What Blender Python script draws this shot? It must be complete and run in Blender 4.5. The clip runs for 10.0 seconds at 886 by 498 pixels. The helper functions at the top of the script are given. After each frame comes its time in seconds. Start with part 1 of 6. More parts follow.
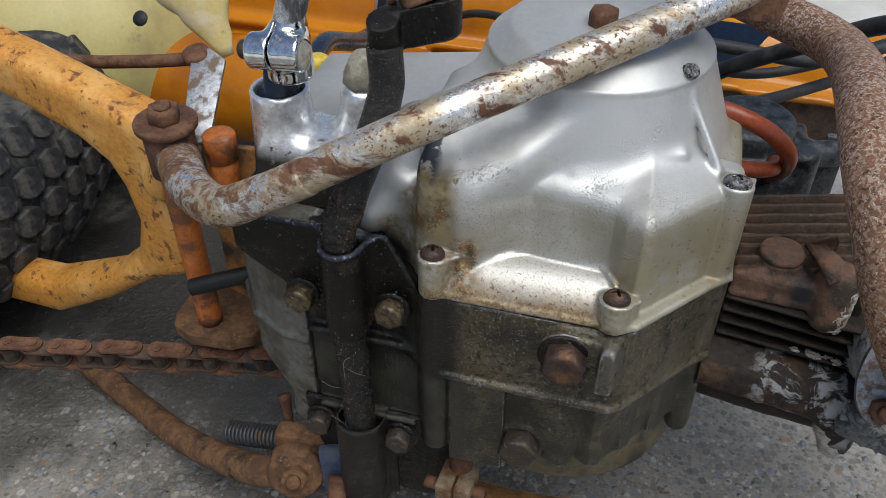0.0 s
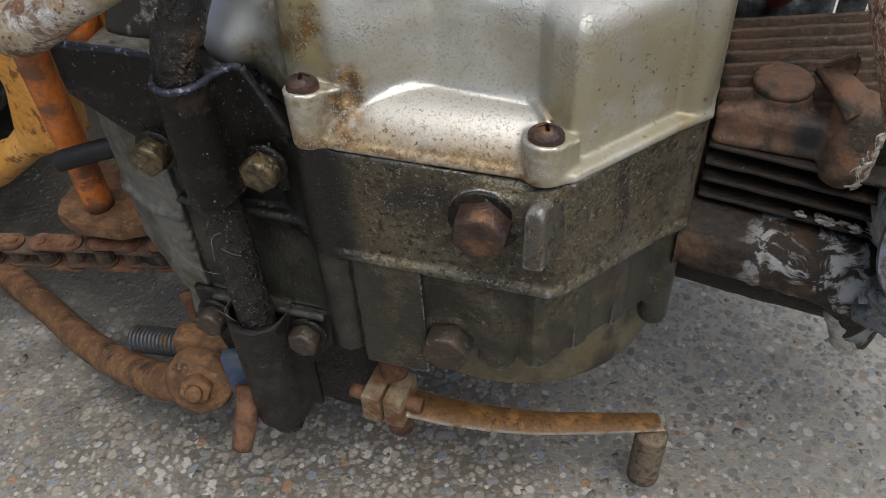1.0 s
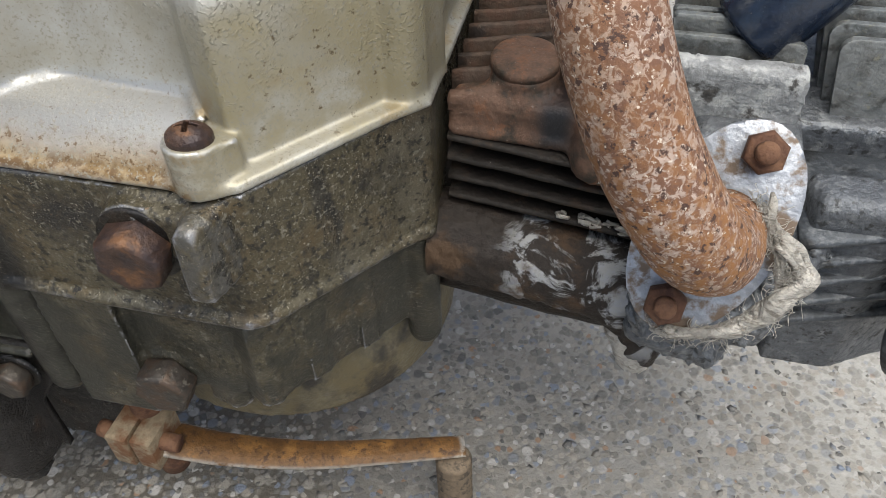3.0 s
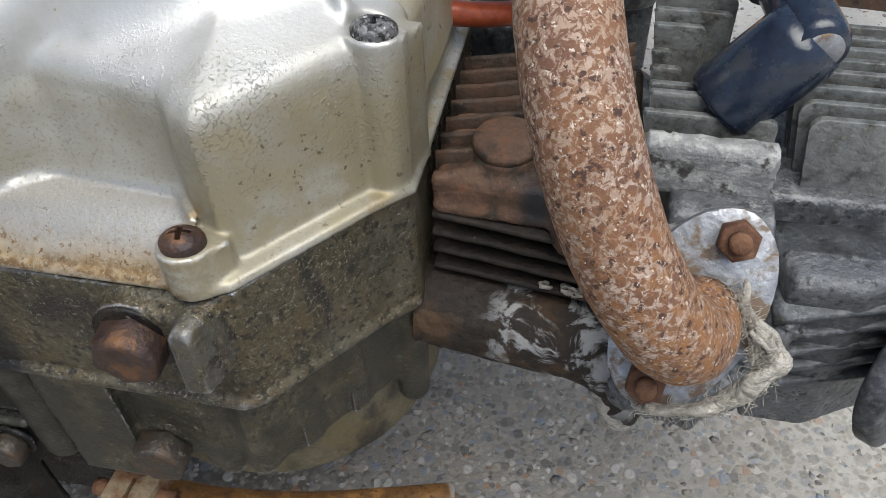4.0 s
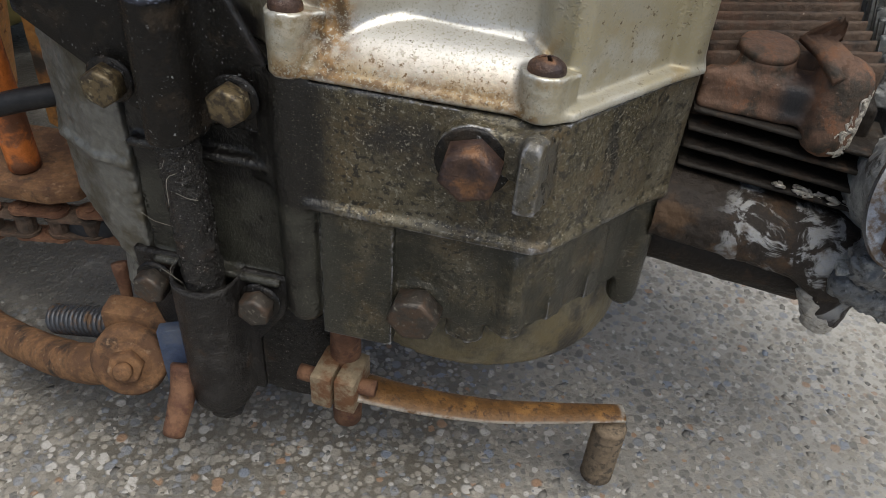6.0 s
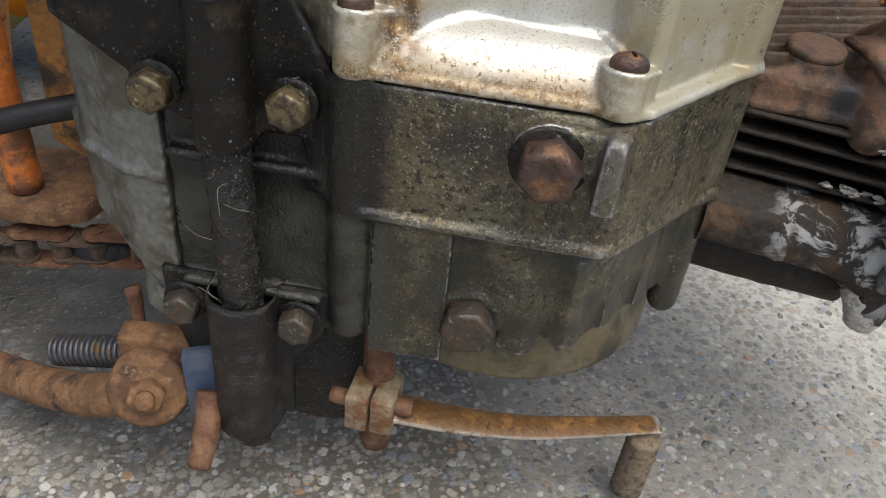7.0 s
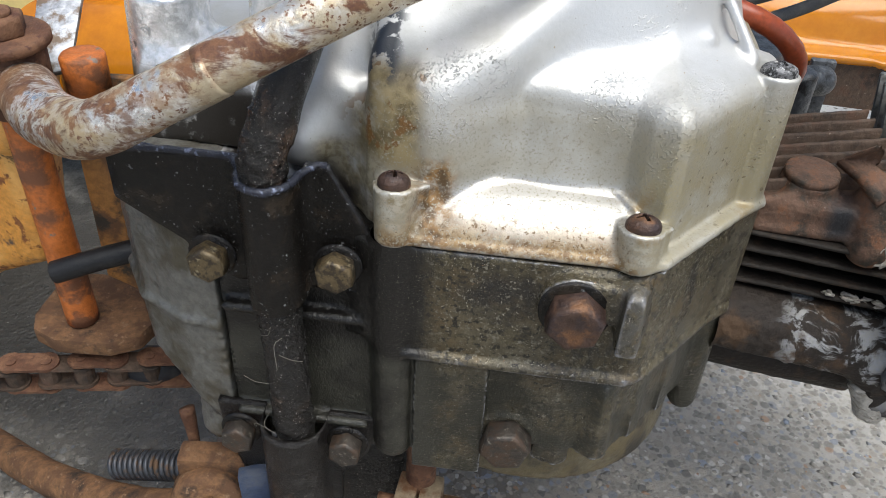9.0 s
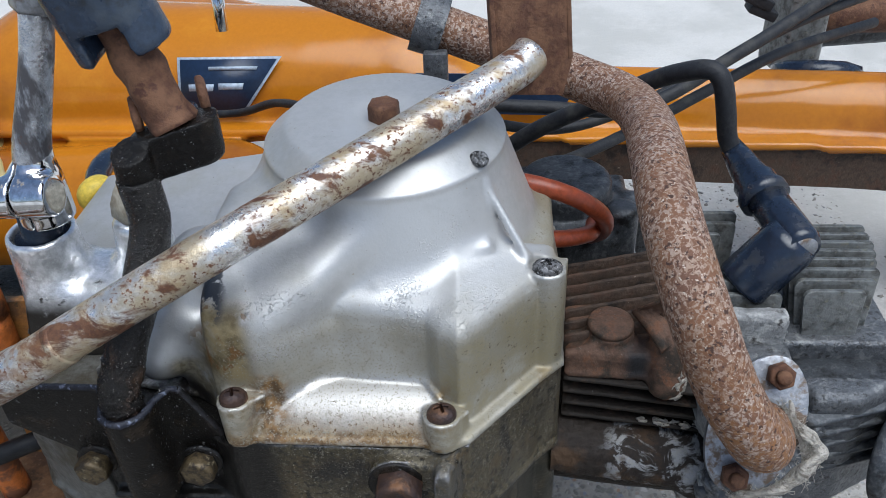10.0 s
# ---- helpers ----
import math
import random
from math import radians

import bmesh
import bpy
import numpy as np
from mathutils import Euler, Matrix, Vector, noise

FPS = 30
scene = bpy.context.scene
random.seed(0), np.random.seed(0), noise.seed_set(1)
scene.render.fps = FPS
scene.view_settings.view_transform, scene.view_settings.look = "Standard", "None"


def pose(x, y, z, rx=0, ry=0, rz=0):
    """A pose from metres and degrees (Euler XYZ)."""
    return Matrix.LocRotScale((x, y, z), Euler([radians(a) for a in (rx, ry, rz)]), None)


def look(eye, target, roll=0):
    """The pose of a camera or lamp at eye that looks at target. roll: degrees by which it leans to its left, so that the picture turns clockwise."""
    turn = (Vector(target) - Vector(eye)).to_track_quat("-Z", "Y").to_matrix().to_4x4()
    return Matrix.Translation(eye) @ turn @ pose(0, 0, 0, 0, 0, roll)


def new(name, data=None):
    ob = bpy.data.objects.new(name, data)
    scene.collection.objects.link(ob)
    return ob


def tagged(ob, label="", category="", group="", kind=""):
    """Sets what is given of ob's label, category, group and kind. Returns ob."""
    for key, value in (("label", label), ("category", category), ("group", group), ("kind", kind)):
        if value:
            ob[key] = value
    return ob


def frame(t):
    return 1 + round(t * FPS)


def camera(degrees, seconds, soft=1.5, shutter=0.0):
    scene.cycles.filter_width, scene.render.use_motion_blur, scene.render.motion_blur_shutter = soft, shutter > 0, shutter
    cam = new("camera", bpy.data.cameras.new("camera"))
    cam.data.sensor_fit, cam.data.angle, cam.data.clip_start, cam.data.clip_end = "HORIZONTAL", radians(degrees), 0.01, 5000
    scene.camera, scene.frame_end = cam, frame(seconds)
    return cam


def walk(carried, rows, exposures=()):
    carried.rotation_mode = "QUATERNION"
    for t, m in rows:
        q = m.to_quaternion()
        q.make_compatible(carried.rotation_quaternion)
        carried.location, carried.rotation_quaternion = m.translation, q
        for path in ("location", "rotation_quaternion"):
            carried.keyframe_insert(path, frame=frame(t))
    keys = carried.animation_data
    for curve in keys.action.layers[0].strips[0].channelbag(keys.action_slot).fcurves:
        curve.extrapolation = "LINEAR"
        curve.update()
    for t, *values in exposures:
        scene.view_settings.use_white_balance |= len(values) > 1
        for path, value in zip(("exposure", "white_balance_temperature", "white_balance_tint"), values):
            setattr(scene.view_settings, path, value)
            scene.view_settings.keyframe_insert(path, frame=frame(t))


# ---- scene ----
cam = camera(56.0, 10.0, soft=0.75)
PATH = [
    (0, (0.00761, 0.00286, 0.38968), (0.00534, 0.23370, 0.19809), -0.11),
    (0.5, (0.03392, 0.03723, 0.34084), (0.01825, 0.25736, 0.13762), -2.59),
    (1, (0.04831, 0.04209, 0.32350), (0.03325, 0.25534, 0.11302), -3.52),
    (1.5, (0.05947, 0.04744, 0.31231), (0.04585, 0.25755, 0.09861), -3.47),
    (2, (0.08009, 0.05866, 0.30172), (0.06811, 0.26692, 0.08613), -3.77),
    (2.5, (0.09917, 0.06733, 0.29869), (0.09390, 0.27494, 0.08219), -3.09),
    (2.7, (0.10445, 0.07185, 0.29848), (0.10293, 0.27982, 0.08226), -2.56),
    (3.8, (0.11673, 0.08852, 0.31103), (0.12306, 0.29294, 0.09155), -2.61),
    (4, (0.11093, 0.08919, 0.31764), (0.11842, 0.29407, 0.09863), -2.43),
    (4.5, (0.09290, 0.08535, 0.34046), (0.09820, 0.29638, 0.12730), -2.57),
    (5, (0.07338, 0.06828, 0.34356), (0.07926, 0.28593, 0.13717), -0.92),
    (5.5, (0.04377, 0.04261, 0.31487), (0.05405, 0.26632, 0.11525), 2.51),
    (5.7, (0.03476, 0.03607, 0.30495), (0.04894, 0.26098, 0.10693), 3.51),
    (6.8, (0.01192, 0.03313, 0.27834), (0.04681, 0.26175, 0.08725), 6.33),
    (7, (-0.00512, 0.03853, 0.28106), (0.03707, 0.26967, 0.09453), 6.56),
    (7.5, (-0.04648, 0.04174, 0.29346), (-0.00095, 0.27478, 0.11010), 5.00),
    (8, (-0.04771, 0.04303, 0.29541), (-0.00429, 0.27628, 0.11180), 4.74),
    (8.5, (-0.04319, 0.04388, 0.29792), (-0.00174, 0.27768, 0.11457), 4.46),
    (9, (-0.01478, 0.04527, 0.32105), (0.02499, 0.27980, 0.13826), 2.99),
    (9.5, (0.02106, 0.04078, 0.36636), (0.06021, 0.27465, 0.18259), -0.57),
    (10, (0.03765, 0.03487, 0.39184), (0.07773, 0.27186, 0.21232), -2.91),
]
EXPOSURES = [(t, stops, kelvin, 6) for t, stops, kelvin in ((0.0, 0.2, 6330), (0.5, 0.15, 6540), (1.0, 0.42, 6640), (1.5, 0.62, 6640), (2.5, 0.9, 6600), (4.5, 0.55, 6450), (5.5, 0.42, 6640), (7.0, 1.0, 6640), (7.5, 1.0, 6620), (9.0, 0.95, 6440), (9.5, 0.72, 6150), (10.0, 0.36, 5850))]
walk(cam, [(t, look(eye, target, roll)) for t, eye, target, roll in PATH], EXPOSURES)

# ---------------------------------------------------------------- light
world = bpy.data.worlds.new("world")
scene.world = world
world.use_nodes = True
wn, wl = world.node_tree.nodes, world.node_tree.links
sky = wn.new("ShaderNodeTexSky")
sky.sky_type = "NISHITA"
sky.sun_disc = False
sky.sun_elevation, sky.sun_rotation = radians(69), radians(155)
sky.air_density, sky.dust_density, sky.ozone_density = 0.8, 3.0, 1.0
wl.new(sky.outputs[0], wn["Background"].inputs[0])
wn["Background"].inputs[1].default_value = 0.095
sun = new("sun", bpy.data.lights.new("sun", "SUN"))
sun.data.energy, sun.data.angle, sun.data.color = 2.4, radians(58), (1.0, 0.985, 0.96)
sun.matrix_world = look((0.30, -0.35, 2.00), (0.0, 0.3, 0.1))


# ---------------------------------------------------------------- materials
class Mat:
    """A node material built up in layers: a base, patches over it, and relief."""

    def __init__(self, name, color, rough=0.5, metal=0.0, coords="Object", vary=0.24, spec=0.4):
        self.m = bpy.data.materials.new(name)
        self.m.use_nodes = True
        self.n, self.l = self.m.node_tree.nodes, self.m.node_tree.links
        self.b = self.n["Principled BSDF"]
        self.b.inputs["Specular IOR Level"].default_value = spec
        self.co = self.n.new("ShaderNodeTexCoord").outputs[coords]
        self.color, self.rough, self.metal, self.normal = None, None, None, None
        fine = self.ramp(self.noise(420, 8, rough=0.7), 0.30, 0.70)
        c = self.n.new("ShaderNodeMix")
        c.data_type = "RGBA"
        c.inputs["A"].default_value = (*[v * (1 - vary) for v in color], 1)
        c.inputs["B"].default_value = (*[min(1, v * (1 + vary)) for v in color], 1)
        self.l.new(fine, c.inputs["Factor"])
        self.color = c.outputs["Result"]
        self.rough, self.metal = self.value(rough), self.value(metal)

    def value(self, v):
        k = self.n.new("ShaderNodeValue")
        k.outputs[0].default_value = v
        return k.outputs[0]

    def noise(self, scale, detail=5, distortion=0.0, rough=0.6, stretch=None, seed=0.0):
        co = self.co
        if stretch or seed:
            mp = self.n.new("ShaderNodeMapping")
            mp.inputs["Scale"].default_value = stretch or (1, 1, 1)
            mp.inputs["Location"].default_value = (seed, seed * 0.7, seed * 1.3)
            self.l.new(co, mp.inputs["Vector"])
            co = mp.outputs[0]
        t = self.n.new("ShaderNodeTexNoise")
        t.inputs["Scale"].default_value, t.inputs["Detail"].default_value = scale, detail
        t.inputs["Roughness"].default_value, t.inputs["Distortion"].default_value = rough, distortion
        self.l.new(co, t.inputs["Vector"])
        return t.outputs["Fac"]

    def ramp(self, socket, lo, hi, a=0.0, b=1.0):
        r = self.n.new("ShaderNodeMapRange")
        r.interpolation_type = "SMOOTHSTEP"
        for key, v in zip(("From Min", "From Max", "To Min", "To Max"), (lo, hi, a, b)):
            r.inputs[key].default_value = v
        self.l.new(socket, r.inputs["Value"])
        return r.outputs[0]

    def math(self, op, a, b):
        k = self.n.new("ShaderNodeMath")
        k.operation = op
        k.use_clamp = True
        for i, v in enumerate((a, b)):
            if isinstance(v, (int, float)):
                k.inputs[i].default_value = v
            else:
                self.l.new(v, k.inputs[i])
        return k.outputs[0]

    def axis(self, i):
        s = self.n.new("ShaderNodeSeparateXYZ")
        self.l.new(self.co, s.inputs[0])
        return s.outputs[i]

    def box(self, lo, hi, soft):
        """A mask that is one inside a box of object space, with soft edges."""
        mask = None
        for i in range(3):
            if lo[i] is None and hi[i] is None:
                continue
            a = self.axis(i)
            if lo[i] is not None:
                m = self.ramp(a, lo[i] - soft, lo[i] + soft)
                mask = m if mask is None else self.math("MULTIPLY", mask, m)
            if hi[i] is not None:
                m = self.ramp(a, hi[i] - soft, hi[i] + soft, 1, 0)
                mask = m if mask is None else self.math("MULTIPLY", mask, m)
        return mask

    def coat(self, mask, color, rough=None, metal=None, color2=None, scale2=500):
        if color2:
            k = self.n.new("ShaderNodeMix")
            k.data_type = "RGBA"
            k.inputs["A"].default_value, k.inputs["B"].default_value = (*color, 1), (*color2, 1)
            self.l.new(self.ramp(self.noise(scale2, 6, seed=3.1), 0.38, 0.62), k.inputs["Factor"])
        c = self.n.new("ShaderNodeMix")
        c.data_type = "RGBA"
        self.l.new(mask, c.inputs["Factor"])
        self.l.new(self.color, c.inputs["A"])
        if color2:
            self.l.new(k.outputs["Result"], c.inputs["B"])
        else:
            c.inputs["B"].default_value = (*color, 1)
        self.color = c.outputs["Result"]
        for key, v in (("rough", rough), ("metal", metal)):
            if v is not None:
                f = self.n.new("ShaderNodeMix")
                self.l.new(mask, f.inputs[0])
                self.l.new({"rough": self.rough, "metal": self.metal}[key], f.inputs[2])
                f.inputs[3].default_value = v
                if key == "rough":
                    self.rough = f.outputs[0]
                else:
                    self.metal = f.outputs[0]
        return self

    def patch(self, color, scale, lo, hi, within=None, detail=8, distortion=0.0, seed=1.0, stretch=None, **k):
        mask = self.ramp(self.noise(scale, detail, distortion, 0.65, stretch, seed), lo, hi)
        if within is not None:
            mask = self.math("MULTIPLY", mask, within)
        return self.coat(mask, color, **k)

    def bump(self, scale, depth, detail=4, strength=1.0, stretch=None, socket=None, seed=0.0):
        b = self.n.new("ShaderNodeBump")
        b.inputs["Distance"].default_value, b.inputs["Strength"].default_value = depth, strength
        self.l.new(socket or self.noise(scale, detail, 0, 0.6, stretch, seed), b.inputs["Height"])
        if self.normal is not None:
            self.l.new(self.normal, b.inputs["Normal"])
        self.normal = b.outputs[0]
        return self

    def wear(self, color, lo, hi, rough=None, metal=None, within=None):
        """Bare or rubbed edges, by how sharply the surface turns."""
        edge = self.ramp(self.n.new("ShaderNodeNewGeometry").outputs["Pointiness"], lo, hi)
        edge = self.math("MULTIPLY", edge, self.ramp(self.noise(240, 5, seed=2.2), 0.32, 0.55))
        if within is not None:
            edge = self.math("MULTIPLY", edge, within)
        return self.coat(edge, color, rough, metal)

    def done(self):
        self.l.new(self.color, self.b.inputs["Base Color"])
        self.l.new(self.rough, self.b.inputs["Roughness"])
        self.l.new(self.metal, self.b.inputs["Metallic"])
        if self.normal is not None:
            self.l.new(self.normal, self.b.inputs["Normal"])
        return self.m


RUST, RUST2 = (0.090, 0.040, 0.022), (0.155, 0.078, 0.042)

k = Mat("cast_alloy", (0.44, 0.44, 0.435), 0.45, 0.46, vary=0.06)
k.patch((0.38, 0.37, 0.34), 22, 0.42, 0.66, rough=0.52, seed=5)
k.patch((0.50, 0.50, 0.495), 14, 0.48, 0.66, rough=0.38, seed=85)
# Lower walls: olive stain, with their shade put into the colour too.
k.patch((0.31, 0.285, 0.22), 26, 0.26, 0.60, within=k.box((-0.064, None, 0.2000), (None, None, 0.2225), 0.006), rough=0.45, metal=0.4, seed=31)
k.patch((0.30, 0.26, 0.16), 48, 0.40, 0.64, within=k.box((0.006, None, 0.188), (None, None, 0.2225), 0.006), rough=0.45, metal=0.3, seed=32)
k.patch((0.40, 0.39, 0.37), 30, 0.20, 0.40, within=k.box((-0.0490, None, 0.1930), (0.0055, 0.2330, 0.2010), 0.0020), rough=0.36, metal=0.75, seed=63)
for lo, hi in (((-0.066, None, 0.150), (-0.0500, 0.2200, 0.2040)), ((0.0015, None, 0.150), (0.0150, 0.2200, 0.1985))):
    k.patch((0.30, 0.265, 0.19), 60, 0.22, 0.48, within=k.box(lo, hi, 0.0025), rough=0.45, metal=0.4, seed=62, color2=(0.40, 0.37, 0.30), scale2=300)
low = k.box((-0.064, None, 0.150), (0.003, None, 0.1938), 0.0040)
k.patch((0.20, 0.125, 0.052), 60, 0.14, 0.50, within=low, rough=0.5, metal=0.1, color2=(0.30, 0.225, 0.13), scale2=420, seed=2)
k.patch((0.12, 0.068, 0.028), 300, 0.46, 0.58, within=k.box((-0.064, None, 0.150), (0.008, None, 0.1912), 0.0025), rough=0.5, metal=0.1, seed=12)
k.patch((0.11, 0.062, 0.024), 700, 0.56, 0.64, within=k.box((-0.064, None, 0.1885), (0.006, None, 0.1950), 0.003), detail=6, rough=0.5, metal=0.1, seed=58)
k.patch((0.24, 0.175, 0.09), 80, 0.52, 0.66, within=k.box((0.003, None, 0.150), (None, None, 0.205), 0.006), rough=0.5, metal=0.2, seed=52)
k.patch((0.070, 0.040, 0.016), 190, 0.34, 0.54, within=k.box((-0.0515, 0.19, 0.184), (-0.0405, 0.2250, 0.209), 0.0030), rough=0.5, metal=0.0, seed=37, color2=(0.20, 0.115, 0.045), scale2=300)
k.patch((0.07, 0.045, 0.022), 700, 0.63, 0.69, within=k.box((-0.064, None, 0.150), (0.004, None, 0.206), 0.008), detail=6, rough=0.5, metal=0.1, seed=38)
col = k.box((-0.072, 0.2150, 0.2050), (-0.0500, 0.2300, 0.2330), 0.0035)
k.patch((0.10, 0.075, 0.035), 80, 0.24, 0.52, within=col, rough=0.4, metal=0.1, color2=(0.24, 0.19, 0.10), scale2=120, seed=4)
k.patch((0.13, 0.065, 0.018), 150, 0.56, 0.60, within=col, detail=3, rough=0.35, metal=0.0, seed=45)
k.patch((0.020, 0.025, 0.035), 110, 0.47, 0.52, within=k.box((-0.0660, 0.2240, 0.2270), (-0.0570, 0.2420, 0.2420), 0.0020), rough=0.4, metal=0.0, seed=46)
k.patch((0.16, 0.135, 0.085), 110, 0.30, 0.56, within=k.box((-0.080, None, None), (-0.0600, 0.2330, 0.2080), 0.003), rough=0.4, metal=0.2, color2=(0.27, 0.24, 0.17), scale2=500, seed=24)
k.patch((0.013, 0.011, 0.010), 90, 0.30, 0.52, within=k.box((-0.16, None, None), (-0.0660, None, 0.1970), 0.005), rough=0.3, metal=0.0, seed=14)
side = k.box((0.014, None, 0.188), (None, None, 0.2240), 0.007)
k.patch((0.27, 0.235, 0.15), 34, 0.34, 0.60, within=side, rough=0.45, metal=0.35, seed=33)
k.patch((0.10, 0.072, 0.036), 420, 0.60, 0.67, within=side, detail=6, rough=0.5, metal=0.1, seed=59)
k.patch((0.22, 0.18, 0.11), 150, 0.48, 0.62, within=k.box((-0.064, None, 0.184), (-0.049, 0.2190, 0.206), 0.003), rough=0.5, metal=0.2, seed=60, color2=(0.36, 0.32, 0.25))
k.patch((0.27, 0.25, 0.20), 1300, 0.54, 0.64, within=k.box((-0.064, None, None), (None, None, 0.2235), 0.006), detail=4, rough=0.5, metal=0.3, seed=61)
k.patch((0.34, 0.28, 0.20), 700, 0.67, 0.73, detail=5, rough=0.5, metal=0.2, seed=9)
k.patch((0.13, 0.095, 0.055), 900, 0.68, 0.73, detail=5, rough=0.5, metal=0.1, seed=71)
k.wear((0.80, 0.79, 0.75), 0.53, 0.60, 0.3, 0.9)
# blistered lacquer along the brows
worn = None
for at, r0, r1 in (((0.0170, 0.2250, 0.2200), 0.010, 0.024), ((-0.0020, 0.2320, 0.2260), 0.005, 0.014), ((-0.0440, 0.2230, 0.2260), 0.007, 0.018), ((-0.0340, 0.2280, 0.2300), 0.004, 0.012), ((0.0400, 0.2470, 0.2100), 0.006, 0.022), ((0.0060, 0.2520, 0.2420), 0.003, 0.012)):
    v = k.n.new("ShaderNodeVectorMath")
    v.operation = "DISTANCE"
    k.l.new(k.co, v.inputs[0])
    v.inputs[1].default_value = at
    m = k.ramp(v.outputs["Value"], r0, r1, 1, 0)
    worn = m if worn is None else k.math("MAXIMUM", worn, m)
worn = k.math("MULTIPLY", worn, k.ramp(k.noise(110, 4, seed=66), 0.30, 0.68))
pit = k.math("MULTIPLY", worn, k.ramp(k.noise(1250, 3, seed=6), 0.50, 0.72))
k.bump(1, 0.00032, socket=pit).bump(1100, 0.00007, 4).bump(60, 0.0004, 3, strength=0.5)
M_ALLOY = k.done()

k = Mat("clean_alloy", (0.80, 0.805, 0.81), 0.24, 0.7)
k.patch((0.05, 0.045, 0.04), 130, 0.60, 0.66, within=k.box((None, None, None), (None, None, 0.222), 0.008), rough=0.4, metal=0.2)
k.patch((0.022, 0.019, 0.016), 90, 0.22, 0.46, within=k.box((None, None, None), (None, None, 0.2105), 0.005), rough=0.35, metal=0.2, seed=5)
k.bump(600, 0.0002)
M_KICK = k.done()

k = Mat("oily_case", (0.084, 0.071, 0.044), 0.23, 0.35)
k.patch((0.080, 0.058, 0.030), 55, 0.46, 0.66, rough=0.42, seed=2, color2=(0.11, 0.080, 0.042))
k.patch((0.020, 0.018, 0.016), 30, 0.46, 0.66, rough=0.25, metal=0.1, seed=7)
k.patch((0.014, 0.013, 0.011), 120, 0.54, 0.66, rough=0.22, metal=0.1, seed=17, stretch=(1, 1, 0.22))
k.patch((0.115, 0.100, 0.070), 18, 0.48, 0.66, rough=0.45, seed=41)
k.patch((0.17, 0.155, 0.12), 650, 0.57, 0.66, detail=4, rough=0.5, seed=6)
k.patch((0.026, 0.023, 0.018), 520, 0.53, 0.61, detail=5, rough=0.3, seed=46)
k.patch((0.10, 0.095, 0.085), 300, 0.42, 0.62, within=k.box((0.0050, 0.195, 0.165), (0.0145, 0.2120, None), 0.001), rough=0.4, metal=0.5, seed=3)
k.patch((0.15, 0.10, 0.06), 500, 0.70, 0.74, detail=3, rough=0.6, seed=16)
k.patch((0.30, 0.27, 0.22), 1400, 0.66, 0.69, detail=2, rough=0.5, seed=93)
# Near-black on the bracket's side; darker again below the ridge.
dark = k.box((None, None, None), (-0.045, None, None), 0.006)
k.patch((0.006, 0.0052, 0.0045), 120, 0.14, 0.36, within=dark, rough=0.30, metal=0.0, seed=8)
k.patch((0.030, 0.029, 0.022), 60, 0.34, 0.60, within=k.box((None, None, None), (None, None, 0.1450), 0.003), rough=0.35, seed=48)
k.wear((0.38, 0.38, 0.40), 0.528, 0.58, 0.24, 0.7, within=k.box((-0.045, None, None), (None, None, None), 0.008))
k.patch((0.22, 0.20, 0.155), 2000, 0.64, 0.69, detail=3, rough=0.4, seed=94)
k.bump(900, 0.0004, 5).bump(160, 0.0005, 4, stretch=(1, 1, 0.4))
M_CASE = k.done()

k = Mat("grey_case", (0.140, 0.136, 0.122), 0.36, 0.35, spec=0.4)
k.patch((0.075, 0.065, 0.045), 60, 0.44, 0.62, rough=0.5, seed=3)
k.patch((0.02, 0.018, 0.015), 70, 0.60, 0.70, rough=0.4, seed=5)
k.bump(600, 0.0004)
M_GREYCASE = k.done()

k = Mat("dirty_case", (0.125, 0.105, 0.065), 0.45, 0.2)
k.patch((0.035, 0.030, 0.024), 60, 0.44, 0.62, rough=0.5, seed=3)
k.patch((0.13, 0.11, 0.08), 300, 0.58, 0.68, rough=0.6, seed=5)
k.bump(600, 0.0005)
k.patch((0.120, 0.095, 0.050), 70, 0.42, 0.62, within=k.box((-0.015, None, None), (None, None, None), 0.010), rough=0.6, seed=9)
M_DIRTY = k.done()

k = Mat("beige_tape", (0.42, 0.38, 0.30), 0.6, 0.0)
k.patch((0.26, 0.22, 0.16), 120, 0.48, 0.64, seed=3)
k.bump(500, 0.0003)
M_TAPE = k.done()

k = Mat("fibre", (0.13, 0.12, 0.10), 0.6, 0.0)
M_FIBRE = k.done()

# Sky highlight of the bracket's rim, put into blue-grey colour.
k = Mat("rim_glint", (0.022, 0.024, 0.034), 0.18, 0.3)
k.patch((0.15, 0.17, 0.24), 500, 0.54, 0.66, rough=0.25, seed=4)
k.bump(900, 0.0006)
M_RIM = k.done()

k = Mat("oily_black", (0.0065, 0.0056, 0.0048), 0.16, 0.0, spec=0.22)
k.patch((0.024, 0.017, 0.011), 90, 0.50, 0.72, rough=0.35, seed=2)
k.patch((0.10, 0.10, 0.105), 800, 0.66, 0.70, detail=4, rough=0.3, seed=6)
k.patch((0.13, 0.13, 0.13), 620, 0.67, 0.70, detail=3, rough=0.25, seed=16)
k.patch((0.30, 0.30, 0.29), 1500, 0.62, 0.67, within=k.ramp(k.noise(70, 3, seed=91), 0.60, 0.70), detail=3, rough=0.25, seed=92)
k.wear((0.15, 0.16, 0.19), 0.56, 0.68, 0.3, 0.4)
k.bump(260, 0.0005, 6).bump(1300, 0.0004, 5)
M_BLACK = k.done()

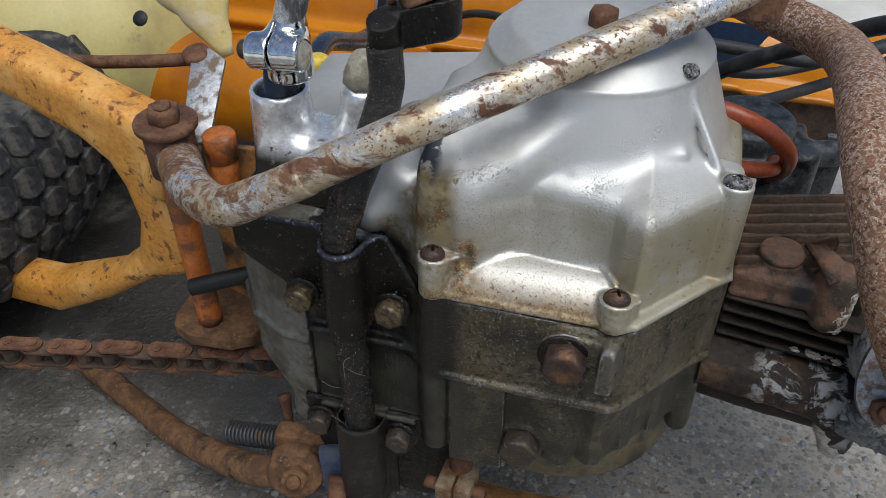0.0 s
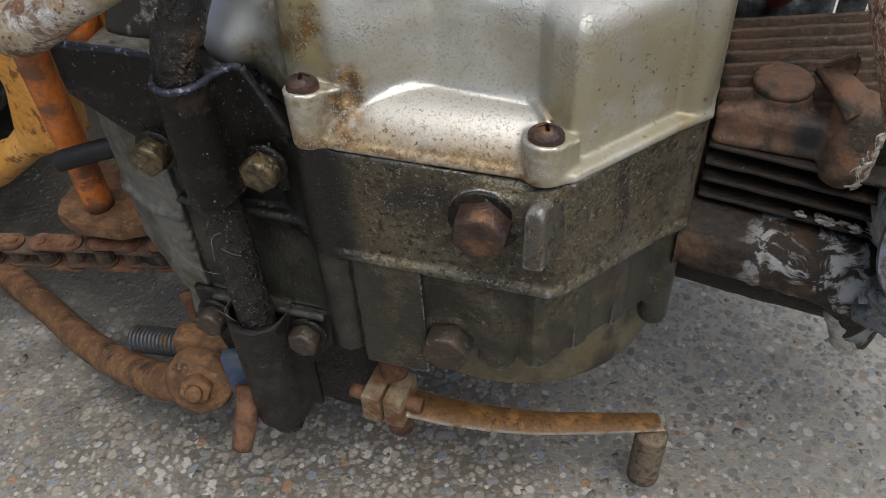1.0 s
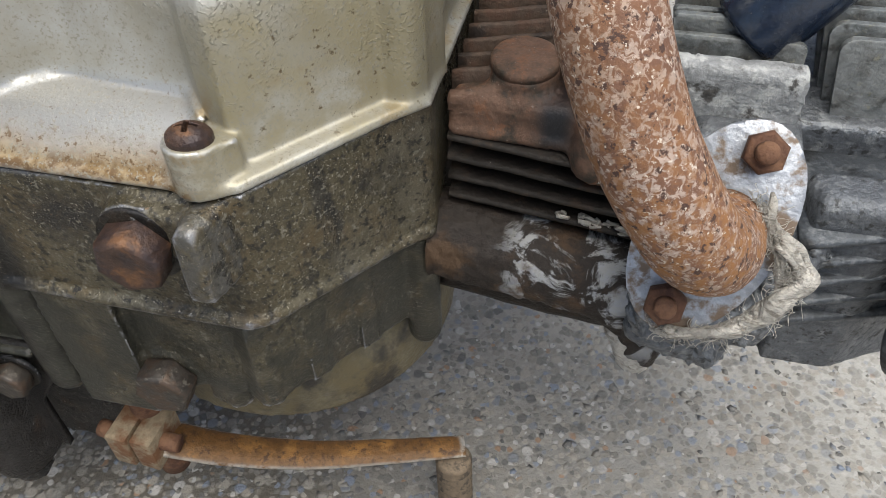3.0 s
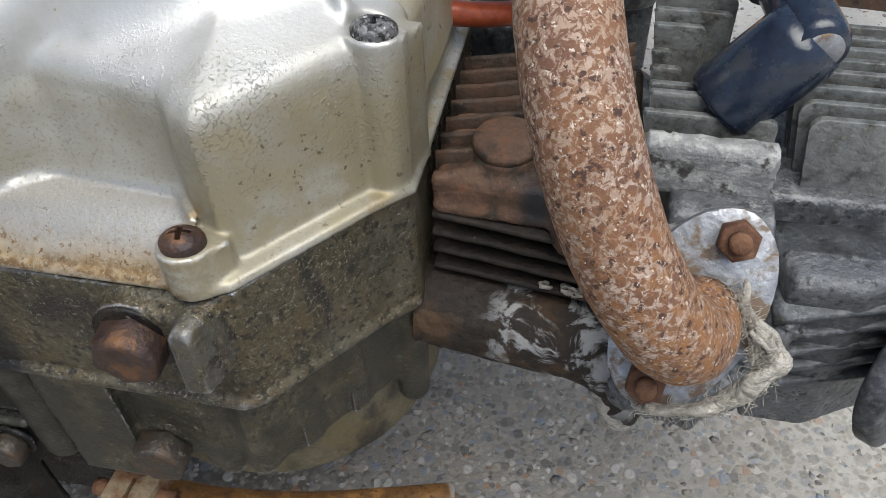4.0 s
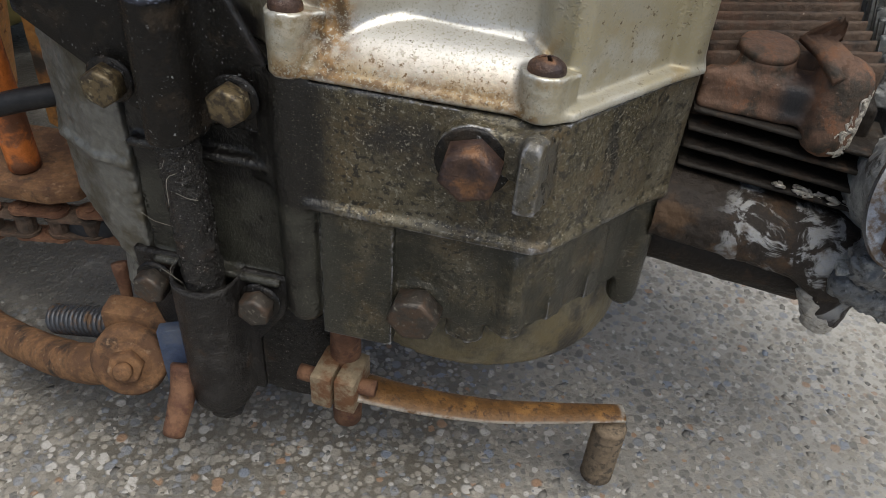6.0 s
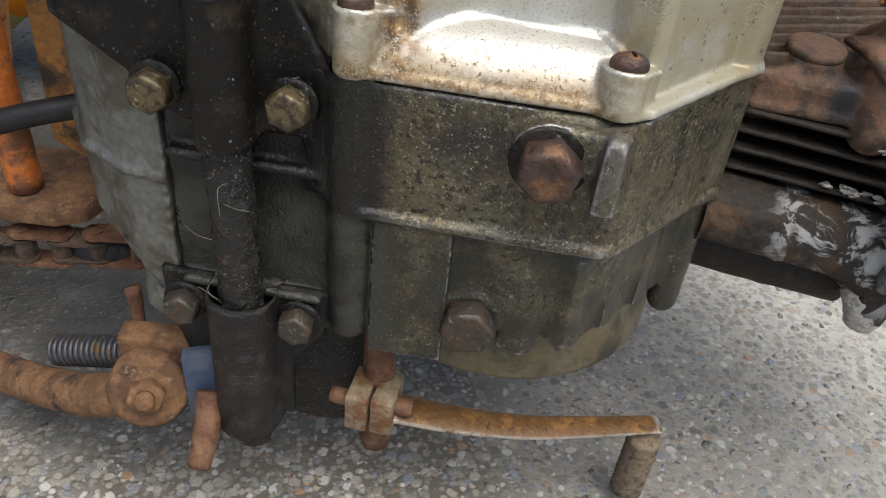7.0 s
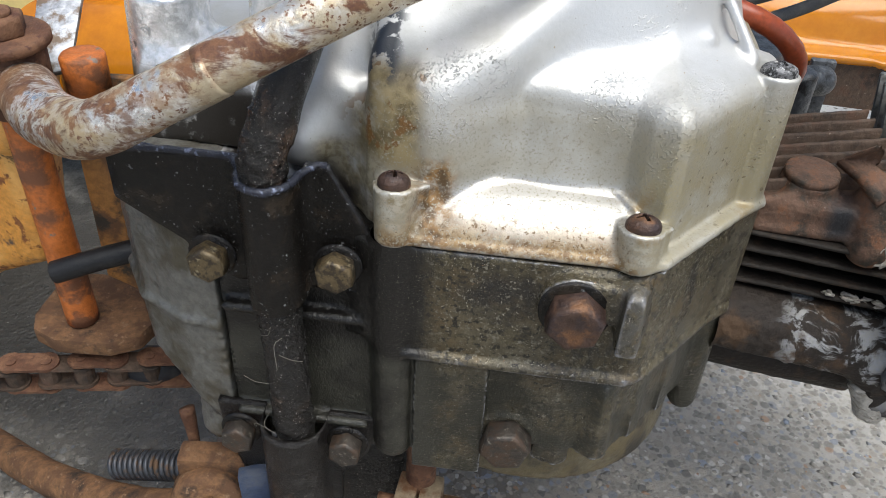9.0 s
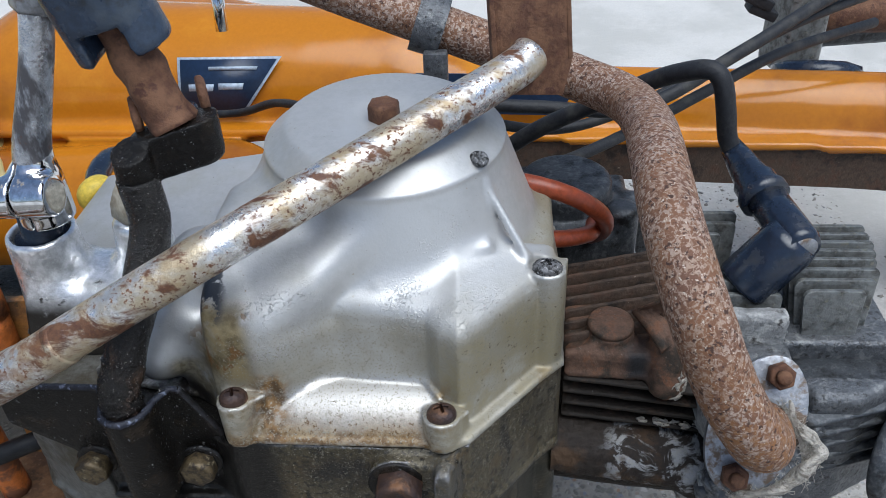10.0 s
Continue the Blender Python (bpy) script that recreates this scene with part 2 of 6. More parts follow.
k = Mat("brown_black_steel", (0.010, 0.0085, 0.0078), 0.28, 0.0, spec=0.35)
k.patch((0.060, 0.034, 0.019), 60, 0.56, 0.72, rough=0.5, seed=2)
k.patch((0.028, 0.025, 0.023), 130, 0.50, 0.66, rough=0.45, seed=5)
k.patch((0.16, 0.15, 0.135), 900, 0.66, 0.71, detail=4, rough=0.4, seed=6)
k.bump(240, 0.0009, 6).bump(1100, 0.0008, 5)
M_LOWBRACKET = k.done()

k = Mat("grimy_tube", (0.008, 0.0065, 0.0052), 0.12, 0.0, spec=0.50)
k.patch((0.055, 0.030, 0.016), 60, 0.54, 0.70, rough=0.30, seed=2)
# Pale specks: grit, and the wet tube's glints painted in.
k.patch((0.17, 0.16, 0.15), 1200, 0.63, 0.69, detail=3, rough=0.3, seed=6)
k.bump(220, 0.0032, 6).bump(900, 0.0012)
M_GRIME = k.done()

k = Mat("rusty_pipe", (0.37, 0.285, 0.235), 0.55, 0.1)
k.patch((0.31, 0.215, 0.155), 40, 0.40, 0.62, detail=4, seed=33)
k.patch((0.140, 0.068, 0.042), 680, 0.43, 0.53, detail=8, rough=0.7, distortion=0.8, color2=(0.19, 0.092, 0.048), scale2=70)
k.patch((0.25, 0.115, 0.042), 360, 0.44, 0.60, within=k.box((None, None, None), (None, None, 0.215), 0.03), detail=6, rough=0.75, seed=14)
k.patch((0.062, 0.032, 0.023), 480, 0.56, 0.62, detail=6, rough=0.75, seed=4)
k.patch((0.54, 0.46, 0.38), 900, 0.60, 0.65, detail=7, rough=0.55, seed=8)
k.bump(650, 0.0005, 6)
M_PIPE = k.done()

k = Mat("rusty_chrome", (0.74, 0.745, 0.75), 0.24, 0.9)
bend = k.box((None, None, None), (-0.100, None, None), 0.03)
k.patch((0.46, 0.385, 0.27), 55, 0.36, 0.60, rough=0.36, metal=0.6, seed=3)
k.patch((0.40, 0.31, 0.19), 120, 0.50, 0.66, detail=10, rough=0.42, metal=0.4, seed=23, stretch=(0.5, 1, 1))
k.patch((0.15, 0.072, 0.038), 130, 0.51, 0.61, detail=12, distortion=0.5, rough=0.55, metal=0.2, seed=76, stretch=(0.5, 1, 1), color2=(0.085, 0.038, 0.024), scale2=320)
k.patch((0.14, 0.062, 0.030), 700, 0.54, 0.61, within=k.ramp(k.noise(70, 3, seed=22), 0.36, 0.54), detail=6, rough=0.65, metal=0.1, seed=26)
k.patch((0.12, 0.052, 0.028), 420, 0.60, 0.66, detail=9, rough=0.7, metal=0.0, seed=8)
k.patch((0.24, 0.125, 0.058), 260, 0.45, 0.61, within=bend, detail=12, rough=0.55, metal=0.2, seed=62, color2=(0.13, 0.060, 0.03), scale2=120)
k.patch((0.19, 0.095, 0.045), 300, 0.30, 0.60, within=k.box((None, None, None), (-0.158, None, None), 0.010), detail=12, rough=0.55, metal=0.2, seed=64, color2=(0.09, 0.045, 0.026), scale2=90)
k.bump(500, 0.0003, 6)
M_CHROMEBAR = k.done()

k = Mat("pitted_chrome", (0.50, 0.52, 0.56), 0.24, 0.9)
k.patch((0.10, 0.095, 0.10), 120, 0.44, 0.60, detail=8, rough=0.4, metal=0.5, seed=3, stretch=(1, 1, 0.4))
k.patch((0.12, 0.065, 0.045), 160, 0.56, 0.66, detail=8, rough=0.6, metal=0.2, seed=6)
k.bump(500, 0.0003, 6)
M_KICKARM = k.done()

k = Mat("chrome", (0.78, 0.79, 0.80), 0.08, 1.0)
k.patch((0.25, 0.20, 0.16), 260, 0.60, 0.68, rough=0.5, metal=0.3)
M_CHROME = k.done()

k = Mat("rust", RUST, 0.75, 0.05)
k.patch(RUST2, 140, 0.42, 0.62, rough=0.8, seed=2)
k.patch((0.07, 0.028, 0.017), 220, 0.55, 0.66, rough=0.7, seed=5)
k.bump(600, 0.0006, 6)
M_RUST = k.done()

k = Mat("ochre_rust", (0.165, 0.088, 0.044), 0.85, 0.0, spec=0.2)
k.patch((0.10, 0.054, 0.031), 130, 0.42, 0.60, rough=0.85, seed=2)
k.patch((0.028, 0.022, 0.018), 60, 0.54, 0.68, rough=0.8, seed=12)
k.patch((0.20, 0.125, 0.075), 300, 0.58, 0.68, rough=0.85, seed=4)
k.bump(500, 0.0006, 6)
M_OCHRE = k.done()

k = Mat("lever_rust", (0.115, 0.056, 0.018), 0.5, 0.2)
k.patch((0.24, 0.120, 0.035), 90, 0.48, 0.66, rough=0.6, seed=2)
k.patch((0.060, 0.030, 0.014), 420, 0.52, 0.66, rough=0.6, seed=6)
k.wear((0.55, 0.52, 0.46), 0.52, 0.56, 0.35, 0.8)
k.bump(500, 0.0005, 6)
M_LEVER = k.done()

k = Mat("worn_clamp", (0.22, 0.17, 0.11), 0.6, 0.2)
k.patch((0.14, 0.065, 0.03), 120, 0.44, 0.62, rough=0.8, seed=2)
k.bump(500, 0.0005, 6)
M_CLAMP = k.done()

k = Mat("dusty_rubber", (0.17, 0.125, 0.082), 0.8, 0.0)
k.patch((0.07, 0.055, 0.04), 260, 0.48, 0.62, rough=0.85, seed=2)
k.bump(600, 0.0003)
M_DUSTY = k.done()

k = Mat("dark_rust_bolt", (0.060, 0.035, 0.026), 0.52, 0.3)
k.patch((0.040, 0.027, 0.026), 200, 0.48, 0.62, rough=0.35, seed=2)
k.patch((0.15, 0.072, 0.034), 120, 0.48, 0.62, rough=0.5, seed=4)
k.bump(500, 0.0007, 6)
M_BOLT = k.done()

k = Mat("speckled_rust", (0.120, 0.068, 0.044), 0.7, 0.1)
k.patch((0.036, 0.028, 0.020), 90, 0.46, 0.62, rough=0.6, seed=2)
k.patch((0.17, 0.082, 0.045), 160, 0.54, 0.66, rough=0.8, seed=5)
k.patch((0.22, 0.17, 0.14), 1100, 0.62, 0.70, rough=0.8, seed=7)
k.patch((0.016, 0.016, 0.018), 120, 0.22, 0.44, within=k.box((0.070, None, 0.172), (0.0785, 0.272, 0.1835), 0.003), rough=0.5, seed=21)
k.bump(700, 0.0005, 6)
M_SPECK = k.done()

k = Mat("brassy_bolt", (0.105, 0.078, 0.042), 0.36, 0.4)
k.patch((0.04, 0.03, 0.02), 320, 0.46, 0.58, rough=0.4, seed=2)
k.patch((0.26, 0.22, 0.14), 400, 0.58, 0.68, rough=0.5, seed=4)
k.bump(700, 0.0003, 6)
M_BRASS = k.done()

k = Mat("grey_bolt", (0.052, 0.044, 0.037), 0.42, 0.45)
k.patch((0.075, 0.050, 0.035), 200, 0.46, 0.60, rough=0.5, seed=2)
k.patch((0.15, 0.135, 0.11), 500, 0.58, 0.66, rough=0.5, seed=3)
k.bump(700, 0.0003, 6)
M_GREYBOLT = k.done()

k = Mat("grey_screw", (0.16, 0.16, 0.165), 0.5, 0.5)
k.patch((0.03, 0.03, 0.03), 700, 0.46, 0.58, rough=0.6, seed=2)
k.patch((0.40, 0.40, 0.40), 900, 0.56, 0.64, rough=0.4, seed=4)
k.bump(900, 0.0004, 5)
M_SCREW = k.done()

k = Mat("rusty_iron", (0.080, 0.055, 0.040), 0.65, 0.15, spec=0.25)
k.patch((0.10, 0.058, 0.040), 110, 0.48, 0.66, rough=0.8, seed=2)
k.patch((0.030, 0.024, 0.020), 80, 0.50, 0.66, rough=0.6, seed=5)
k.patch((0.30, 0.25, 0.20), 500, 0.65, 0.72, rough=0.7, seed=7)
k.bump(500, 0.0007, 6)
M_IRON = k.done()

# Sooty iron; shade between the fins and in the recess is painted in.
k = Mat("sooty_shaded_iron", (0.020, 0.016, 0.013), 0.5, 0.1, spec=0.2)
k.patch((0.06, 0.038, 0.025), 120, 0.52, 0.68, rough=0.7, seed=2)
k.patch((0.45, 0.44, 0.42), 260, 0.69, 0.72, rough=0.8, seed=5)
k.wear((0.06, 0.052, 0.045), 0.57, 0.64, 0.5)
k.bump(500, 0.0006, 6)
M_SOOTSHADE = k.done()

k = Mat("corroded_alloy", (0.12, 0.125, 0.133), 0.42, 0.5)
k.patch((0.22, 0.225, 0.225), 260, 0.50, 0.66, detail=10, rough=0.5, metal=0.4, seed=2)
k.patch((0.055, 0.055, 0.055), 420, 0.54, 0.64, detail=10, rough=0.5, seed=5)
k.bump(700, 0.0006, 6, seed=2)
M_CORR = k.done()

k = Mat("port_crust", (0.25, 0.252, 0.25), 0.6, 0.2)
k.patch((0.38, 0.38, 0.365), 160, 0.48, 0.60, detail=10, rough=0.7, metal=0.0, seed=2)
k.patch((0.07, 0.065, 0.06), 130, 0.54, 0.62, detail=10, rough=0.5, seed=5)
k.bump(300, 0.0010, 8, stretch=(1, 0.5, 1)).bump(900, 0.0004, 5)
M_PORT = k.done()

k = Mat("barrel_oxide", (0.026, 0.020, 0.016), 0.6, 0.1, spec=0.25)
spot = k.box((0.066, None, 0.118), (0.112, None, 0.160), 0.006)
k.patch((0.30, 0.295, 0.28), 90, 0.50, 0.58, within=spot, distortion=0.9, rough=0.75, metal=0.0, seed=3, color2=(0.30, 0.30, 0.31))
k.patch((0.070, 0.042, 0.024), 70, 0.50, 0.66, rough=0.7, seed=6)
k.bump(420, 0.0009, 6)
M_BARREL = k.done()

k = Mat("fin_alloy", (0.135, 0.142, 0.138), 0.5, 0.35)
k.patch((0.05, 0.048, 0.042), 160, 0.46, 0.62, rough=0.55, seed=2)
k.patch((0.19, 0.18, 0.13), 420, 0.58, 0.68, rough=0.6, seed=4)
k.wear((0.42, 0.42, 0.40), 0.52, 0.60, 0.5, 0.4)
k.bump(500, 0.0005, 6)
M_FIN = k.done()

k = Mat("dark_steel", (0.060, 0.065, 0.072), 0.42, 0.4)
k.patch((0.12, 0.125, 0.13), 300, 0.50, 0.64, detail=8, rough=0.5, seed=2)
k.patch((0.02, 0.02, 0.02), 110, 0.50, 0.64, rough=0.4, seed=5)
k.bump(600, 0.0004, 6)
M_STEEL = k.done()

k = Mat("oily_steel", (0.055, 0.058, 0.066), 0.45, 0.5)
k.patch((0.10, 0.06, 0.035), 200, 0.5, 0.64, rough=0.7)
M_OILSTEEL = k.done()

k = Mat("lagging", (0.50, 0.465, 0.41), 0.95, 0.0)
k.patch((0.27, 0.24, 0.20), 300, 0.48, 0.66, rough=0.95, stretch=(1, 1, 4))
k.bump(700, 0.0015, 6, stretch=(1, 1, 5))
M_LAG = k.done()

k = Mat("orange_paint", (0.45, 0.160, 0.008), 0.16, 0.0, vary=0.05)
k.patch((0.54, 0.215, 0.015), 14, 0.52, 0.7, seed=2)
k.patch((0.28, 0.088, 0.008), 9, 0.46, 0.66, rough=0.25, seed=15)
k.patch((0.25, 0.07, 0.02), 90, 0.66, 0.72, rough=0.6, seed=5)
k.bump(30, 0.0006, 2)
M_ORANGE = k.done()

k = Mat("worn_orange", (0.52, 0.235, 0.045), 0.36, 0.0)
k.patch((0.66, 0.37, 0.11), 30, 0.45, 0.66, rough=0.34, seed=2)
k.patch((0.22, 0.085, 0.025), 160, 0.56, 0.64, rough=0.75, seed=5, color2=(0.14, 0.05, 0.02))
k.patch((0.07, 0.05, 0.035), 60, 0.60, 0.70, rough=0.7, seed=8)
k.wear((0.17, 0.085, 0.04), 0.515, 0.56, 0.8)
k.bump(400, 0.0004, 5)
M_WORN = k.done()

k = Mat("stained_orange", (0.30, 0.135, 0.035), 0.5, 0.0)
k.patch((0.13, 0.065, 0.03), 60, 0.46, 0.60, rough=0.7, seed=2)
k.patch((0.035, 0.028, 0.02), 70, 0.54, 0.64, rough=0.6, seed=4)
k.bump(400, 0.0005, 5)
M_PIVOT = k.done()

k = Mat("orange_rust", (0.42, 0.120, 0.025), 0.5, 0.0)
k.patch((0.15, 0.060, 0.028), 60, 0.48, 0.60, rough=0.75, seed=2)
k.patch((0.16, 0.14, 0.12), 130, 0.62, 0.68, rough=0.5, seed=4)
k.bump(400, 0.0005, 5)
M_ORUST = k.done()

k = Mat("cream_plastic", (0.42, 0.36, 0.14), 0.42, 0.0, vary=0.05)
k.patch((0.30, 0.25, 0.11), 14, 0.45, 0.68, rough=0.5, seed=2)
k.patch((0.28, 0.20, 0.10), 50, 0.62, 0.72, rough=0.6, seed=4)
k.bump(80, 0.0004)
M_CREAM = k.done()

k = Mat("stained_cream", (0.68, 0.54, 0.22), 0.5, 0.0, vary=0.06)
k.patch((0.78, 0.66, 0.46), 40, 0.45, 0.65, rough=0.7, seed=2)
k.patch((0.34, 0.19, 0.07), 55, 0.60, 0.70, rough=0.7, seed=4)
M_FLAP = k.done()

k = Mat("rubber", (0.020, 0.021, 0.024), 0.55, 0.0, spec=0.3)
k.patch((0.055, 0.053, 0.05), 60, 0.48, 0.66, rough=0.75, seed=2)
k.bump(500, 0.0003)
M_RUBBER = k.done()

k = Mat("black_hose", (0.010, 0.010, 0.011), 0.5, 0.0, spec=0.3)
k.patch((0.03, 0.028, 0.026), 90, 0.50, 0.68, rough=0.6, seed=2)
k.bump(500, 0.0003)
M_HOSEBLACK = k.done()

k = Mat("tyre_rubber", (0.026, 0.027, 0.030), 0.72, 0.0, spec=0.25)
k.patch((0.11, 0.105, 0.09), 45, 0.46, 0.62, rough=0.9, seed=2)
k.bump(500, 0.0004)
M_TYRE = k.done()

k = Mat("blue_black_plastic", (0.013, 0.020, 0.036), 0.20, 0.0, spec=0.55)
k.patch((0.028, 0.030, 0.036), 80, 0.50, 0.68, rough=0.5, seed=2)
k.patch((0.14, 0.09, 0.05), 260, 0.66, 0.70, rough=0.7, seed=4)
k.bump(300, 0.0002)
M_CAP = k.done()

k = Mat("blue_black_sleeve", (0.024, 0.040, 0.070), 0.26, 0.0, spec=0.6)
k.patch((0.05, 0.065, 0.085), 60, 0.48, 0.68, rough=0.4, seed=2)
k.patch((0.015, 0.020, 0.028), 110, 0.52, 0.66, rough=0.3, seed=5)
k.bump(200, 0.0004, 5)
M_SLEEVE = k.done()

k = Mat("red_hose", (0.24, 0.05, 0.02), 0.32, 0.0)
k.patch((0.20, 0.05, 0.03), 60, 0.5, 0.66, rough=0.5)
M_HOSE = k.done()

k = Mat("worn_blue_paint", (0.040, 0.056, 0.098), 0.45, 0.0)
k.patch((0.075, 0.085, 0.11), 90, 0.50, 0.66, rough=0.6, seed=2)
k.patch((0.10, 0.055, 0.032), 130, 0.60, 0.68, rough=0.75, seed=4)
k.bump(400, 0.0003)
M_BLUE = k.done()

k = Mat("dull_zinc", (0.30, 0.31, 0.33), 0.42, 0.7)
k.patch((0.14, 0.10, 0.07), 140, 0.48, 0.60, rough=0.6, metal=0.2, seed=2)
k.bump(400, 0.0003)
M_ZINC = k.done()

k = Mat("yellow_plastic", (0.60, 0.44, 0.06), 0.5, 0.0)
M_YELLOW = k.done()
k = Mat("navy_print", (0.015, 0.028, 0.06), 0.3, 0.0)
M_NAVY = k.done()
k = Mat("white_print", (0.36, 0.42, 0.50), 0.4, 0.0)
M_WHITE = k.done()

def stones(k, scale, stops, seed, mix_lo, mix_hi, near):
    """Colour by cells: a stone a cell, drawn from the stops, shown where the cell's heart is."""
    mp = k.n.new("ShaderNodeMapping")
    mp.inputs["Location"].default_value = (seed, seed * 1.7, 0)
    k.l.new(k.co, mp.inputs["Vector"])
    warp = k.n.new("ShaderNodeTexVoronoi")
    warp.inputs["Scale"].default_value, warp.inputs["Randomness"].default_value = scale, 1.0
    k.l.new(mp.outputs[0], warp.inputs["Vector"])
    sep = k.n.new("ShaderNodeSeparateColor")
    k.l.new(warp.outputs["Color"], sep.inputs[0])
    cr = k.n.new("ShaderNodeValToRGB")
    cr.color_ramp.interpolation = "CONSTANT"
    for n, (at, c) in enumerate(stops):
        e = cr.color_ramp.elements[n] if n < 2 else cr.color_ramp.elements.new(at)
        e.position, e.color = at, (*c, 1)
    k.l.new(sep.outputs[0], cr.inputs[0])
    mask = k.math("MULTIPLY", k.math("MULTIPLY", k.ramp(warp.outputs["Distance"], mix_lo, mix_hi, 1, 0), k.ramp(sep.outputs[1], 0.30, 0.34)), near)
    c = k.n.new("ShaderNodeMix")
    c.data_type = "RGBA"
    k.l.new(mask, c.inputs["Factor"])
    k.l.new(k.color, c.inputs["A"])
    k.l.new(cr.outputs[0], c.inputs["B"])
    k.color = c.outputs["Result"]
    return mask


TINTS = [(0.0, (0.145, 0.135, 0.12)), (0.22, (0.20, 0.182, 0.155)), (0.46, (0.26, 0.237, 0.20)), (0.66, (0.17, 0.175, 0.185)),
         (0.76, (0.11, 0.104, 0.096)), (0.84, (0.36, 0.342, 0.315)), (0.93, (0.24, 0.15, 0.095)), (0.955, (0.165, 0.185, 0.22))]
k = Mat("concrete", (0.56, 0.545, 0.515), 0.8, 0.0, vary=0.06)
k.patch((0.46, 0.45, 0.42), 7, 0.42, 0.62, rough=0.75, seed=2)
# Far brightness put into the colour: paler beyond, darker round the engine.
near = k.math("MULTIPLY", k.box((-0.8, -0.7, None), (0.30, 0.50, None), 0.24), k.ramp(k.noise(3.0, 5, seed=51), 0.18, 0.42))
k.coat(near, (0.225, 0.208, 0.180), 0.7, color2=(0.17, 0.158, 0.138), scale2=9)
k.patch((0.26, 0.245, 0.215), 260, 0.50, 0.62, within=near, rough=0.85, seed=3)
# Oil, with the machine's shade on the ground painted in as well.
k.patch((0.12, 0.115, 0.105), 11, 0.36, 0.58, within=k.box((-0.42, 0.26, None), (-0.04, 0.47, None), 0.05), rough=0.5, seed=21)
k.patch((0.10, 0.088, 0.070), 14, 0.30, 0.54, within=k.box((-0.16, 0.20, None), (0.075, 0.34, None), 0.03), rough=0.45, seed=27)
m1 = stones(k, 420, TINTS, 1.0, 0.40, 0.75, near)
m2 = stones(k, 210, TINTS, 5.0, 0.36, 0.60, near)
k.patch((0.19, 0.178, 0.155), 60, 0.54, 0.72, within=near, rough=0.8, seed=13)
# Oil and painted shade under the chain and swing arm.
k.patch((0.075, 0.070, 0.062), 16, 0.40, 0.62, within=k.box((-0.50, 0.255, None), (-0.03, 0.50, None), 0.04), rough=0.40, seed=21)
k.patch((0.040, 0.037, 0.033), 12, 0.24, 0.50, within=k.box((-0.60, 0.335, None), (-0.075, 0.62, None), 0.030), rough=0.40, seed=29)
k.bump(150, 0.0010, 6).bump(500, 0.0006, 4)
k.bump(1, 0.0003, socket=m2)
k.bump(1, 0.0002, socket=m1)
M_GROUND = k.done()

k = Mat("aggregate", (0.2, 0.19, 0.17), 0.6, 0.0)
geo = k.n.new("ShaderNodeNewGeometry").outputs["Random Per Island"]
cr = k.n.new("ShaderNodeValToRGB")
cr.color_ramp.interpolation = "CONSTANT"
stops = TINTS
for n, (at, c) in enumerate(stops):
    e = cr.color_ramp.elements[n] if n < 2 else cr.color_ramp.elements.new(at)
    e.position, e.color = at, (*c, 1)
k.l.new(geo, cr.inputs[0])
k.color = cr.outputs[0]
k.patch((0.21, 0.195, 0.170), 300, 0.50, 0.64, rough=0.8, seed=2)
# Same dark patches as in the concrete: oil plus painted shade.
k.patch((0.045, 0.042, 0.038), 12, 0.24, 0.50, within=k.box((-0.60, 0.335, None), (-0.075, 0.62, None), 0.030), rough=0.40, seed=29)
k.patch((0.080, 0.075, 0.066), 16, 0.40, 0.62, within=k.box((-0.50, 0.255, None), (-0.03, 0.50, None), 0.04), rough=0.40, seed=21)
k.bump(700, 0.0004)
M_STONE = k.done()


# ---------------------------------------------------------------- building helpers
TURN = -15.0
BASE = Vector((-0.03, 0.30, 0.0))
CT, ST = math.cos(radians(TURN)), math.sin(radians(TURN))


def L(x, y, z):
    """World metres into the machine's own frame."""
    return Vector((CT * x + ST * y, -ST * x + CT * y, z))


def link_mesh(name, mesh, material, parent, label="", smooth=True):
    ob = new(name, mesh)
    mesh.materials.append(material)
    if smooth:
        mesh.polygons.foreach_set("use_smooth", [True] * len(mesh.polygons))
    ob.parent = parent
    if parent is not None and parent.name == "motorcycle":
        ob.location = -BASE
    if label:
        ob["label"] = label
    return ob


def part(name, bm, material, parent, label="", smooth=True, sharp=40):
    if sharp:
        for e in bm.edges:
            if len(e.link_faces) == 2 and e.calc_face_angle(0) > radians(sharp):
                e.smooth = False
    mesh = bpy.data.meshes.new(name)
    bm.to_mesh(mesh)
    bm.free()
    return link_mesh(name, mesh, material, parent, label, smooth)


def spline(points, step=0.004):
    """Catmull-Rom through the points, about a step apart."""
    p = [Vector(q) for q in points]
    p = [2 * p[0] - p[1]] + p + [2 * p[-1] - p[-2]]
    out = []
    for a, b, c, d in zip(p, p[1:], p[2:], p[3:]):
        n = max(2, int((c - b).length / step))
        for i in range(n):
            t = i / n
            out.append(0.5 * (2 * b + (c - a) * t + (2 * a - 5 * b + 4 * c - d) * t * t + (3 * b - a - 3 * c + d) * t ** 3))
    out.append(p[-2])
    return out


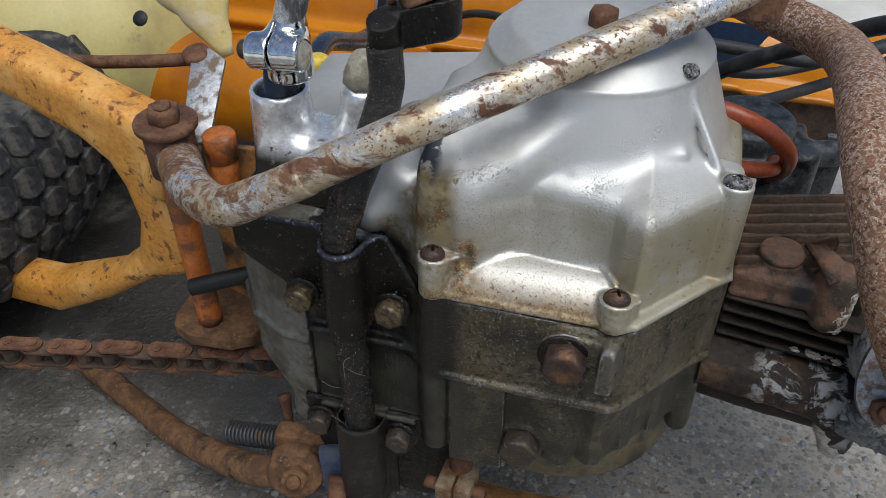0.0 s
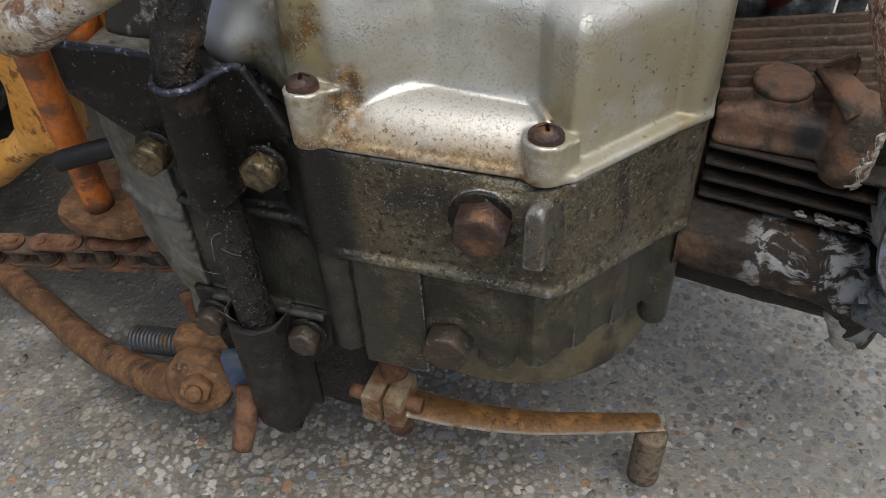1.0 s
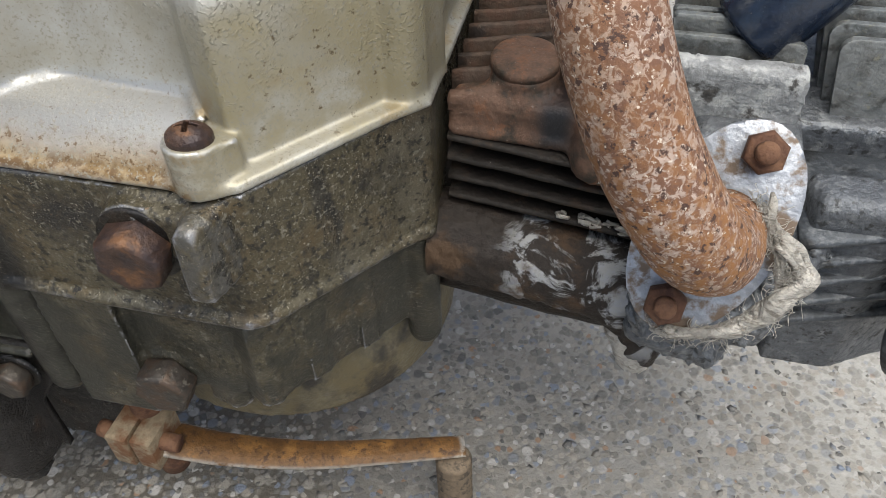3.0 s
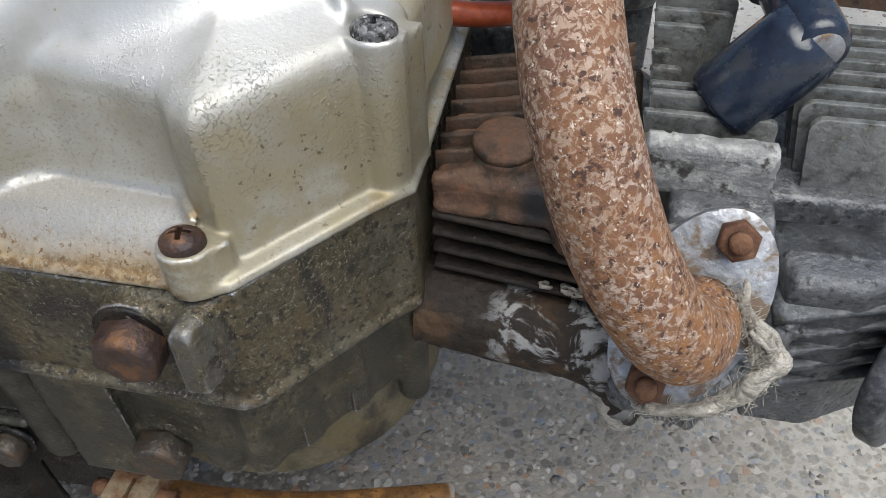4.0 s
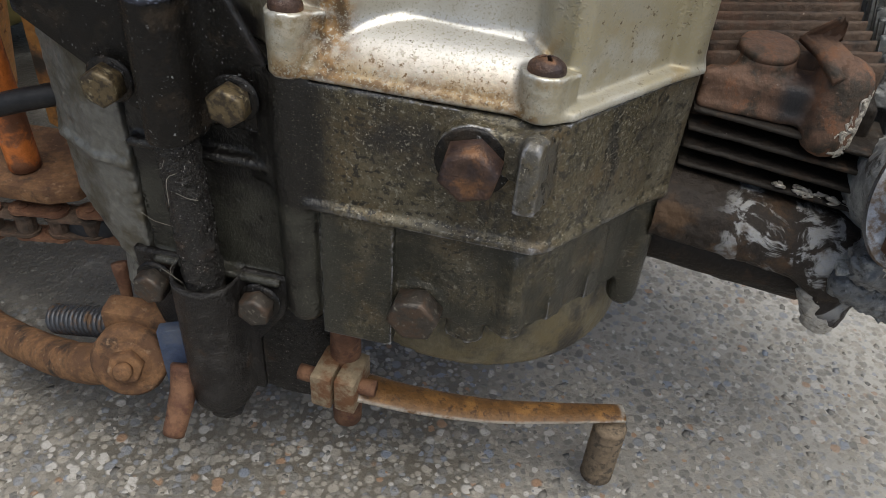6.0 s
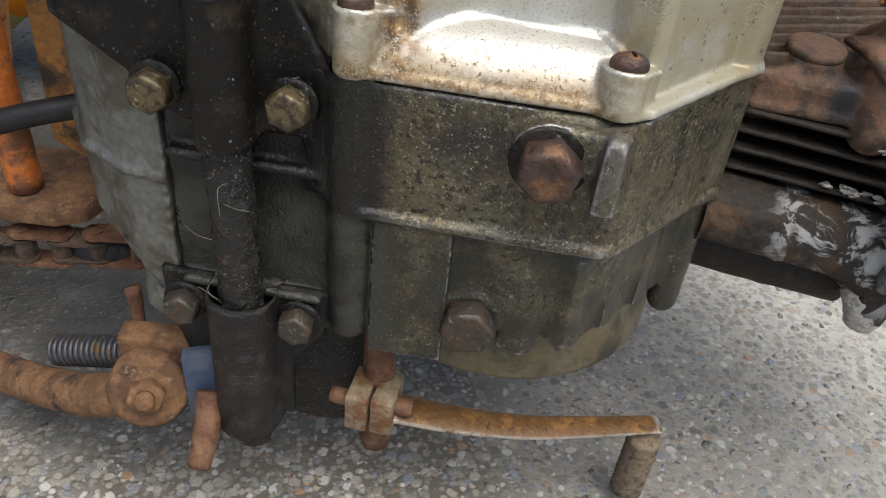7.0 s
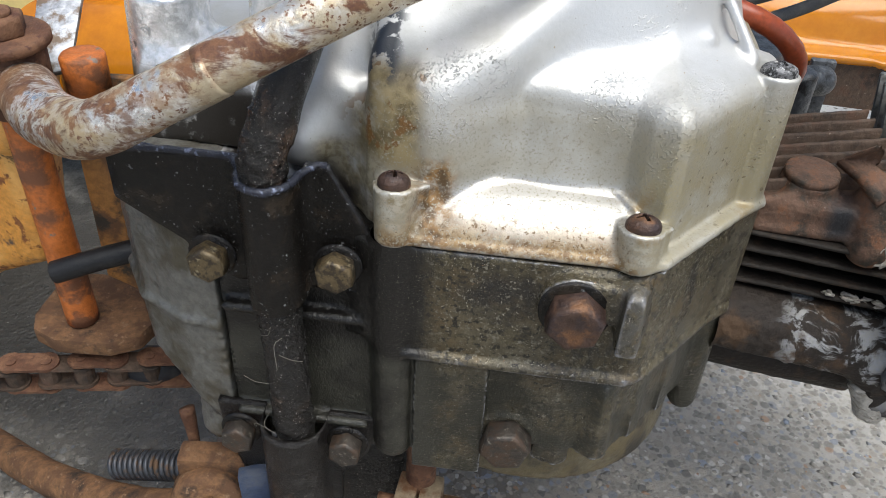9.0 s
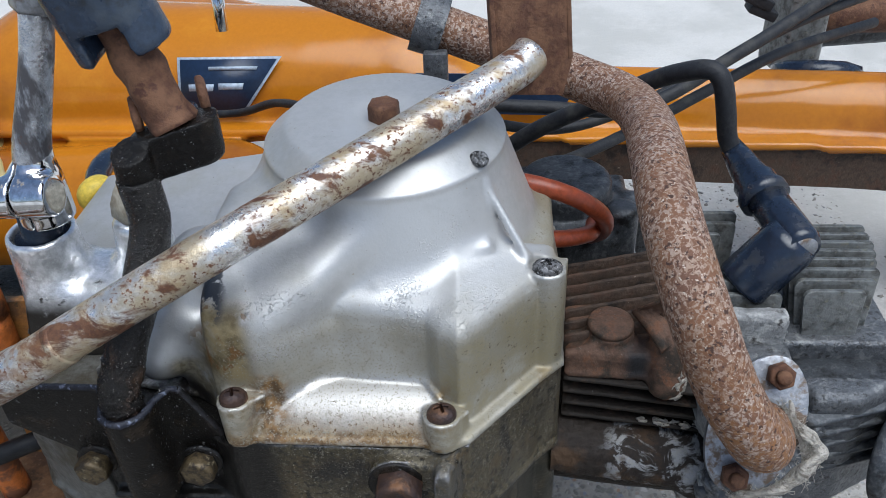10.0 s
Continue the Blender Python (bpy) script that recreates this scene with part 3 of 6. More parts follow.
def sweep(bm, points, radius, n=20, step=0.004, wobble=0.0, crust=0.0, flat=1.0, side=(0, 0, 1), ends=True, smooth_path=True):
    """A tube along a path. radius: a number, or a function of the share of the way."""
    path = spline(points, step) if smooth_path else [Vector(q) for q in points]
    up = Vector(side)
    rings = []
    for i, q in enumerate(path):
        d = (path[min(i + 1, len(path) - 1)] - path[max(i - 1, 0)]).normalized()
        x = up.cross(d)
        if x.length < 1e-4:
            x = Vector((1, 0, 0)).cross(d)
        x.normalize()
        y = d.cross(x)
        up = y
        s = i / max(1, len(path) - 1)
        r = radius(s) if callable(radius) else radius
        ring = []
        for j in range(n):
            a = 2 * math.pi * j / n
            v = q + x * (r * math.cos(a)) + y * (r * flat * math.sin(a))
            if wobble:
                v = v + (v - q) * (noise.noise(v * 180) * wobble)
            if crust:
                v = v + (v - q) * (max(0.0, noise.noise(v * 420) + 0.5 * noise.noise(v * 900)) * crust)
            ring.append(bm.verts.new(v))
        rings.append(ring)
    for a, b in zip(rings, rings[1:]):
        for j in range(n):
            bm.faces.new((a[j], a[(j + 1) % n], b[(j + 1) % n], b[j]))
    if ends:
        bm.faces.new(rings[0][::-1])
        bm.faces.new(rings[-1])
    return bm


def lathe(bm, profile, centre, axis=(0, 0, 1), n=32, start=None):
    """A turned shape: profile of (radius, height along the axis)."""
    m = Matrix.Translation(centre) @ Vector(axis).to_track_quat("Z", "Y").to_matrix().to_4x4()
    rings = []
    for r, h in profile:
        if r < 1e-6:
            rings.append([bm.verts.new(m @ Vector((0, 0, h)))])
        else:
            rings.append([bm.verts.new(m @ Vector((r * math.cos(2 * math.pi * j / n + (start or 0)), r * math.sin(2 * math.pi * j / n + (start or 0)), h))) for j in range(n)])
    for a, b in zip(rings, rings[1:]):
        for j in range(n):
            i = (j + 1) % n
            f = [a[0] if len(a) == 1 else a[j]] + ([a[i]] if len(a) > 1 else []) + ([b[i]] if len(b) > 1 else []) + [b[0] if len(b) == 1 else b[j]]
            bm.faces.new(f)
    if len(rings[0]) > 1:
        bm.faces.new(rings[0][::-1])
    if len(rings[-1]) > 1:
        bm.faces.new(rings[-1])
    return bm


def hexhead(bm, af, height, centre, axis, washer=0.0, thick=0.0015, turn=0.0, stub=0.0, dish=0.0):
    """A hex bolt head that sits at centre and points along the axis, with a washer and a stud end if asked."""
    base = 0.0
    if washer:
        lathe(bm, [(washer, 0), (washer, thick * 0.7), (washer - thick * 0.3, thick), (0, thick)], centre, axis, 32)
        base = thick
    r = af / math.sqrt(3)
    prof = [(r * 0.97, base), (r, base + height * 0.1), (r, base + height * 0.82), (r * 0.93, base + height * 0.97)]
    lathe(bm, prof + [(r * 0.80, base + height), (r * 0.55, base + height - dish), (0, base + height - dish)], centre, axis, 6, turn)
    if stub:
        lathe(bm, [(r * 0.52, base + height * 0.9), (r * 0.52, base + height + stub * 0.8), (r * 0.40, base + height + stub), (0, base + height + stub)], centre, axis, 20)
    return bm


def slab(bm, outline, thick, centre, right, up, bevel=0.0008):
    """A plate cut to an outline given in its own right and up, thickened along their cross."""
    right, up, centre = Vector(right).normalized(), Vector(up).normalized(), Vector(centre)
    out = right.cross(up).normalized()
    a = [bm.verts.new(centre + right * x + up * y) for x, y in outline]
    b = [bm.verts.new(centre + right * x + up * y + out * thick) for x, y in outline]
    n = len(a)
    faces = [bm.faces.new(a[::-1]), bm.faces.new(b)]
    for i in range(n):
        faces.append(bm.faces.new((a[i], a[(i + 1) % n], b[(i + 1) % n], b[i])))
    if bevel:
        edges = {e for f in faces for e in f.edges}
        bmesh.ops.bevel(bm, geom=list(edges), offset=bevel, segments=2, affect="EDGES", profile=0.6)
    return bm


def block(bm, size, m, bevel=0.001, segments=2):
    got = bmesh.ops.create_cube(bm, size=1, matrix=m @ Matrix.Diagonal((*size, 1)))
    if bevel:
        edges = {e for v in got["verts"] for e in v.link_edges}
        bmesh.ops.bevel(bm, geom=list(edges), offset=bevel, segments=segments, affect="EDGES", profile=0.6)
    return bm


# Distance fields for castings: blended solids turned into a skin.
def smin(a, b, k):
    h = np.clip(0.5 + 0.5 * (b - a) / k, 0, 1)
    return b * (1 - h) + a * h - k * h * (1 - h)


def smax(a, b, k):
    return -smin(-a, -b, k)


def poly2(x, y, pts):
    """Signed distance in the plane to a polygon."""
    d = np.full(x.shape, 1e9, np.float32)
    inside = np.zeros(x.shape, bool)
    for (ax, ay), (bx, by) in zip(pts, pts[1:] + pts[:1]):
        ex, ey, wx, wy = bx - ax, by - ay, x - ax, y - ay
        t = np.clip((wx * ex + wy * ey) / (ex * ex + ey * ey), 0, 1)
        d = np.minimum(d, (wx - ex * t) ** 2 + (wy - ey * t) ** 2)
        cross = (ay > y) != (by > y)
        if ay != by:
            inside ^= cross & (x < (bx - ax) * (y - ay) / (by - ay) + ax)
    return np.where(inside, -1, 1) * np.sqrt(d)


def prism(X, Y, Z, pts, z0, z1, r=0.002, lean=0.0, tilt=(0, 0, 0, 0)):
    """A polygon stood up from z0 to z1 with edges rounded by r; its walls lean in, its top may slope as (x0, dx, y0, dy)."""
    d = poly2(X[:, :, 0], Y[:, :, 0], pts)[:, :, None] + lean * (Z - z0)
    top = Z - (z1 + (X - tilt[0]) * tilt[1] + (Y - tilt[2]) * tilt[3])
    top = top / math.sqrt(1 + tilt[1] ** 2 + tilt[3] ** 2)
    return smax(smax(d, top, r * 2.4), z0 - Z, 0.0006)


def rod(X, Y, Z, a, b, ra, rb=None):
    """A round-ended cone between two points."""
    rb = ra if rb is None else rb
    a, b = Vector(a), Vector(b)
    d = b - a
    t = np.clip(((X - a.x) * d.x + (Y - a.y) * d.y + (Z - a.z) * d.z) / d.length_squared, 0, 1)
    return np.sqrt((X - a.x - d.x * t) ** 2 + (Y - a.y - d.y * t) ** 2 + (Z - a.z - d.z * t) ** 2) - (ra + (rb - ra) * t)


def drum(X, Y, Z, c, r, z0, z1, k=0.002, flare=0.0):
    d = np.sqrt((X - c[0]) ** 2 + (Y - c[1]) ** 2) - r - flare * (z1 - Z)
    return smax(smax(d, Z - z1, k * 2.4), z0 - Z, 0.0006)


def skin(field, lo, hi, h):
    """A mesh of the field's zero surface (surface nets)."""
    ax = [np.arange(lo[i], hi[i] + h, h, dtype=np.float32) for i in range(3)]
    X, Y, Z = np.meshgrid(*ax, indexing="ij")
    D = field(X, Y, Z).astype(np.float32)
    nx, ny, nz = D.shape
    corners = [(i, j, q) for i in (0, 1) for j in (0, 1) for q in (0, 1)]
    cut = lambda a, c: a[c[0]:nx - 1 + c[0], c[1]:ny - 1 + c[1], c[2]:nz - 1 + c[2]]
    count = sum(cut(D < 0, c).astype(np.int8) for c in corners)
    live = (count > 0) & (count < 8)
    cells = np.argwhere(live)
    ids = np.full(live.shape, -1, np.int64)
    ids[live] = np.arange(len(cells))
    total, hits = np.zeros((len(cells), 3)), np.zeros(len(cells))
    val = {c: cut(D, c)[live] for c in corners}
    for a in corners:
        for i in range(3):
            if a[i] == 0:
                b = tuple(1 if n == i else a[n] for n in range(3))
                va, vb = val[a], val[b]
                on = (va < 0) != (vb < 0)
                t = np.where(on, va / np.where(on, va - vb, 1), 0)
                pos = np.zeros((len(cells), 3)) + a
                pos[:, i] += t
                total[on] += pos[on]
                hits += on
    verts = (cells + total / hits[:, None]) * h + np.array(lo)
    quads = []
    for i in range(3):
        j, q = (i + 1) % 3, (i + 2) % 3
        sl = [slice(None)] * 3
        sl[i] = slice(0, -1)
        a = D[tuple(sl)]
        sl[i] = slice(1, None)
        b = D[tuple(sl)]
        at = np.argwhere((a < 0) != (b < 0))
        at = at[(at[:, j] > 0) & (at[:, q] > 0) & (at[:, j] < D.shape[j] - 1) & (at[:, q] < D.shape[q] - 1)]
        way = a[tuple(at.T)] < 0
        four = []
        for dj, dq in ((1, 1), (0, 1), (0, 0), (1, 0)):
            c = at.copy()
            c[:, j] -= dj
            c[:, q] -= dq
            four.append(ids[tuple(c.T)])
        f = np.stack(four, 1)
        f[~way] = f[~way][:, ::-1]
        quads.append(f)
    quads = np.concatenate(quads)
    mesh = bpy.data.meshes.new("casting")
    mesh.vertices.add(len(verts))
    mesh.vertices.foreach_set("co", verts.astype(np.float32).ravel())
    mesh.loops.add(quads.size)
    mesh.loops.foreach_set("vertex_index", quads.astype(np.int32).ravel())
    mesh.polygons.add(len(quads))
    mesh.polygons.foreach_set("loop_start", np.arange(0, quads.size, 4, dtype=np.int32))
    mesh.update(calc_edges=True)
    mesh.validate()
    return mesh


def cast(name, field, lo, hi, h, material, parent, label=""):
    mesh = skin(field, lo, hi, h)
    mesh.name = name
    return link_mesh(name, mesh, material, parent, label)


def bumps(X, Y, Z, amount, size):
    """Cheap waviness for rough castings and crusts."""
    a, b, c = X / size, Y / size, Z / size
    return amount * (np.sin(a * 6.1 + np.sin(b * 4.3) * 2) * np.sin(b * 5.7 + np.sin(c * 3.9) * 2) * np.sin(c * 6.7 + np.sin(a * 4.9) * 2))

# ---------------------------------------------------------------- ground
bm = bmesh.new()
bmesh.ops.create_grid(bm, x_segments=40, y_segments=40, size=40)
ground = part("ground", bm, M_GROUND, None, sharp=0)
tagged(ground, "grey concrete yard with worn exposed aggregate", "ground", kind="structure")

rng = np.random.default_rng(7)
unit = bmesh.new()
bmesh.ops.create_icosphere(unit, subdivisions=1, radius=1)
tv = np.array([v.co for v in unit.verts])
tf = np.array([[v.index for v in f.verts] for f in unit.faces])
unit.free()
COUNT = 18000
px = rng.uniform(-0.5, 0.45, COUNT)
py = 0.10 + 0.55 * rng.random(COUNT) ** 1.15
size = 0.0007 + 0.0018 * rng.random(COUNT) ** 2.2
stretch = rng.uniform(0.65, 1.35, (COUNT, 1, 3)) * size[:, None, None]
stretch[:, :, 2] *= 0.20
lump = 1 + rng.uniform(-0.35, 0.35, (COUNT, len(tv), 1))
spin = rng.uniform(0, 2 * math.pi, COUNT)
v = tv[None] * lump * stretch
cs, sn = np.cos(spin)[:, None], np.sin(spin)[:, None]
v = np.stack([v[:, :, 0] * cs - v[:, :, 1] * sn, v[:, :, 0] * sn + v[:, :, 1] * cs, v[:, :, 2]], 2)
v += np.stack([px, py, -size * 0.12], 1)[:, None]
f = (tf[None] + (np.arange(COUNT) * len(tv))[:, None, None]).reshape(-1, 3)
mesh = bpy.data.meshes.new("aggregate")
mesh.from_pydata(v.reshape(-1, 3).tolist(), [], f.tolist())
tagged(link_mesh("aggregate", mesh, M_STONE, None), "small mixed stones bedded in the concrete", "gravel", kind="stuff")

# ---------------------------------------------------------------- the machine
bike = new("motorcycle")
bike.matrix_world = pose(0, 0, 0, 0, 0, TURN) @ Matrix.Translation(BASE)
tagged(bike, "old orange small motorcycle lying on its side, rusty and oily", "motorcycle")

DOME = (-0.0135, 0.290)
SEAM = 0.187
FRONT = [(-0.0640, 0.2260), (-0.0615, 0.2200), (-0.0540, 0.2135), (-0.0480, 0.2125), (0.0125, 0.2125), (0.0165, 0.2145), (0.0400, 0.2425), (0.0475, 0.2500)]
BACK = [(0.0480, 0.330), (0.020, 0.350), (-0.060, 0.350), (-0.145, 0.330), (-0.150, 0.262), (-0.120, 0.240), (-0.075, 0.232)]


def cover(X, Y, Z):
    flange = prism(X, Y, Z, FRONT + BACK, SEAM, 0.1896, 0.0006)
    right = [(0.0032, 0.2292), (0.0070, 0.2246), (0.0134, 0.2216), (0.0166, 0.2230), (0.0374, 0.2474), (0.0445, 0.2550), (0.0450, 0.315), (0.018, 0.335), (-0.030, 0.330)]
    # upright wall all round
    wall = [(-0.0790, 0.2345), (-0.0640, 0.2252), (-0.0490, 0.2212), (-0.0430, 0.2222), (-0.0340, 0.2286), (-0.0290, 0.2312), (-0.0240, 0.2332), (-0.0060, 0.2316)] + right
    d = prism(X, Y, Z, wall + [(-0.079, 0.30)], SEAM, 0.2215, 0.0022, 0.02)
    # lower shoulder: a brow and a ledge that rises inwards like a hipped roof, up to a low crest
    plan = poly2(X[:, :, 0], Y[:, :, 0], [(-0.0250, 0.2345), (-0.0060, 0.2322), (0.0030, 0.2300), (0.0072, 0.2252), (0.0130, 0.2218), (0.0165, 0.2232), (0.0378, 0.2484), (0.0440, 0.2560), (0.0440, 0.290), (-0.010, 0.290)])[:, :, None]
    roof = (Z - 0.2262 + 0.40 * plan) / 1.077
    back = (-0.40 * (X + 0.0240) + 0.917 * (Y - 0.2352)) - 0.0030
    ledge = smax(smax(smax(plan, roof, 0.0042), SEAM - Z, 0.001), back, 0.0022)
    d = smin(d, ledge, 0.0015)
    d = smin(d, rod(X, Y, Z, (-0.0120, 0.2415, 0.2282), (0.0215, 0.2552, 0.2338), 0.0014), 0.0022)
    # flank: an upright wall that runs back to the crown, under a plane that looks up
    flank = prism(X, Y, Z, [(-0.064, 0.2245), (-0.0490, 0.2210), (-0.0430, 0.2220), (-0.0340, 0.2284), (-0.0290, 0.2310), (-0.0215, 0.2375), (-0.0092, 0.2490), (0.004, 0.262), (0.0, 0.30), (-0.045, 0.30), (-0.066, 0.27), (-0.066, 0.232)], SEAM, 0.2323, 0.0020, 0.03, (0, 0, 0.2288, 0.770))
    flank = smax(flank, Z - 0.2485, 0.006)
    d = smin(d, flank, 0.0025)
    # crown
    ring = np.sqrt((X - DOME[0]) ** 2 + (Y - DOME[1]) ** 2)
    crown = smax((ring - 0.0400 - (0.2562 - Z) * 0.36) * 0.94, Z - 0.2562, 0.0006)
    cap = np.maximum(smax((ring - 0.0400 + (Z - 0.2562) * 1.15) * 0.66, Z - 0.2628, 0.0012), 0.2550 - Z)
    d = smin(d, smax(smin(crown, cap, 0.0008), 0.2 - Z, 0.001), 0.0050)
    dish = np.sqrt((X - DOME[0]) ** 2 + (Y - DOME[1]) ** 2 + (Z - 0.2820) ** 2) - 0.0215
    d = smax(d, -dish, 0.003)
    # hood over the flange: a gentle slope that rolls over into a steep front
    hood = poly2(X[:, :, 0], Y[:, :, 0], [(-0.0515, 0.2140), (0.0115, 0.2140), (0.0085, 0.2210), (0.0030, 0.2300), (-0.026, 0.2322), (-0.0470, 0.2205)])[:, :, None]
    brow = smax((Z - 0.1982 - (Y - 0.2220) * 0.22) / 1.024, (Z - 0.1905 - (Y - 0.2142) * 1.45) / 1.761, 0.0060)
    d = smin(d, smax(smax(brow, hood, 0.0010), SEAM - Z, 0.0006), 0.0007)
    for a, b in (((-0.0480, 0.2200, 0.1968), (-0.0262, 0.2316, 0.2006)), ((-0.0262, 0.2316, 0.2006), (0.0022, 0.2292, 0.2000)), ((0.0022, 0.2292, 0.2000), (0.0080, 0.2215, 0.1984))):
        d = smin(d, rod(X, Y, Z, a, b, 0.0008), 0.0010)
    # ribs and screw bosses
    d = smin(d, rod(X, Y, Z, (0.0205, 0.2672, 0.2500), (0.0345, 0.2556, 0.2285), 0.0014, 0.0016), 0.0022)
    d = smin(d, rod(X, Y, Z, (0.0160, 0.2730, 0.2500), (0.0174, 0.2704, 0.2546), 0.0032), 0.002)
    for c, top, wing, r in (((-0.0560, 0.2162), 0.2035, 0.0095, 0.0053), ((0.0080, 0.2160), 0.1985, 0.0090, 0.0057), ((0.0405, 0.2526), 0.2270, 0.0062, 0.0057)):
        tip = Z + 0.20 * (Y - c[1])
        d = smax(d, -smax(np.sqrt((X - c[0]) ** 2 + (Y - c[1]) ** 2) - r - 0.0001, top - 0.0005 - tip, 0.001), 0.0012)
        d = smin(d, smax(drum(X, Y, Z, c, r, SEAM, top + 0.01, 0.0003), (tip - top) * 0.98, 0.0003), 0.0012)
        neck = prism(X, Y, Z, [(c[0] - r + 0.0003, c[1] + 0.001), (c[0] + r - 0.0003, c[1] + 0.001), (c[0] + r + 0.0018, c[1] + 0.011), (c[0] - r - 0.0008, c[1] + 0.011)], SEAM, top + 0.01, 0.0004)
        d = smin(d, smax(neck, (tip - top + 0.0010) * 0.98, 0.0003), 0.0012)
        e = r + 0.0003
        lip = prism(X, Y, tip, [(c[0] - e - 0.0008, c[1] + 0.0020), (c[0] - e, c[1] - 0.0008), (c[0] - e * 0.7, c[1] - e * 0.72), (c[0], c[1] - e), (c[0] + e * 0.7, c[1] - e * 0.72), (c[0] + e, c[1] - 0.0008), (c[0] + wing, c[1] + 0.0030), (c[0] + 0.004, c[1] + 0.0050), (c[0] - 0.004, c[1] + 0.0050)], top - 0.0009, top + 0.0002, 0.0003)
        d = smin(d, lip * 0.98, 0.0004)
        web = prism(X, Y, tip, [(c[0] + 0.003, c[1] - 0.0030), (c[0] + e - 0.0002, c[1] - 0.0008), (c[0] + wing - 0.0008, c[1] + 0.0030), (c[0] + wing - 0.0030, c[1] + 0.0100), (c[0], c[1] + 0.0090)], SEAM - 0.005, top - 0.0006, 0.0004)
        d = smin(d, smax(web * 0.98, SEAM - Z, 0.0003), 0.0008)
    column = drum(X, Y, Z, (-0.0575, 0.2292), 0.0066, SEAM, 0.2400, 0.002, 0.02)
    column = smax(column, (Z - 0.2318 - (Y - 0.2288) * 0.70) / 1.22, 0.004)
    d = smin(d, column, 0.0035)
    # lobe and deck towards the kick shaft
    lobe = rod(X, Y, Z, (-0.0845, 0.2345, 0.2055), (-0.0700, 0.2520, 0.2300), 0.0090, 0.0115)
    lobe = smin(lobe, rod(X, Y, Z, (-0.0880, 0.2500, 0.1900), (-0.0830, 0.2440, 0.2040), 0.0105, 0.0085), 0.006)
    deck = prism(X, Y, Z, [(-0.150, 0.268), (-0.11, 0.262), (-0.085, 0.262), (-0.06, 0.262), (-0.03, 0.27), (0.0, 0.29), (0.0, 0.345), (-0.06, 0.348), (-0.14, 0.33)], SEAM, 0.2100, 0.006, 0.05, (0, 0, 0.262, 0.16))
    d = smin(d, smin(smax(lobe, SEAM - Z, 0.0006), deck, 0.014), 0.006)
    return smin(d, flange, 0.0010)


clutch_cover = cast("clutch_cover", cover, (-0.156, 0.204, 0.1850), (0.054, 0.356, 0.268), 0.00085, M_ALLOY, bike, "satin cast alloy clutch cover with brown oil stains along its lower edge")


def kick_boss(X, Y, Z):
    d = drum(X, Y, Z, (-0.1330, 0.2680), 0.0118, 0.19, 0.2315, 0.0010, 0.05)
    d = smin(d, drum(X, Y, Z, (-0.1000, 0.2740), 0.0090, 0.19, 0.2340, 0.002, 0.09), 0.010)
    d = smin(d, prism(X, Y, Z, [(-0.142, 0.250), (-0.09, 0.246), (-0.082, 0.268), (-0.09, 0.29), (-0.14, 0.29)], 0.19, 0.214, 0.004, 0.2), 0.008)
    hole = np.sqrt((X + 0.1330) ** 2 + (Y - 0.2680) ** 2) - 0.0098
    return smax(d, -smax(hole, 0.2235 - Z, 0.0006), 0.0012)


KICK = cast("kick_housing", kick_boss, (-0.160, 0.236, 0.188), (-0.070, 0.305, 0.244), 0.0009, M_KICK, bike, "bright bare alloy boss round the kick shaft")


def screw(c, r, h, material, parent, label="", turn=0.3):
    """A domed screw head with a cross-shaped recess."""
    def field(X, Y, Z):
        x, y = X - c[0], Y - c[1]
        z = Z - c[2] + 0.20 * y
        ring = np.sqrt(x * x + y * y)
        d = smax(smax(ring - r, z - h * 0.90 + (ring / r) ** 2 * h * 0.42, 0.0010), -z, 0.0003)
        a, b = x * math.cos(turn) + y * math.sin(turn), y * math.cos(turn) - x * math.sin(turn)
        cross = np.minimum(np.maximum(abs(a) - r * 0.11, abs(b) - r * 0.50), np.maximum(abs(b) - r * 0.11, abs(a) - r * 0.50))
        return smax(d, -np.maximum(cross, h * 0.15 - z), 0.0002) + bumps(X, Y, Z, 0.00008, 0.0018)
    e = r * 1.15
    return cast("screw", field, (c[0] - e, c[1] - e, c[2] - 0.0016), (c[0] + e, c[1] + e, c[2] + h + 0.0010), 0.00026, material, parent, label)


screw((-0.0560, 0.2162, 0.2030), 0.0043, 0.0056, M_BOLT, clutch_cover, "rusty cross-head screw")
screw((0.0080, 0.2160, 0.1980), 0.0046, 0.0054, M_BOLT, clutch_cover, "rusty cross-head screw")
screw((0.0405, 0.2524, 0.2268), 0.0048, 0.0046, M_SCREW, clutch_cover, "grey cross-head screw")
bm = bmesh.new()
hexhead(bm, 0.0095, 0.0068, (DOME[0], DOME[1] + 0.001, 0.2600), (0, 0, 1), 0.0, 0.001, 0.4)
part("cap_bolt", bm, M_RUST, clutch_cover, "rusty hex bolt in the cover's crown")
bm = bmesh.new()
lathe(bm, [(0.0032, -0.003), (0.0032, 0.0012), (0.0026, 0.0016), (0.0026, 0.0034), (0.0020, 0.0040), (0.0010, 0.0040), (0, 0.0030)], (0.0180, 0.2693, 0.2568), (0.45, -0.62, 0.64), 18)
part("stop_screw", bm, M_SCREW, clutch_cover, "small screw end beside the crown")


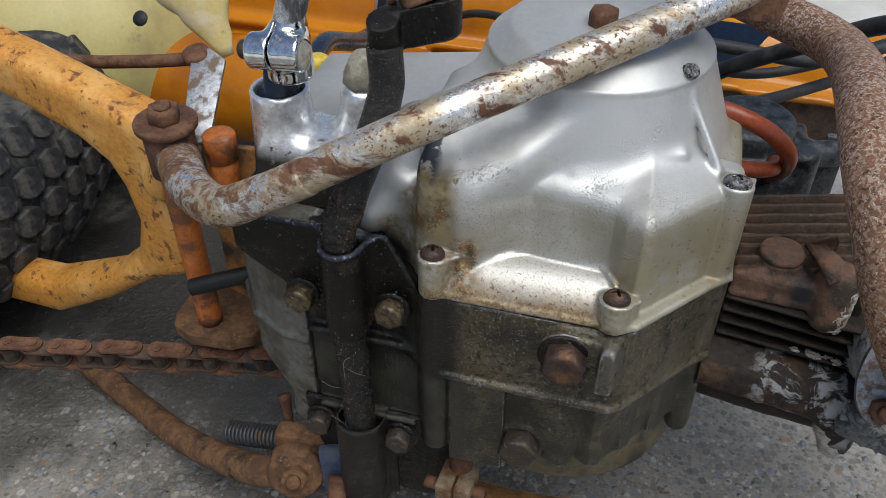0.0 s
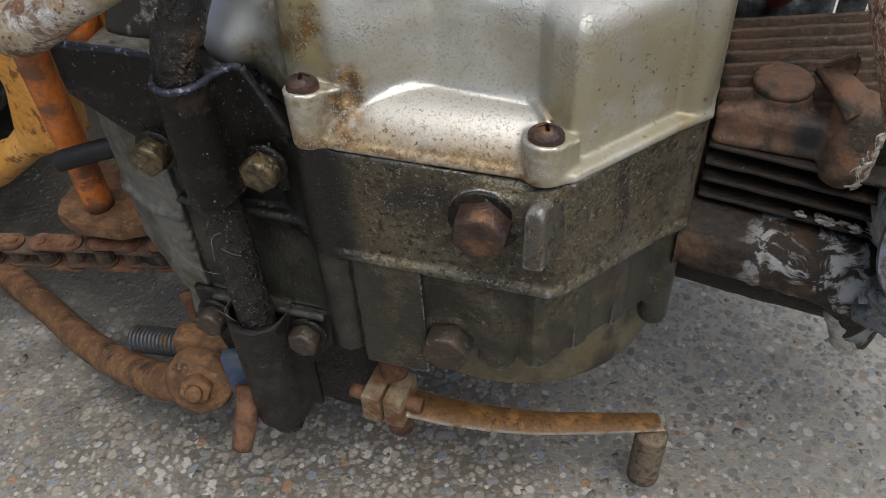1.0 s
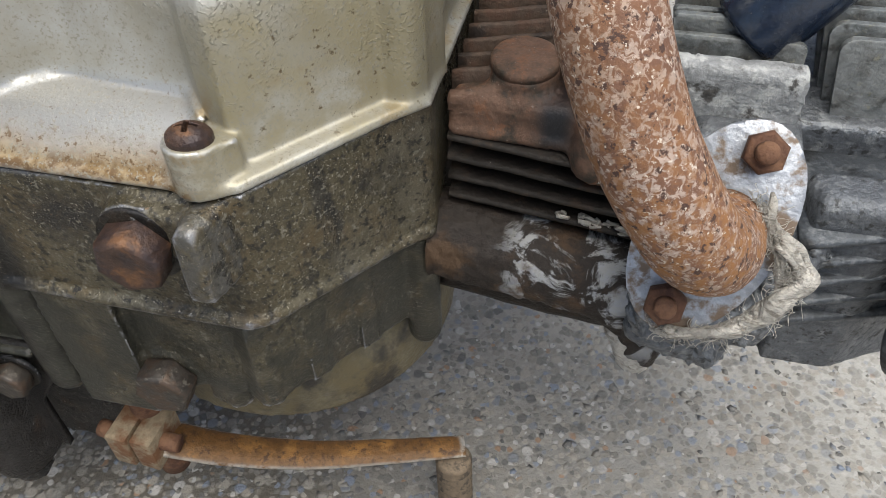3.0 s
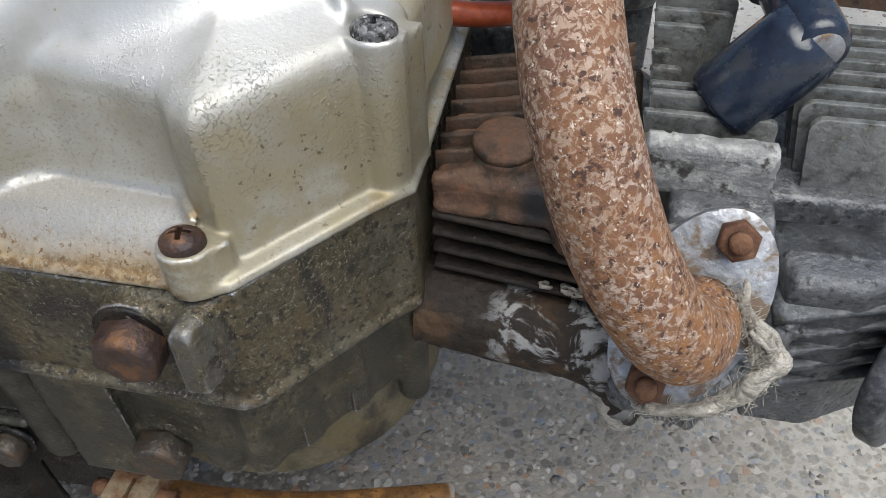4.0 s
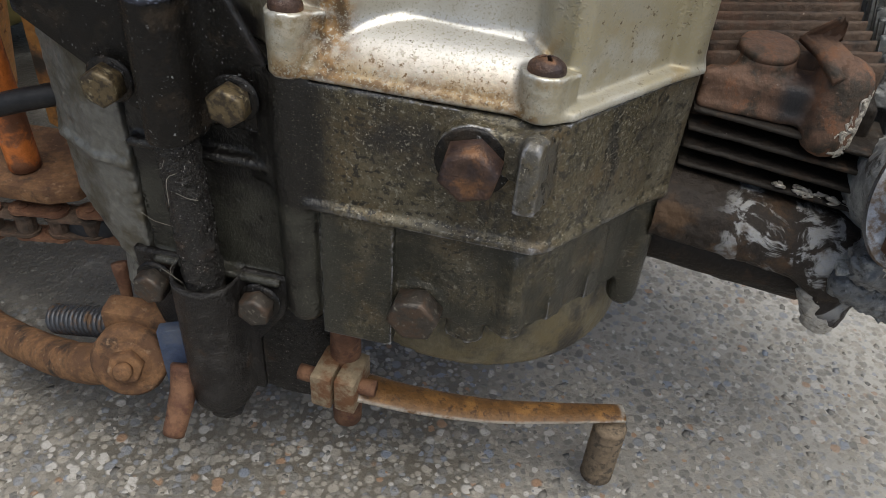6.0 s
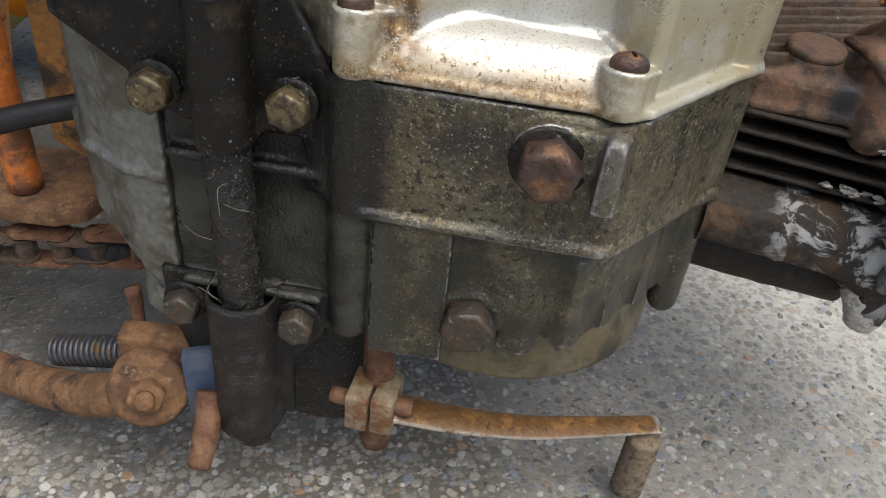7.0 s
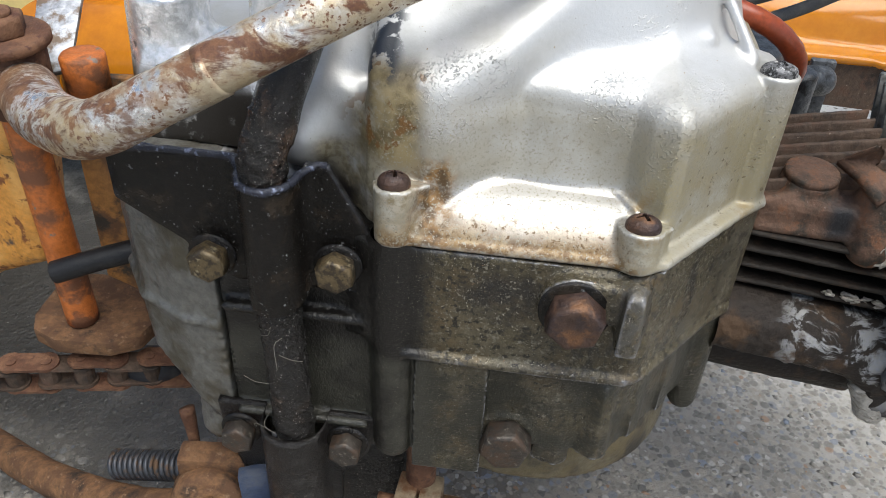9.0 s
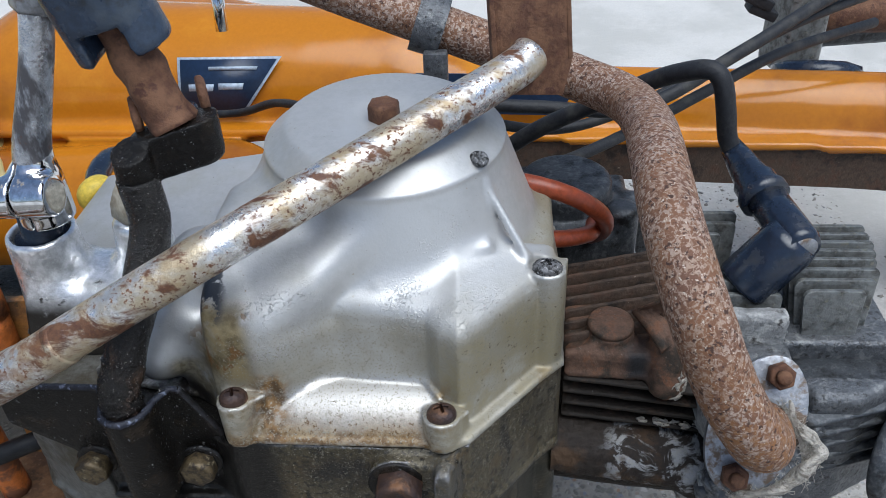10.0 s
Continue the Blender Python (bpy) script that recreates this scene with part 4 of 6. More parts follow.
def crankcase(X, Y, Z):
    top = 0.1864
    back = [(0.0465, 0.330), (0.02, 0.345), (-0.06, 0.345), (-0.108, 0.330), (-0.108, 0.240)]
    upper = prism(X, Y, Z, [(-0.064, 0.2150), (-0.060, 0.2132), (0.0120, 0.2128), (0.0160, 0.2150), (0.0390, 0.2440), (0.0460, 0.2515)] + back, 0.1490, top, 0.0003)
    low = prism(X, Y, Z, [(-0.060, 0.2168), (0.0100, 0.2160), (0.0140, 0.2180), (0.0365, 0.2465), (0.0420, 0.2540)] + back, 0.1120, 0.1500, 0.001, -0.02)
    d = smin(upper, low, 0.0008)
    ridge = prism(X, Y, Z, [(-0.053, 0.2112), (0.0118, 0.2106), (0.0165, 0.2135), (0.0395, 0.2425), (0.0470, 0.2498), (0.04, 0.28), (-0.04, 0.28)], 0.1462, 0.1492, 0.0005)
    d = smin(d, ridge, 0.0009)
    d = smin(d, prism(X, Y, Z, [(-0.0490, 0.2128), (-0.0270, 0.2128), (-0.0270, 0.24), (-0.0490, 0.24)], 0.0965, 0.1475, 0.0010), 0.0010)
    # column under the first screw, foot at the far corner, ribs below
    d = smin(d, rod(X, Y, Z, (-0.0560, 0.2178, 0.19), (-0.0560, 0.2178, 0.104), 0.0064), 0.0016)
    d = smin(d, rod(X, Y, Z, (0.0415, 0.2535, 0.19), (0.0415, 0.2535, 0.1035), 0.0050), 0.002)
    d = smin(d, prism(X, Y, Z, [(0.0030, 0.2150), (0.0080, 0.2122), (0.0118, 0.2140), (0.0150, 0.225), (0.002, 0.225)], 0.1105, 0.1440, 0.002, 0.02), 0.0012)
    d = smin(d, prism(X, Y, Z, [(-0.0110, 0.2165), (-0.0030, 0.2145), (0.0010, 0.2165), (0.001, 0.24), (-0.011, 0.24)], 0.1030, 0.1240, 0.002, 0.03), 0.0030)
    d = smin(d, prism(X, Y, Z, [(0.0185, 0.2210), (0.0225, 0.2262), (0.0225, 0.240), (0.0150, 0.2300)], 0.1125, 0.1400, 0.002, 0.02), 0.0012)
    d = smin(d, prism(X, Y, Z, [(0.0290, 0.2345), (0.0325, 0.2390), (0.0320, 0.250), (0.0260, 0.2420)], 0.1125, 0.1400, 0.002, 0.02), 0.0012)
    # lug, drain boss and the web between them
    d = smin(d, prism(X, Y, Z, [(0.0054, 0.2020), (0.0110, 0.2022), (0.0155, 0.2165), (0.0054, 0.2165)], 0.1655, 0.1860, 0.0010, 0.03), 0.0008)
    boss = rod(X, Y, Z, (-0.0060, 0.2190, 0.1755), (-0.0060, 0.2080, 0.1755), 0.0098)
    d = smin(d, smax(boss, 0.2086 - Y, 0.001), 0.0016)
    d = smin(d, prism(X, Y, Z, [(-0.004, 0.2082), (0.010, 0.2068), (0.010, 0.22), (-0.004, 0.22)], 0.1720, 0.1848, 0.001), 0.0014)
    boss2 = rod(X, Y, Z, (-0.0195, 0.2240, 0.1150), (-0.0195, 0.2150, 0.1150), 0.0082)
    d = smin(d, smax(boss2, 0.2152 - Y, 0.001), 0.0022)
    # field behind the foot-rest bracket, with its cross web and gap
    d = smin(d, prism(X, Y, Z, [(-0.1080, 0.2190), (-0.0600, 0.2190), (-0.06, 0.26), (-0.1080, 0.26)], 0.096, 0.186, 0.002), 0.0015)
    for z in (0.1570, 0.1120):
        d = smin(d, prism(X, Y, Z, [(-0.1070, 0.2145), (-0.0640, 0.2145), (-0.064, 0.24), (-0.1070, 0.24)], z - 0.0028, z, 0.0006), 0.001)
    return d + bumps(X, Y, Z, 0.00012, 0.005)


case = cast("crankcase", crankcase, (-0.132, 0.200, 0.090), (0.054, 0.350, 0.1875), 0.0010, M_CASE, bike, "dark oily crankcase casting, near-black behind the bracket")


def rear_case(X, Y, Z):
    d = prism(X, Y, Z, [(-0.1095, 0.2185), (-0.1220, 0.2205), (-0.1380, 0.2290), (-0.1490, 0.2450), (-0.1500, 0.28), (-0.12, 0.30), (-0.1095, 0.30)], 0.094, 0.190, 0.003)
    d = smax(d, 0.1125 - Z - (X + 0.130) * 0.9, 0.004)
    d = smin(d, prism(X, Y, Z, [(-0.1100, 0.2170), (-0.1225, 0.2190), (-0.1390, 0.2275), (-0.1505, 0.2440), (-0.15, 0.28), (-0.11, 0.28)], 0.1430, 0.1455, 0.0006), 0.0015)
    d = smin(d, rod(X, Y, Z, (-0.1180, 0.2330, 0.105), (-0.1180, 0.2300, 0.090), 0.0085), 0.005)
    return d + bumps(X, Y, Z, 0.0004, 0.010)


cast("gearbox_end", rear_case, (-0.158, 0.210, 0.074), (-0.1085, 0.304, 0.194), 0.0011, M_GREYCASE, bike, "dull grey rear end of the crankcase")


def generator_cover(X, Y, Z):
    d = drum(X, Y, Z, (-0.012, 0.2820), 0.0545, 0.078, 0.1055, 0.008)
    return smin(d, drum(X, Y, Z, (-0.080, 0.290), 0.036, 0.060, 0.10, 0.006), 0.01)


cast("generator_cover", generator_cover, (-0.136, 0.215, 0.044), (0.056, 0.346, 0.108), 0.0015, M_DIRTY, bike, "dirty alloy side cover under the crankcase")

bm = bmesh.new()
hexhead(bm, 0.0140, 0.0076, (-0.0060, 0.2085, 0.1750), (0.02, -1, -0.03), 0.0, 0.0012, 0.3, 0.0, 0.0003)
part("drain_bolt", bm, M_BOLT, case, "rust-brown hex oil drain bolt")
bm = bmesh.new()
lathe(bm, [(0.0098, 0), (0.0098, 0.0009), (0.0093, 0.0012), (0, 0.0012)], (-0.0060, 0.2088, 0.1750), (0, -1, 0), 40)
part("sealing_washer", bm, M_BLACK, case)
bm = bmesh.new()
hexhead(bm, 0.0142, 0.0075, (-0.0195, 0.2150, 0.1145), (0, -1, 0), 0.0, 0.001, 0.2)
part("detent_bolt", bm, M_GREYBOLT, case, "dull grey-brown hex bolt low on the case")
for (u, z), m, text in (((-0.0709, 0.1780), M_BRASS, "tarnished brassy hex bolt"), ((-0.1064, 0.1770), M_BRASS, "tarnished brassy hex bolt"),
                        ((-0.0705, 0.1040), M_GREYBOLT, "grimy grey hex bolt"), ((-0.1060, 0.1040), M_GREYBOLT, "grimy grey hex bolt")):
    bm = bmesh.new()
    hexhead(bm, 0.0098, 0.0056, (u, 0.2128, z - 0.0006), (0, -1, 0.02), 0.0, 0.0014, 0.1 + z * 3)
    bolt = part("mounting_bolt", bm, m, bike, text)
    bm = bmesh.new()
    lathe(bm, [(0.0068, 0), (0.0068, 0.0009), (0.0062, 0.0014), (0, 0.0014)], (u, 0.2142, z - 0.0006), (0, -1, 0.02), 32)
    ob = part("washer", bm, M_BLACK, bolt)

# ---------------------------------------------------------------- foot-rest bracket and bar
TUBE_U, TUBE_V = -0.0875, 0.2100
bm = bmesh.new()


def pressed(top, bottom, right_edge, left_edge, thick=0.0024, r=0.0080):
    """A pressed plate with a half-round channel over the bar, from sections at steps of height."""
    rows = []
    steps = 40
    for i in range(steps + 1):
        z = bottom + (top - bottom) * i / steps
        ul, ur = left_edge(z), right_edge(z)
        prof = []
        for j in range(9):
            prof.append((ul + (TUBE_U - r - 0.003 - ul) * j / 8, 0.2165))
        for j in range(15):
            a = math.pi * j / 14
            prof.append((TUBE_U - r * math.cos(a), 0.2165 - 0.0150 * math.sin(a) ** 0.62))
        for j in range(6):
            prof.append((TUBE_U + r + 0.003 + (max(ur, TUBE_U + r + 0.0031) - TUBE_U - r - 0.003) * j / 5, 0.2165))
        rows.append([(u, v, z) for u, v in prof])
    for off in (0.0, thick):
        rows2 = [[bm.verts.new((u, v + off, z)) for u, v, z in row] for row in rows]
        if off == 0.0:
            front = rows2
        else:
            rear = rows2
    n = len(front[0])
    for i in range(steps):
        for j in range(n - 1):
            bm.faces.new((front[i][j], front[i][j + 1], front[i + 1][j + 1], front[i + 1][j]))
            bm.faces.new((rear[i][j], rear[i + 1][j], rear[i + 1][j + 1], rear[i][j + 1]))
        bm.faces.new((front[i][0], front[i + 1][0], rear[i + 1][0], rear[i][0]))
        bm.faces.new((front[i][-1], rear[i][-1], rear[i + 1][-1], front[i + 1][-1]))
    for j in range(n - 1):
        bm.faces.new((front[0][j], rear[0][j], rear[0][j + 1], front[0][j + 1]))
        bm.faces.new((front[-1][j], front[-1][j + 1], rear[-1][j + 1], rear[-1][j]))


lerp = lambda z, *k: float(np.interp(z, [a for a, _ in k], [b for _, b in k]))
pressed(0.2065, 0.1660, lambda z: lerp(z, (0.166, -0.0640), (0.186, -0.0625), (0.2065, -0.0735)),
        lambda z: lerp(z, (0.166, -0.1010), (0.1705, -0.1105), (0.178, -0.1150), (0.1905, -0.1330), (0.2065, -0.1330)))
bracket_up = part("bracket_plate", bm, M_BLACK, bike, "oily black pressed foot-rest bracket, upper half")
# Thin strip along the top edge that carries the painted highlight.
bm = bmesh.new()
edge = [(-0.1330 + 0.0345 * j / 10, 0.2174, 0.2066) for j in range(11)]
edge += [(TUBE_U - 0.0080 * math.cos(math.pi * j / 16), 0.2174 - 0.0150 * math.sin(math.pi * j / 16) ** 0.62, 0.2066) for j in range(1, 16)]
edge += [(TUBE_U + 0.0110 + 0.003 * j, 0.2174, 0.2066) for j in range(2)]
sweep(bm, edge, 0.0010, 10, 0.001, 0.25, 0.5, smooth_path=False)
part("rim_glint", bm, M_RIM, bracket_up, "bracket rim with its blue-grey sky glint painted in")
bm = bmesh.new()
pressed(0.1125, 0.0560, lambda z: lerp(z, (0.056, -0.0750), (0.082, -0.0735), (0.096, -0.0640), (0.1125, -0.0610)),
        lambda z: lerp(z, (0.056, -0.1020), (0.096, -0.1130), (0.1125, -0.1140)), r=0.0105)
part("bracket_plate", bm, M_LOWBRACKET, bike, "brown-black pressed foot-rest bracket, lower half")
bm = bmesh.new()
sweep(bm, [(TUBE_U + 0.0015, TUBE_V, 0.050), (TUBE_U + 0.001, TUBE_V, 0.11), (TUBE_U, TUBE_V, 0.17), (TUBE_U - 0.001, TUBE_V + 0.0005, 0.207), (TUBE_U + 0.002, 0.2150, 0.222)], 0.0061, 56, 0.0007, 0.05, 0.15)
sweep(bm, [(TUBE_U + 0.001, 0.2125, 0.216), (TUBE_U + 0.003, 0.2180, 0.2255), (TUBE_U + 0.0065, 0.2320, 0.2390), (TUBE_U + 0.0083, 0.2420, 0.2520), (TUBE_U + 0.0076, 0.2436, 0.2670)], 0.0061, 40, 0.0012, 0.02, 0.02)
rest_tube = part("footrest_tube", bm, M_GRIME, bike, "black foot-rest bar caked with oily dirt")
hx = Vector((0.90, 0.42, 0.0)).normalized()


def hinge(X, Y, Z):
    """The bar's cut-off end, with a thick rounded lug welded to its side."""
    end = np.sqrt((X + 0.0799) ** 2 + (Y - 0.2436) ** 2) - 0.0055
    end = smax(smax(end, (Z - 0.2758 - (Y - 0.2436) * 0.35) / 1.06, 0.0005), 0.2600 - Z, 0.001)
    a, b = (-0.0765, 0.2520), (-0.0628, 0.2560)
    dx, dy = b[0] - a[0], b[1] - a[1]
    q = np.clip(((X - a[0]) * dx + (Y - a[1]) * dy) / (dx * dx + dy * dy), 0, 1)
    lug = np.sqrt((X - a[0] - q * dx) ** 2 + (Y - a[1] - q * dy) ** 2) - 0.0060
    rise = 0.20 * (X + 0.0715)
    lug = smax(smax(lug, Z - 0.2786 - rise, 0.0005), 0.2642 + rise - Z, 0.0020)
    return smin(end, lug, 0.0018) + bumps(X, Y, Z, 0.00012, 0.003)


cast("hinge_block", hinge, (-0.090, 0.234, 0.258), (-0.053, 0.266, 0.286), 0.0006, M_BLACK, rest_tube, "thick black hinge lug")
for d in (0.0, 0.0200):
    bm = bmesh.new()
    q = Vector((-0.0830, 0.2572, 0.2796 + 0.12 * d)) + hx * d
    lathe(bm, [(0, -0.0004), (0.0056, 0), (0.0060, 0.0006), (0.0060, 0.0018), (0.0050, 0.0026), (0, 0.0026)], q, hx, 24)
    part("hinge_ear", bm, M_RUST, rest_tube)
bm = bmesh.new()
sweep(bm, [(-0.0700, 0.2555, 0.2770), (-0.0725, 0.2570, 0.2825), (-0.0765, 0.2592, 0.2930), (-0.0812, 0.2605, 0.3050)], lambda s: 0.0080 - 0.0006 * math.sin(7 * s) - 0.0024 * s, 24, 0.0015, 0.16)
part("peg_knuckle", bm, M_RUST, rest_tube, "rusted knuckle of the folding peg")
bm = bmesh.new()
axis = Vector((-0.24, -0.10, 0.96)).normalized()
p0 = Vector((-0.0805, 0.2605, 0.3005))
sweep(bm, [p0 + axis * s for s in (0, 0.03, 0.06, 0.10)], 0.0052, 20, 0.004)
part("peg_pin", bm, M_RUST, rest_tube)


def sleeve(X, Y, Z):
    """A flattened rubber sleeve with a notch in its lower lip where the knuckle enters."""
    x, y, z = X - p0.x, Y - p0.y, Z - p0.z
    t = x * axis.x + y * axis.y + z * axis.z
    px, py = x - t * axis.x, y - t * axis.y
    d = np.sqrt((px / 1.0) ** 2 + (py / 0.82) ** 2) - 0.0140 + 0.010 * np.clip(t, 0, 0.1)
    d = smax(smax(d, -py * 0.9 - 0.0095, 0.003), -0.0010 - t, 0.0014)
    d = smax(d, t - 0.088, 0.001)
    notch = np.maximum(np.maximum(abs(px) - 0.0062, t - 0.0085), py - 0.002)
    return smax(d, -notch, 0.0012)


cast("peg_rubber", sleeve, (-0.125, 0.232, 0.296), (-0.060, 0.282, 0.396), 0.0012, M_SLEEVE, rest_tube, "blue-black rubber sleeve of the foot peg")

# ---------------------------------------------------------------- kick lever
bm = bmesh.new()
lathe(bm, [(0.0095, 0.0), (0.0095, 0.004), (0.0070, 0.006), (0.0070, 0.026)], (-0.1330, 0.2680, 0.2240), (0.20, -0.12, 1), 28)
lever = part("kick_shaft", bm, M_CAP, bike, "dark oil seal and shaft end in the boss")
def split_clamp(X, Y, Z):
    """A barrel on the shaft with two lugs in front that a pinch bolt draws together."""
    x, y, z = X + 0.1250, Y - 0.2555, Z - 0.2525
    along = x * 0.995 - y * 0.05 + z * 0.08
    ring = np.sqrt(np.maximum(x * x + y * y + z * z - along ** 2, 0))
    d = smax(ring - 0.0068, abs(along) - 0.0108, 0.0012)
    body = drum(X, Y, Z, (-0.1245, 0.2630), 0.0088, 0.2395, 0.2620, 0.0040)
    d = smin(d, body, 0.002)
    d = smin(d, rod(X, Y, Z, (-0.1240, 0.2640, 0.2560), (-0.1222, 0.2650, 0.2650), 0.0066, 0.0056), 0.002)
    slot = np.maximum(abs(along + 0.0012) - 0.0005, Y - 0.2620)
    return smax(d, -slot, 0.0004)


cast("clamp", split_clamp, (-0.140, 0.246, 0.2370), (-0.110, 0.276, 0.2730), 0.0007, M_CHROME, lever, "bright chromed clamp of the kick lever")
bm = bmesh.new()
lathe(bm, [(0.0036, 0), (0.0036, 0.004), (0.003, 0.0048), (0, 0.0048)], (-0.1354, 0.2560, 0.2517), (-1, 0.05, -0.08), 16)
part("pinch_bolt", bm, M_GREYBOLT, lever)
bm = bmesh.new()
sweep(bm, [(-0.1245, 0.2640, 0.2560), (-0.1215, 0.2650, 0.2680), (-0.1120, 0.2690, 0.2965), (-0.1060, 0.2715, 0.320), (-0.0980, 0.2750, 0.36)], lambda s: 0.0062 - 0.0012 * min(1, 3 * s), 24, 0.003)
part("kick_arm", bm, M_KICKARM, lever, "pitted chrome kick arm")
bm = bmesh.new()
hexhead(bm, 0.0130, 0.0100, (-0.1086, 0.2702, 0.3080), (0.22, 0.09, 1), 0.0, 0.001, 0.4)
part("arm_nut", bm, M_ZINC, lever)

# ---------------------------------------------------------------- chrome brake rod and its eye
def W(*p):
    return [L(*q) for q in p]


bm = bmesh.new()
sweep(bm, W((-0.1035, 0.2885, 0.2000), (-0.099, 0.277, 0.2050), (-0.089, 0.256, 0.209), (-0.072, 0.234, 0.2165), (-0.053, 0.2255, 0.2285), (-0.038, 0.2238, 0.2368)), lambda s: 0.0092 - 0.0026 * min(1.0, s * 1.15), 28, 0.0015, 0.02)
part("pedal_bend", bm, M_CHROMEBAR, bike, "rust-bitten chrome bend of the brake pedal bar")
bm = bmesh.new()
sweep(bm, W((-0.041, 0.2240, 0.2355), (-0.006, 0.2265, 0.2520), (0.020, 0.2335, 0.2605), (0.062, 0.2500, 0.2710), (0.102, 0.2720, 0.2775), (0.1105, 0.2780, 0.2800)), 0.0065, 28, 0.002)
part("pedal_bar", bm, M_CHROMEBAR, bike, "chromed pedal bar with rust patches")
bm = bmesh.new()
eye = L(-0.1055, 0.289, 0.1945)
lathe(bm, [(0.0100, 0), (0.0104, 0.0215), (0.0090, 0.0225)], eye, (0, 0, 1), 30)
lathe(bm, [(0.0120, 0.0215), (0.0126, 0.0220), (0.0126, 0.0240), (0.0120, 0.0246), (0, 0.0246)], eye, (0.03, -0.04, 1), 36)
hexhead(bm, 0.0115, 0.0058, eye + Vector((0.0008, -0.001, 0.0245)), (0.03, -0.04, 1), 0.0, 0.001, 0.3, 0.0016)
pivot = part("pedal_eye", bm, M_RUST, bike, "rusty eye and nut of the pedal pivot")

# ---------------------------------------------------------------- exhaust
bm = bmesh.new()
sweep(bm, W((0.1690, 0.1980, 0.1755), (0.1640, 0.1885, 0.1800), (0.1555, 0.1835, 0.1915), (0.1450, 0.1880, 0.2110), (0.1385, 0.2000, 0.2330), (0.1395, 0.2240, 0.2465), (0.1490, 0.2580, 0.2490), (0.1590, 0.2900, 0.2430), (0.1600, 0.3160, 0.2400), (0.1420, 0.3420, 0.2420), (0.1050, 0.3600, 0.2550), (0.0600, 0.3760, 0.2720), (0.0100, 0.395, 0.292)),
      0.0093, 32, 0.002, 0.012)
pipe = part("exhaust_pipe", bm, M_PIPE, bike, "speckled rusty exhaust pipe curving from the head")
na, nb = L(0.158, 0.190, 0.162), L(0.177, 0.205, 0.190)
fc = (na + nb) / 2
fu = (nb - na).normalized()
fn = L(-0.30, -0.80, 0.60)
fn = (fn - fu * fn.dot(fu)).normalized()
fr = fu.cross(fn)
bm = bmesh.new()
oval = []
for j in range(40):
    a = 2 * math.pi * j / 40
    oval.append((math.cos(a) * 0.0145, math.sin(a) * 0.0250))
slab(bm, oval, 0.0038, fc - fn * 0.0065, fr, fu, 0.0010)
part("flange", bm, M_ZINC, pipe, "oval steel exhaust flange, bright at the rim")
for q in (na, nb):
    bm = bmesh.new()
    hexhead(bm, 0.0080, 0.0052, q - fn * 0.0030, fn, 0.0, 0.001, 0.4, 0.0030)
    part("flange_nut", bm, M_RUST, pipe, "rusty nut on its stud")
bm = bmesh.new()
lie = spline([fc + fr * x + fu * y + fn * h for x, y, h in ((0.0030, 0.0105, 0.0005), (0.0090, 0.0062, 0.0020), (0.0145, 0.0018, 0.0022), (0.0188, -0.0020, 0.0012), (0.0180, -0.0085, 0.0002), (0.0150, -0.0142, -0.001), (0.0110, -0.0188, -0.002), (0.0060, -0.0225, -0.003), (0.000, -0.0235, -0.003))], 0.0008)
fray = random.Random(4)
for strand in range(11):
    a0, swell = fray.uniform(0, 6.28), fray.uniform(0.0008, 0.0027)
    b0, b1 = fray.uniform(0, 0.25), fray.uniform(0.72, 1.0)
    ring = []
    for q, p in enumerate(lie[int(b0 * len(lie)):int(b1 * len(lie))]):
        a = q * (0.10 if strand < 6 else 0.04) + a0 + 0.8 * math.sin(q * 0.31 + strand * 2)
        r = swell * (1.0 + 0.45 * math.sin(q * 0.21 + strand * 1.7))
        ring.append(p + fn * (abs(r * math.cos(a)) - 0.0006) + fr * (r * math.sin(a)) * 0.9 + fu * (r * math.sin(a)) * 0.7)
    thick = fray.uniform(0.0006, 0.0014)
    sweep(bm, ring, lambda s: thick * (0.45 + 0.7 * math.sin(math.pi * s) ** 0.5), 7, 0.001, 0.9, smooth_path=False)
for q in range(420):
    p = lie[fray.randrange(len(lie))] + fn * fray.uniform(0.0002, 0.0024) + fr * fray.uniform(-0.002, 0.002)
    d = fr * fray.uniform(-1, 1) + fu * fray.uniform(-1, 1) + fn * fray.uniform(-0.1, 0.5)
    n = fray.uniform(0.0012, 0.0050)
    sweep(bm, [p, p + d * n * 0.4 + fn * 0.0010, p + d * n * 0.8 + fr * fray.uniform(-0.0012, 0.0012), p + d * n + fu * fray.uniform(-0.0014, 0.0014)], fray.uniform(0.00005, 0.00011), 4, 0.0007)
part("gasket_rope", bm, M_LAG, pipe, "frayed pale sealing rope at the flange")
bm = bmesh.new()
slab(bm, [(-0.011, -0.009), (0.009, -0.011), (0.0125, 0.0), (0.0125, 0.060), (-0.012, 0.060), (-0.0135, 0.0)], 0.0030, L(0.1135, 0.284, 0.274), L(1.0, -0.05, 0.0), L(0.0, 0.25, 1.0), 0.0008)
for side in (-0.0130, 0.0125):
    slab(bm, [(0, 0.0), (0.0045, 0.002), (0.0045, 0.058), (0, 0.060)], 0.0016, L(0.1135 + side, 0.2845, 0.274), L(0.0, -1.0, 0.0), L(0.0, 0.25, 1.0), 0.0004)
part("hanger_plate", bm, M_RUST, bike, "brown rusty hanger plate by the pipe")
bm = bmesh.new()
lathe(bm, [(0.0125, 0), (0.0125, 0.012), (0.0100, 0.012), (0.0100, 0.0)], L(0.098, 0.3625, 0.2575), L(-0.5, 0.15, 0.18), 28)
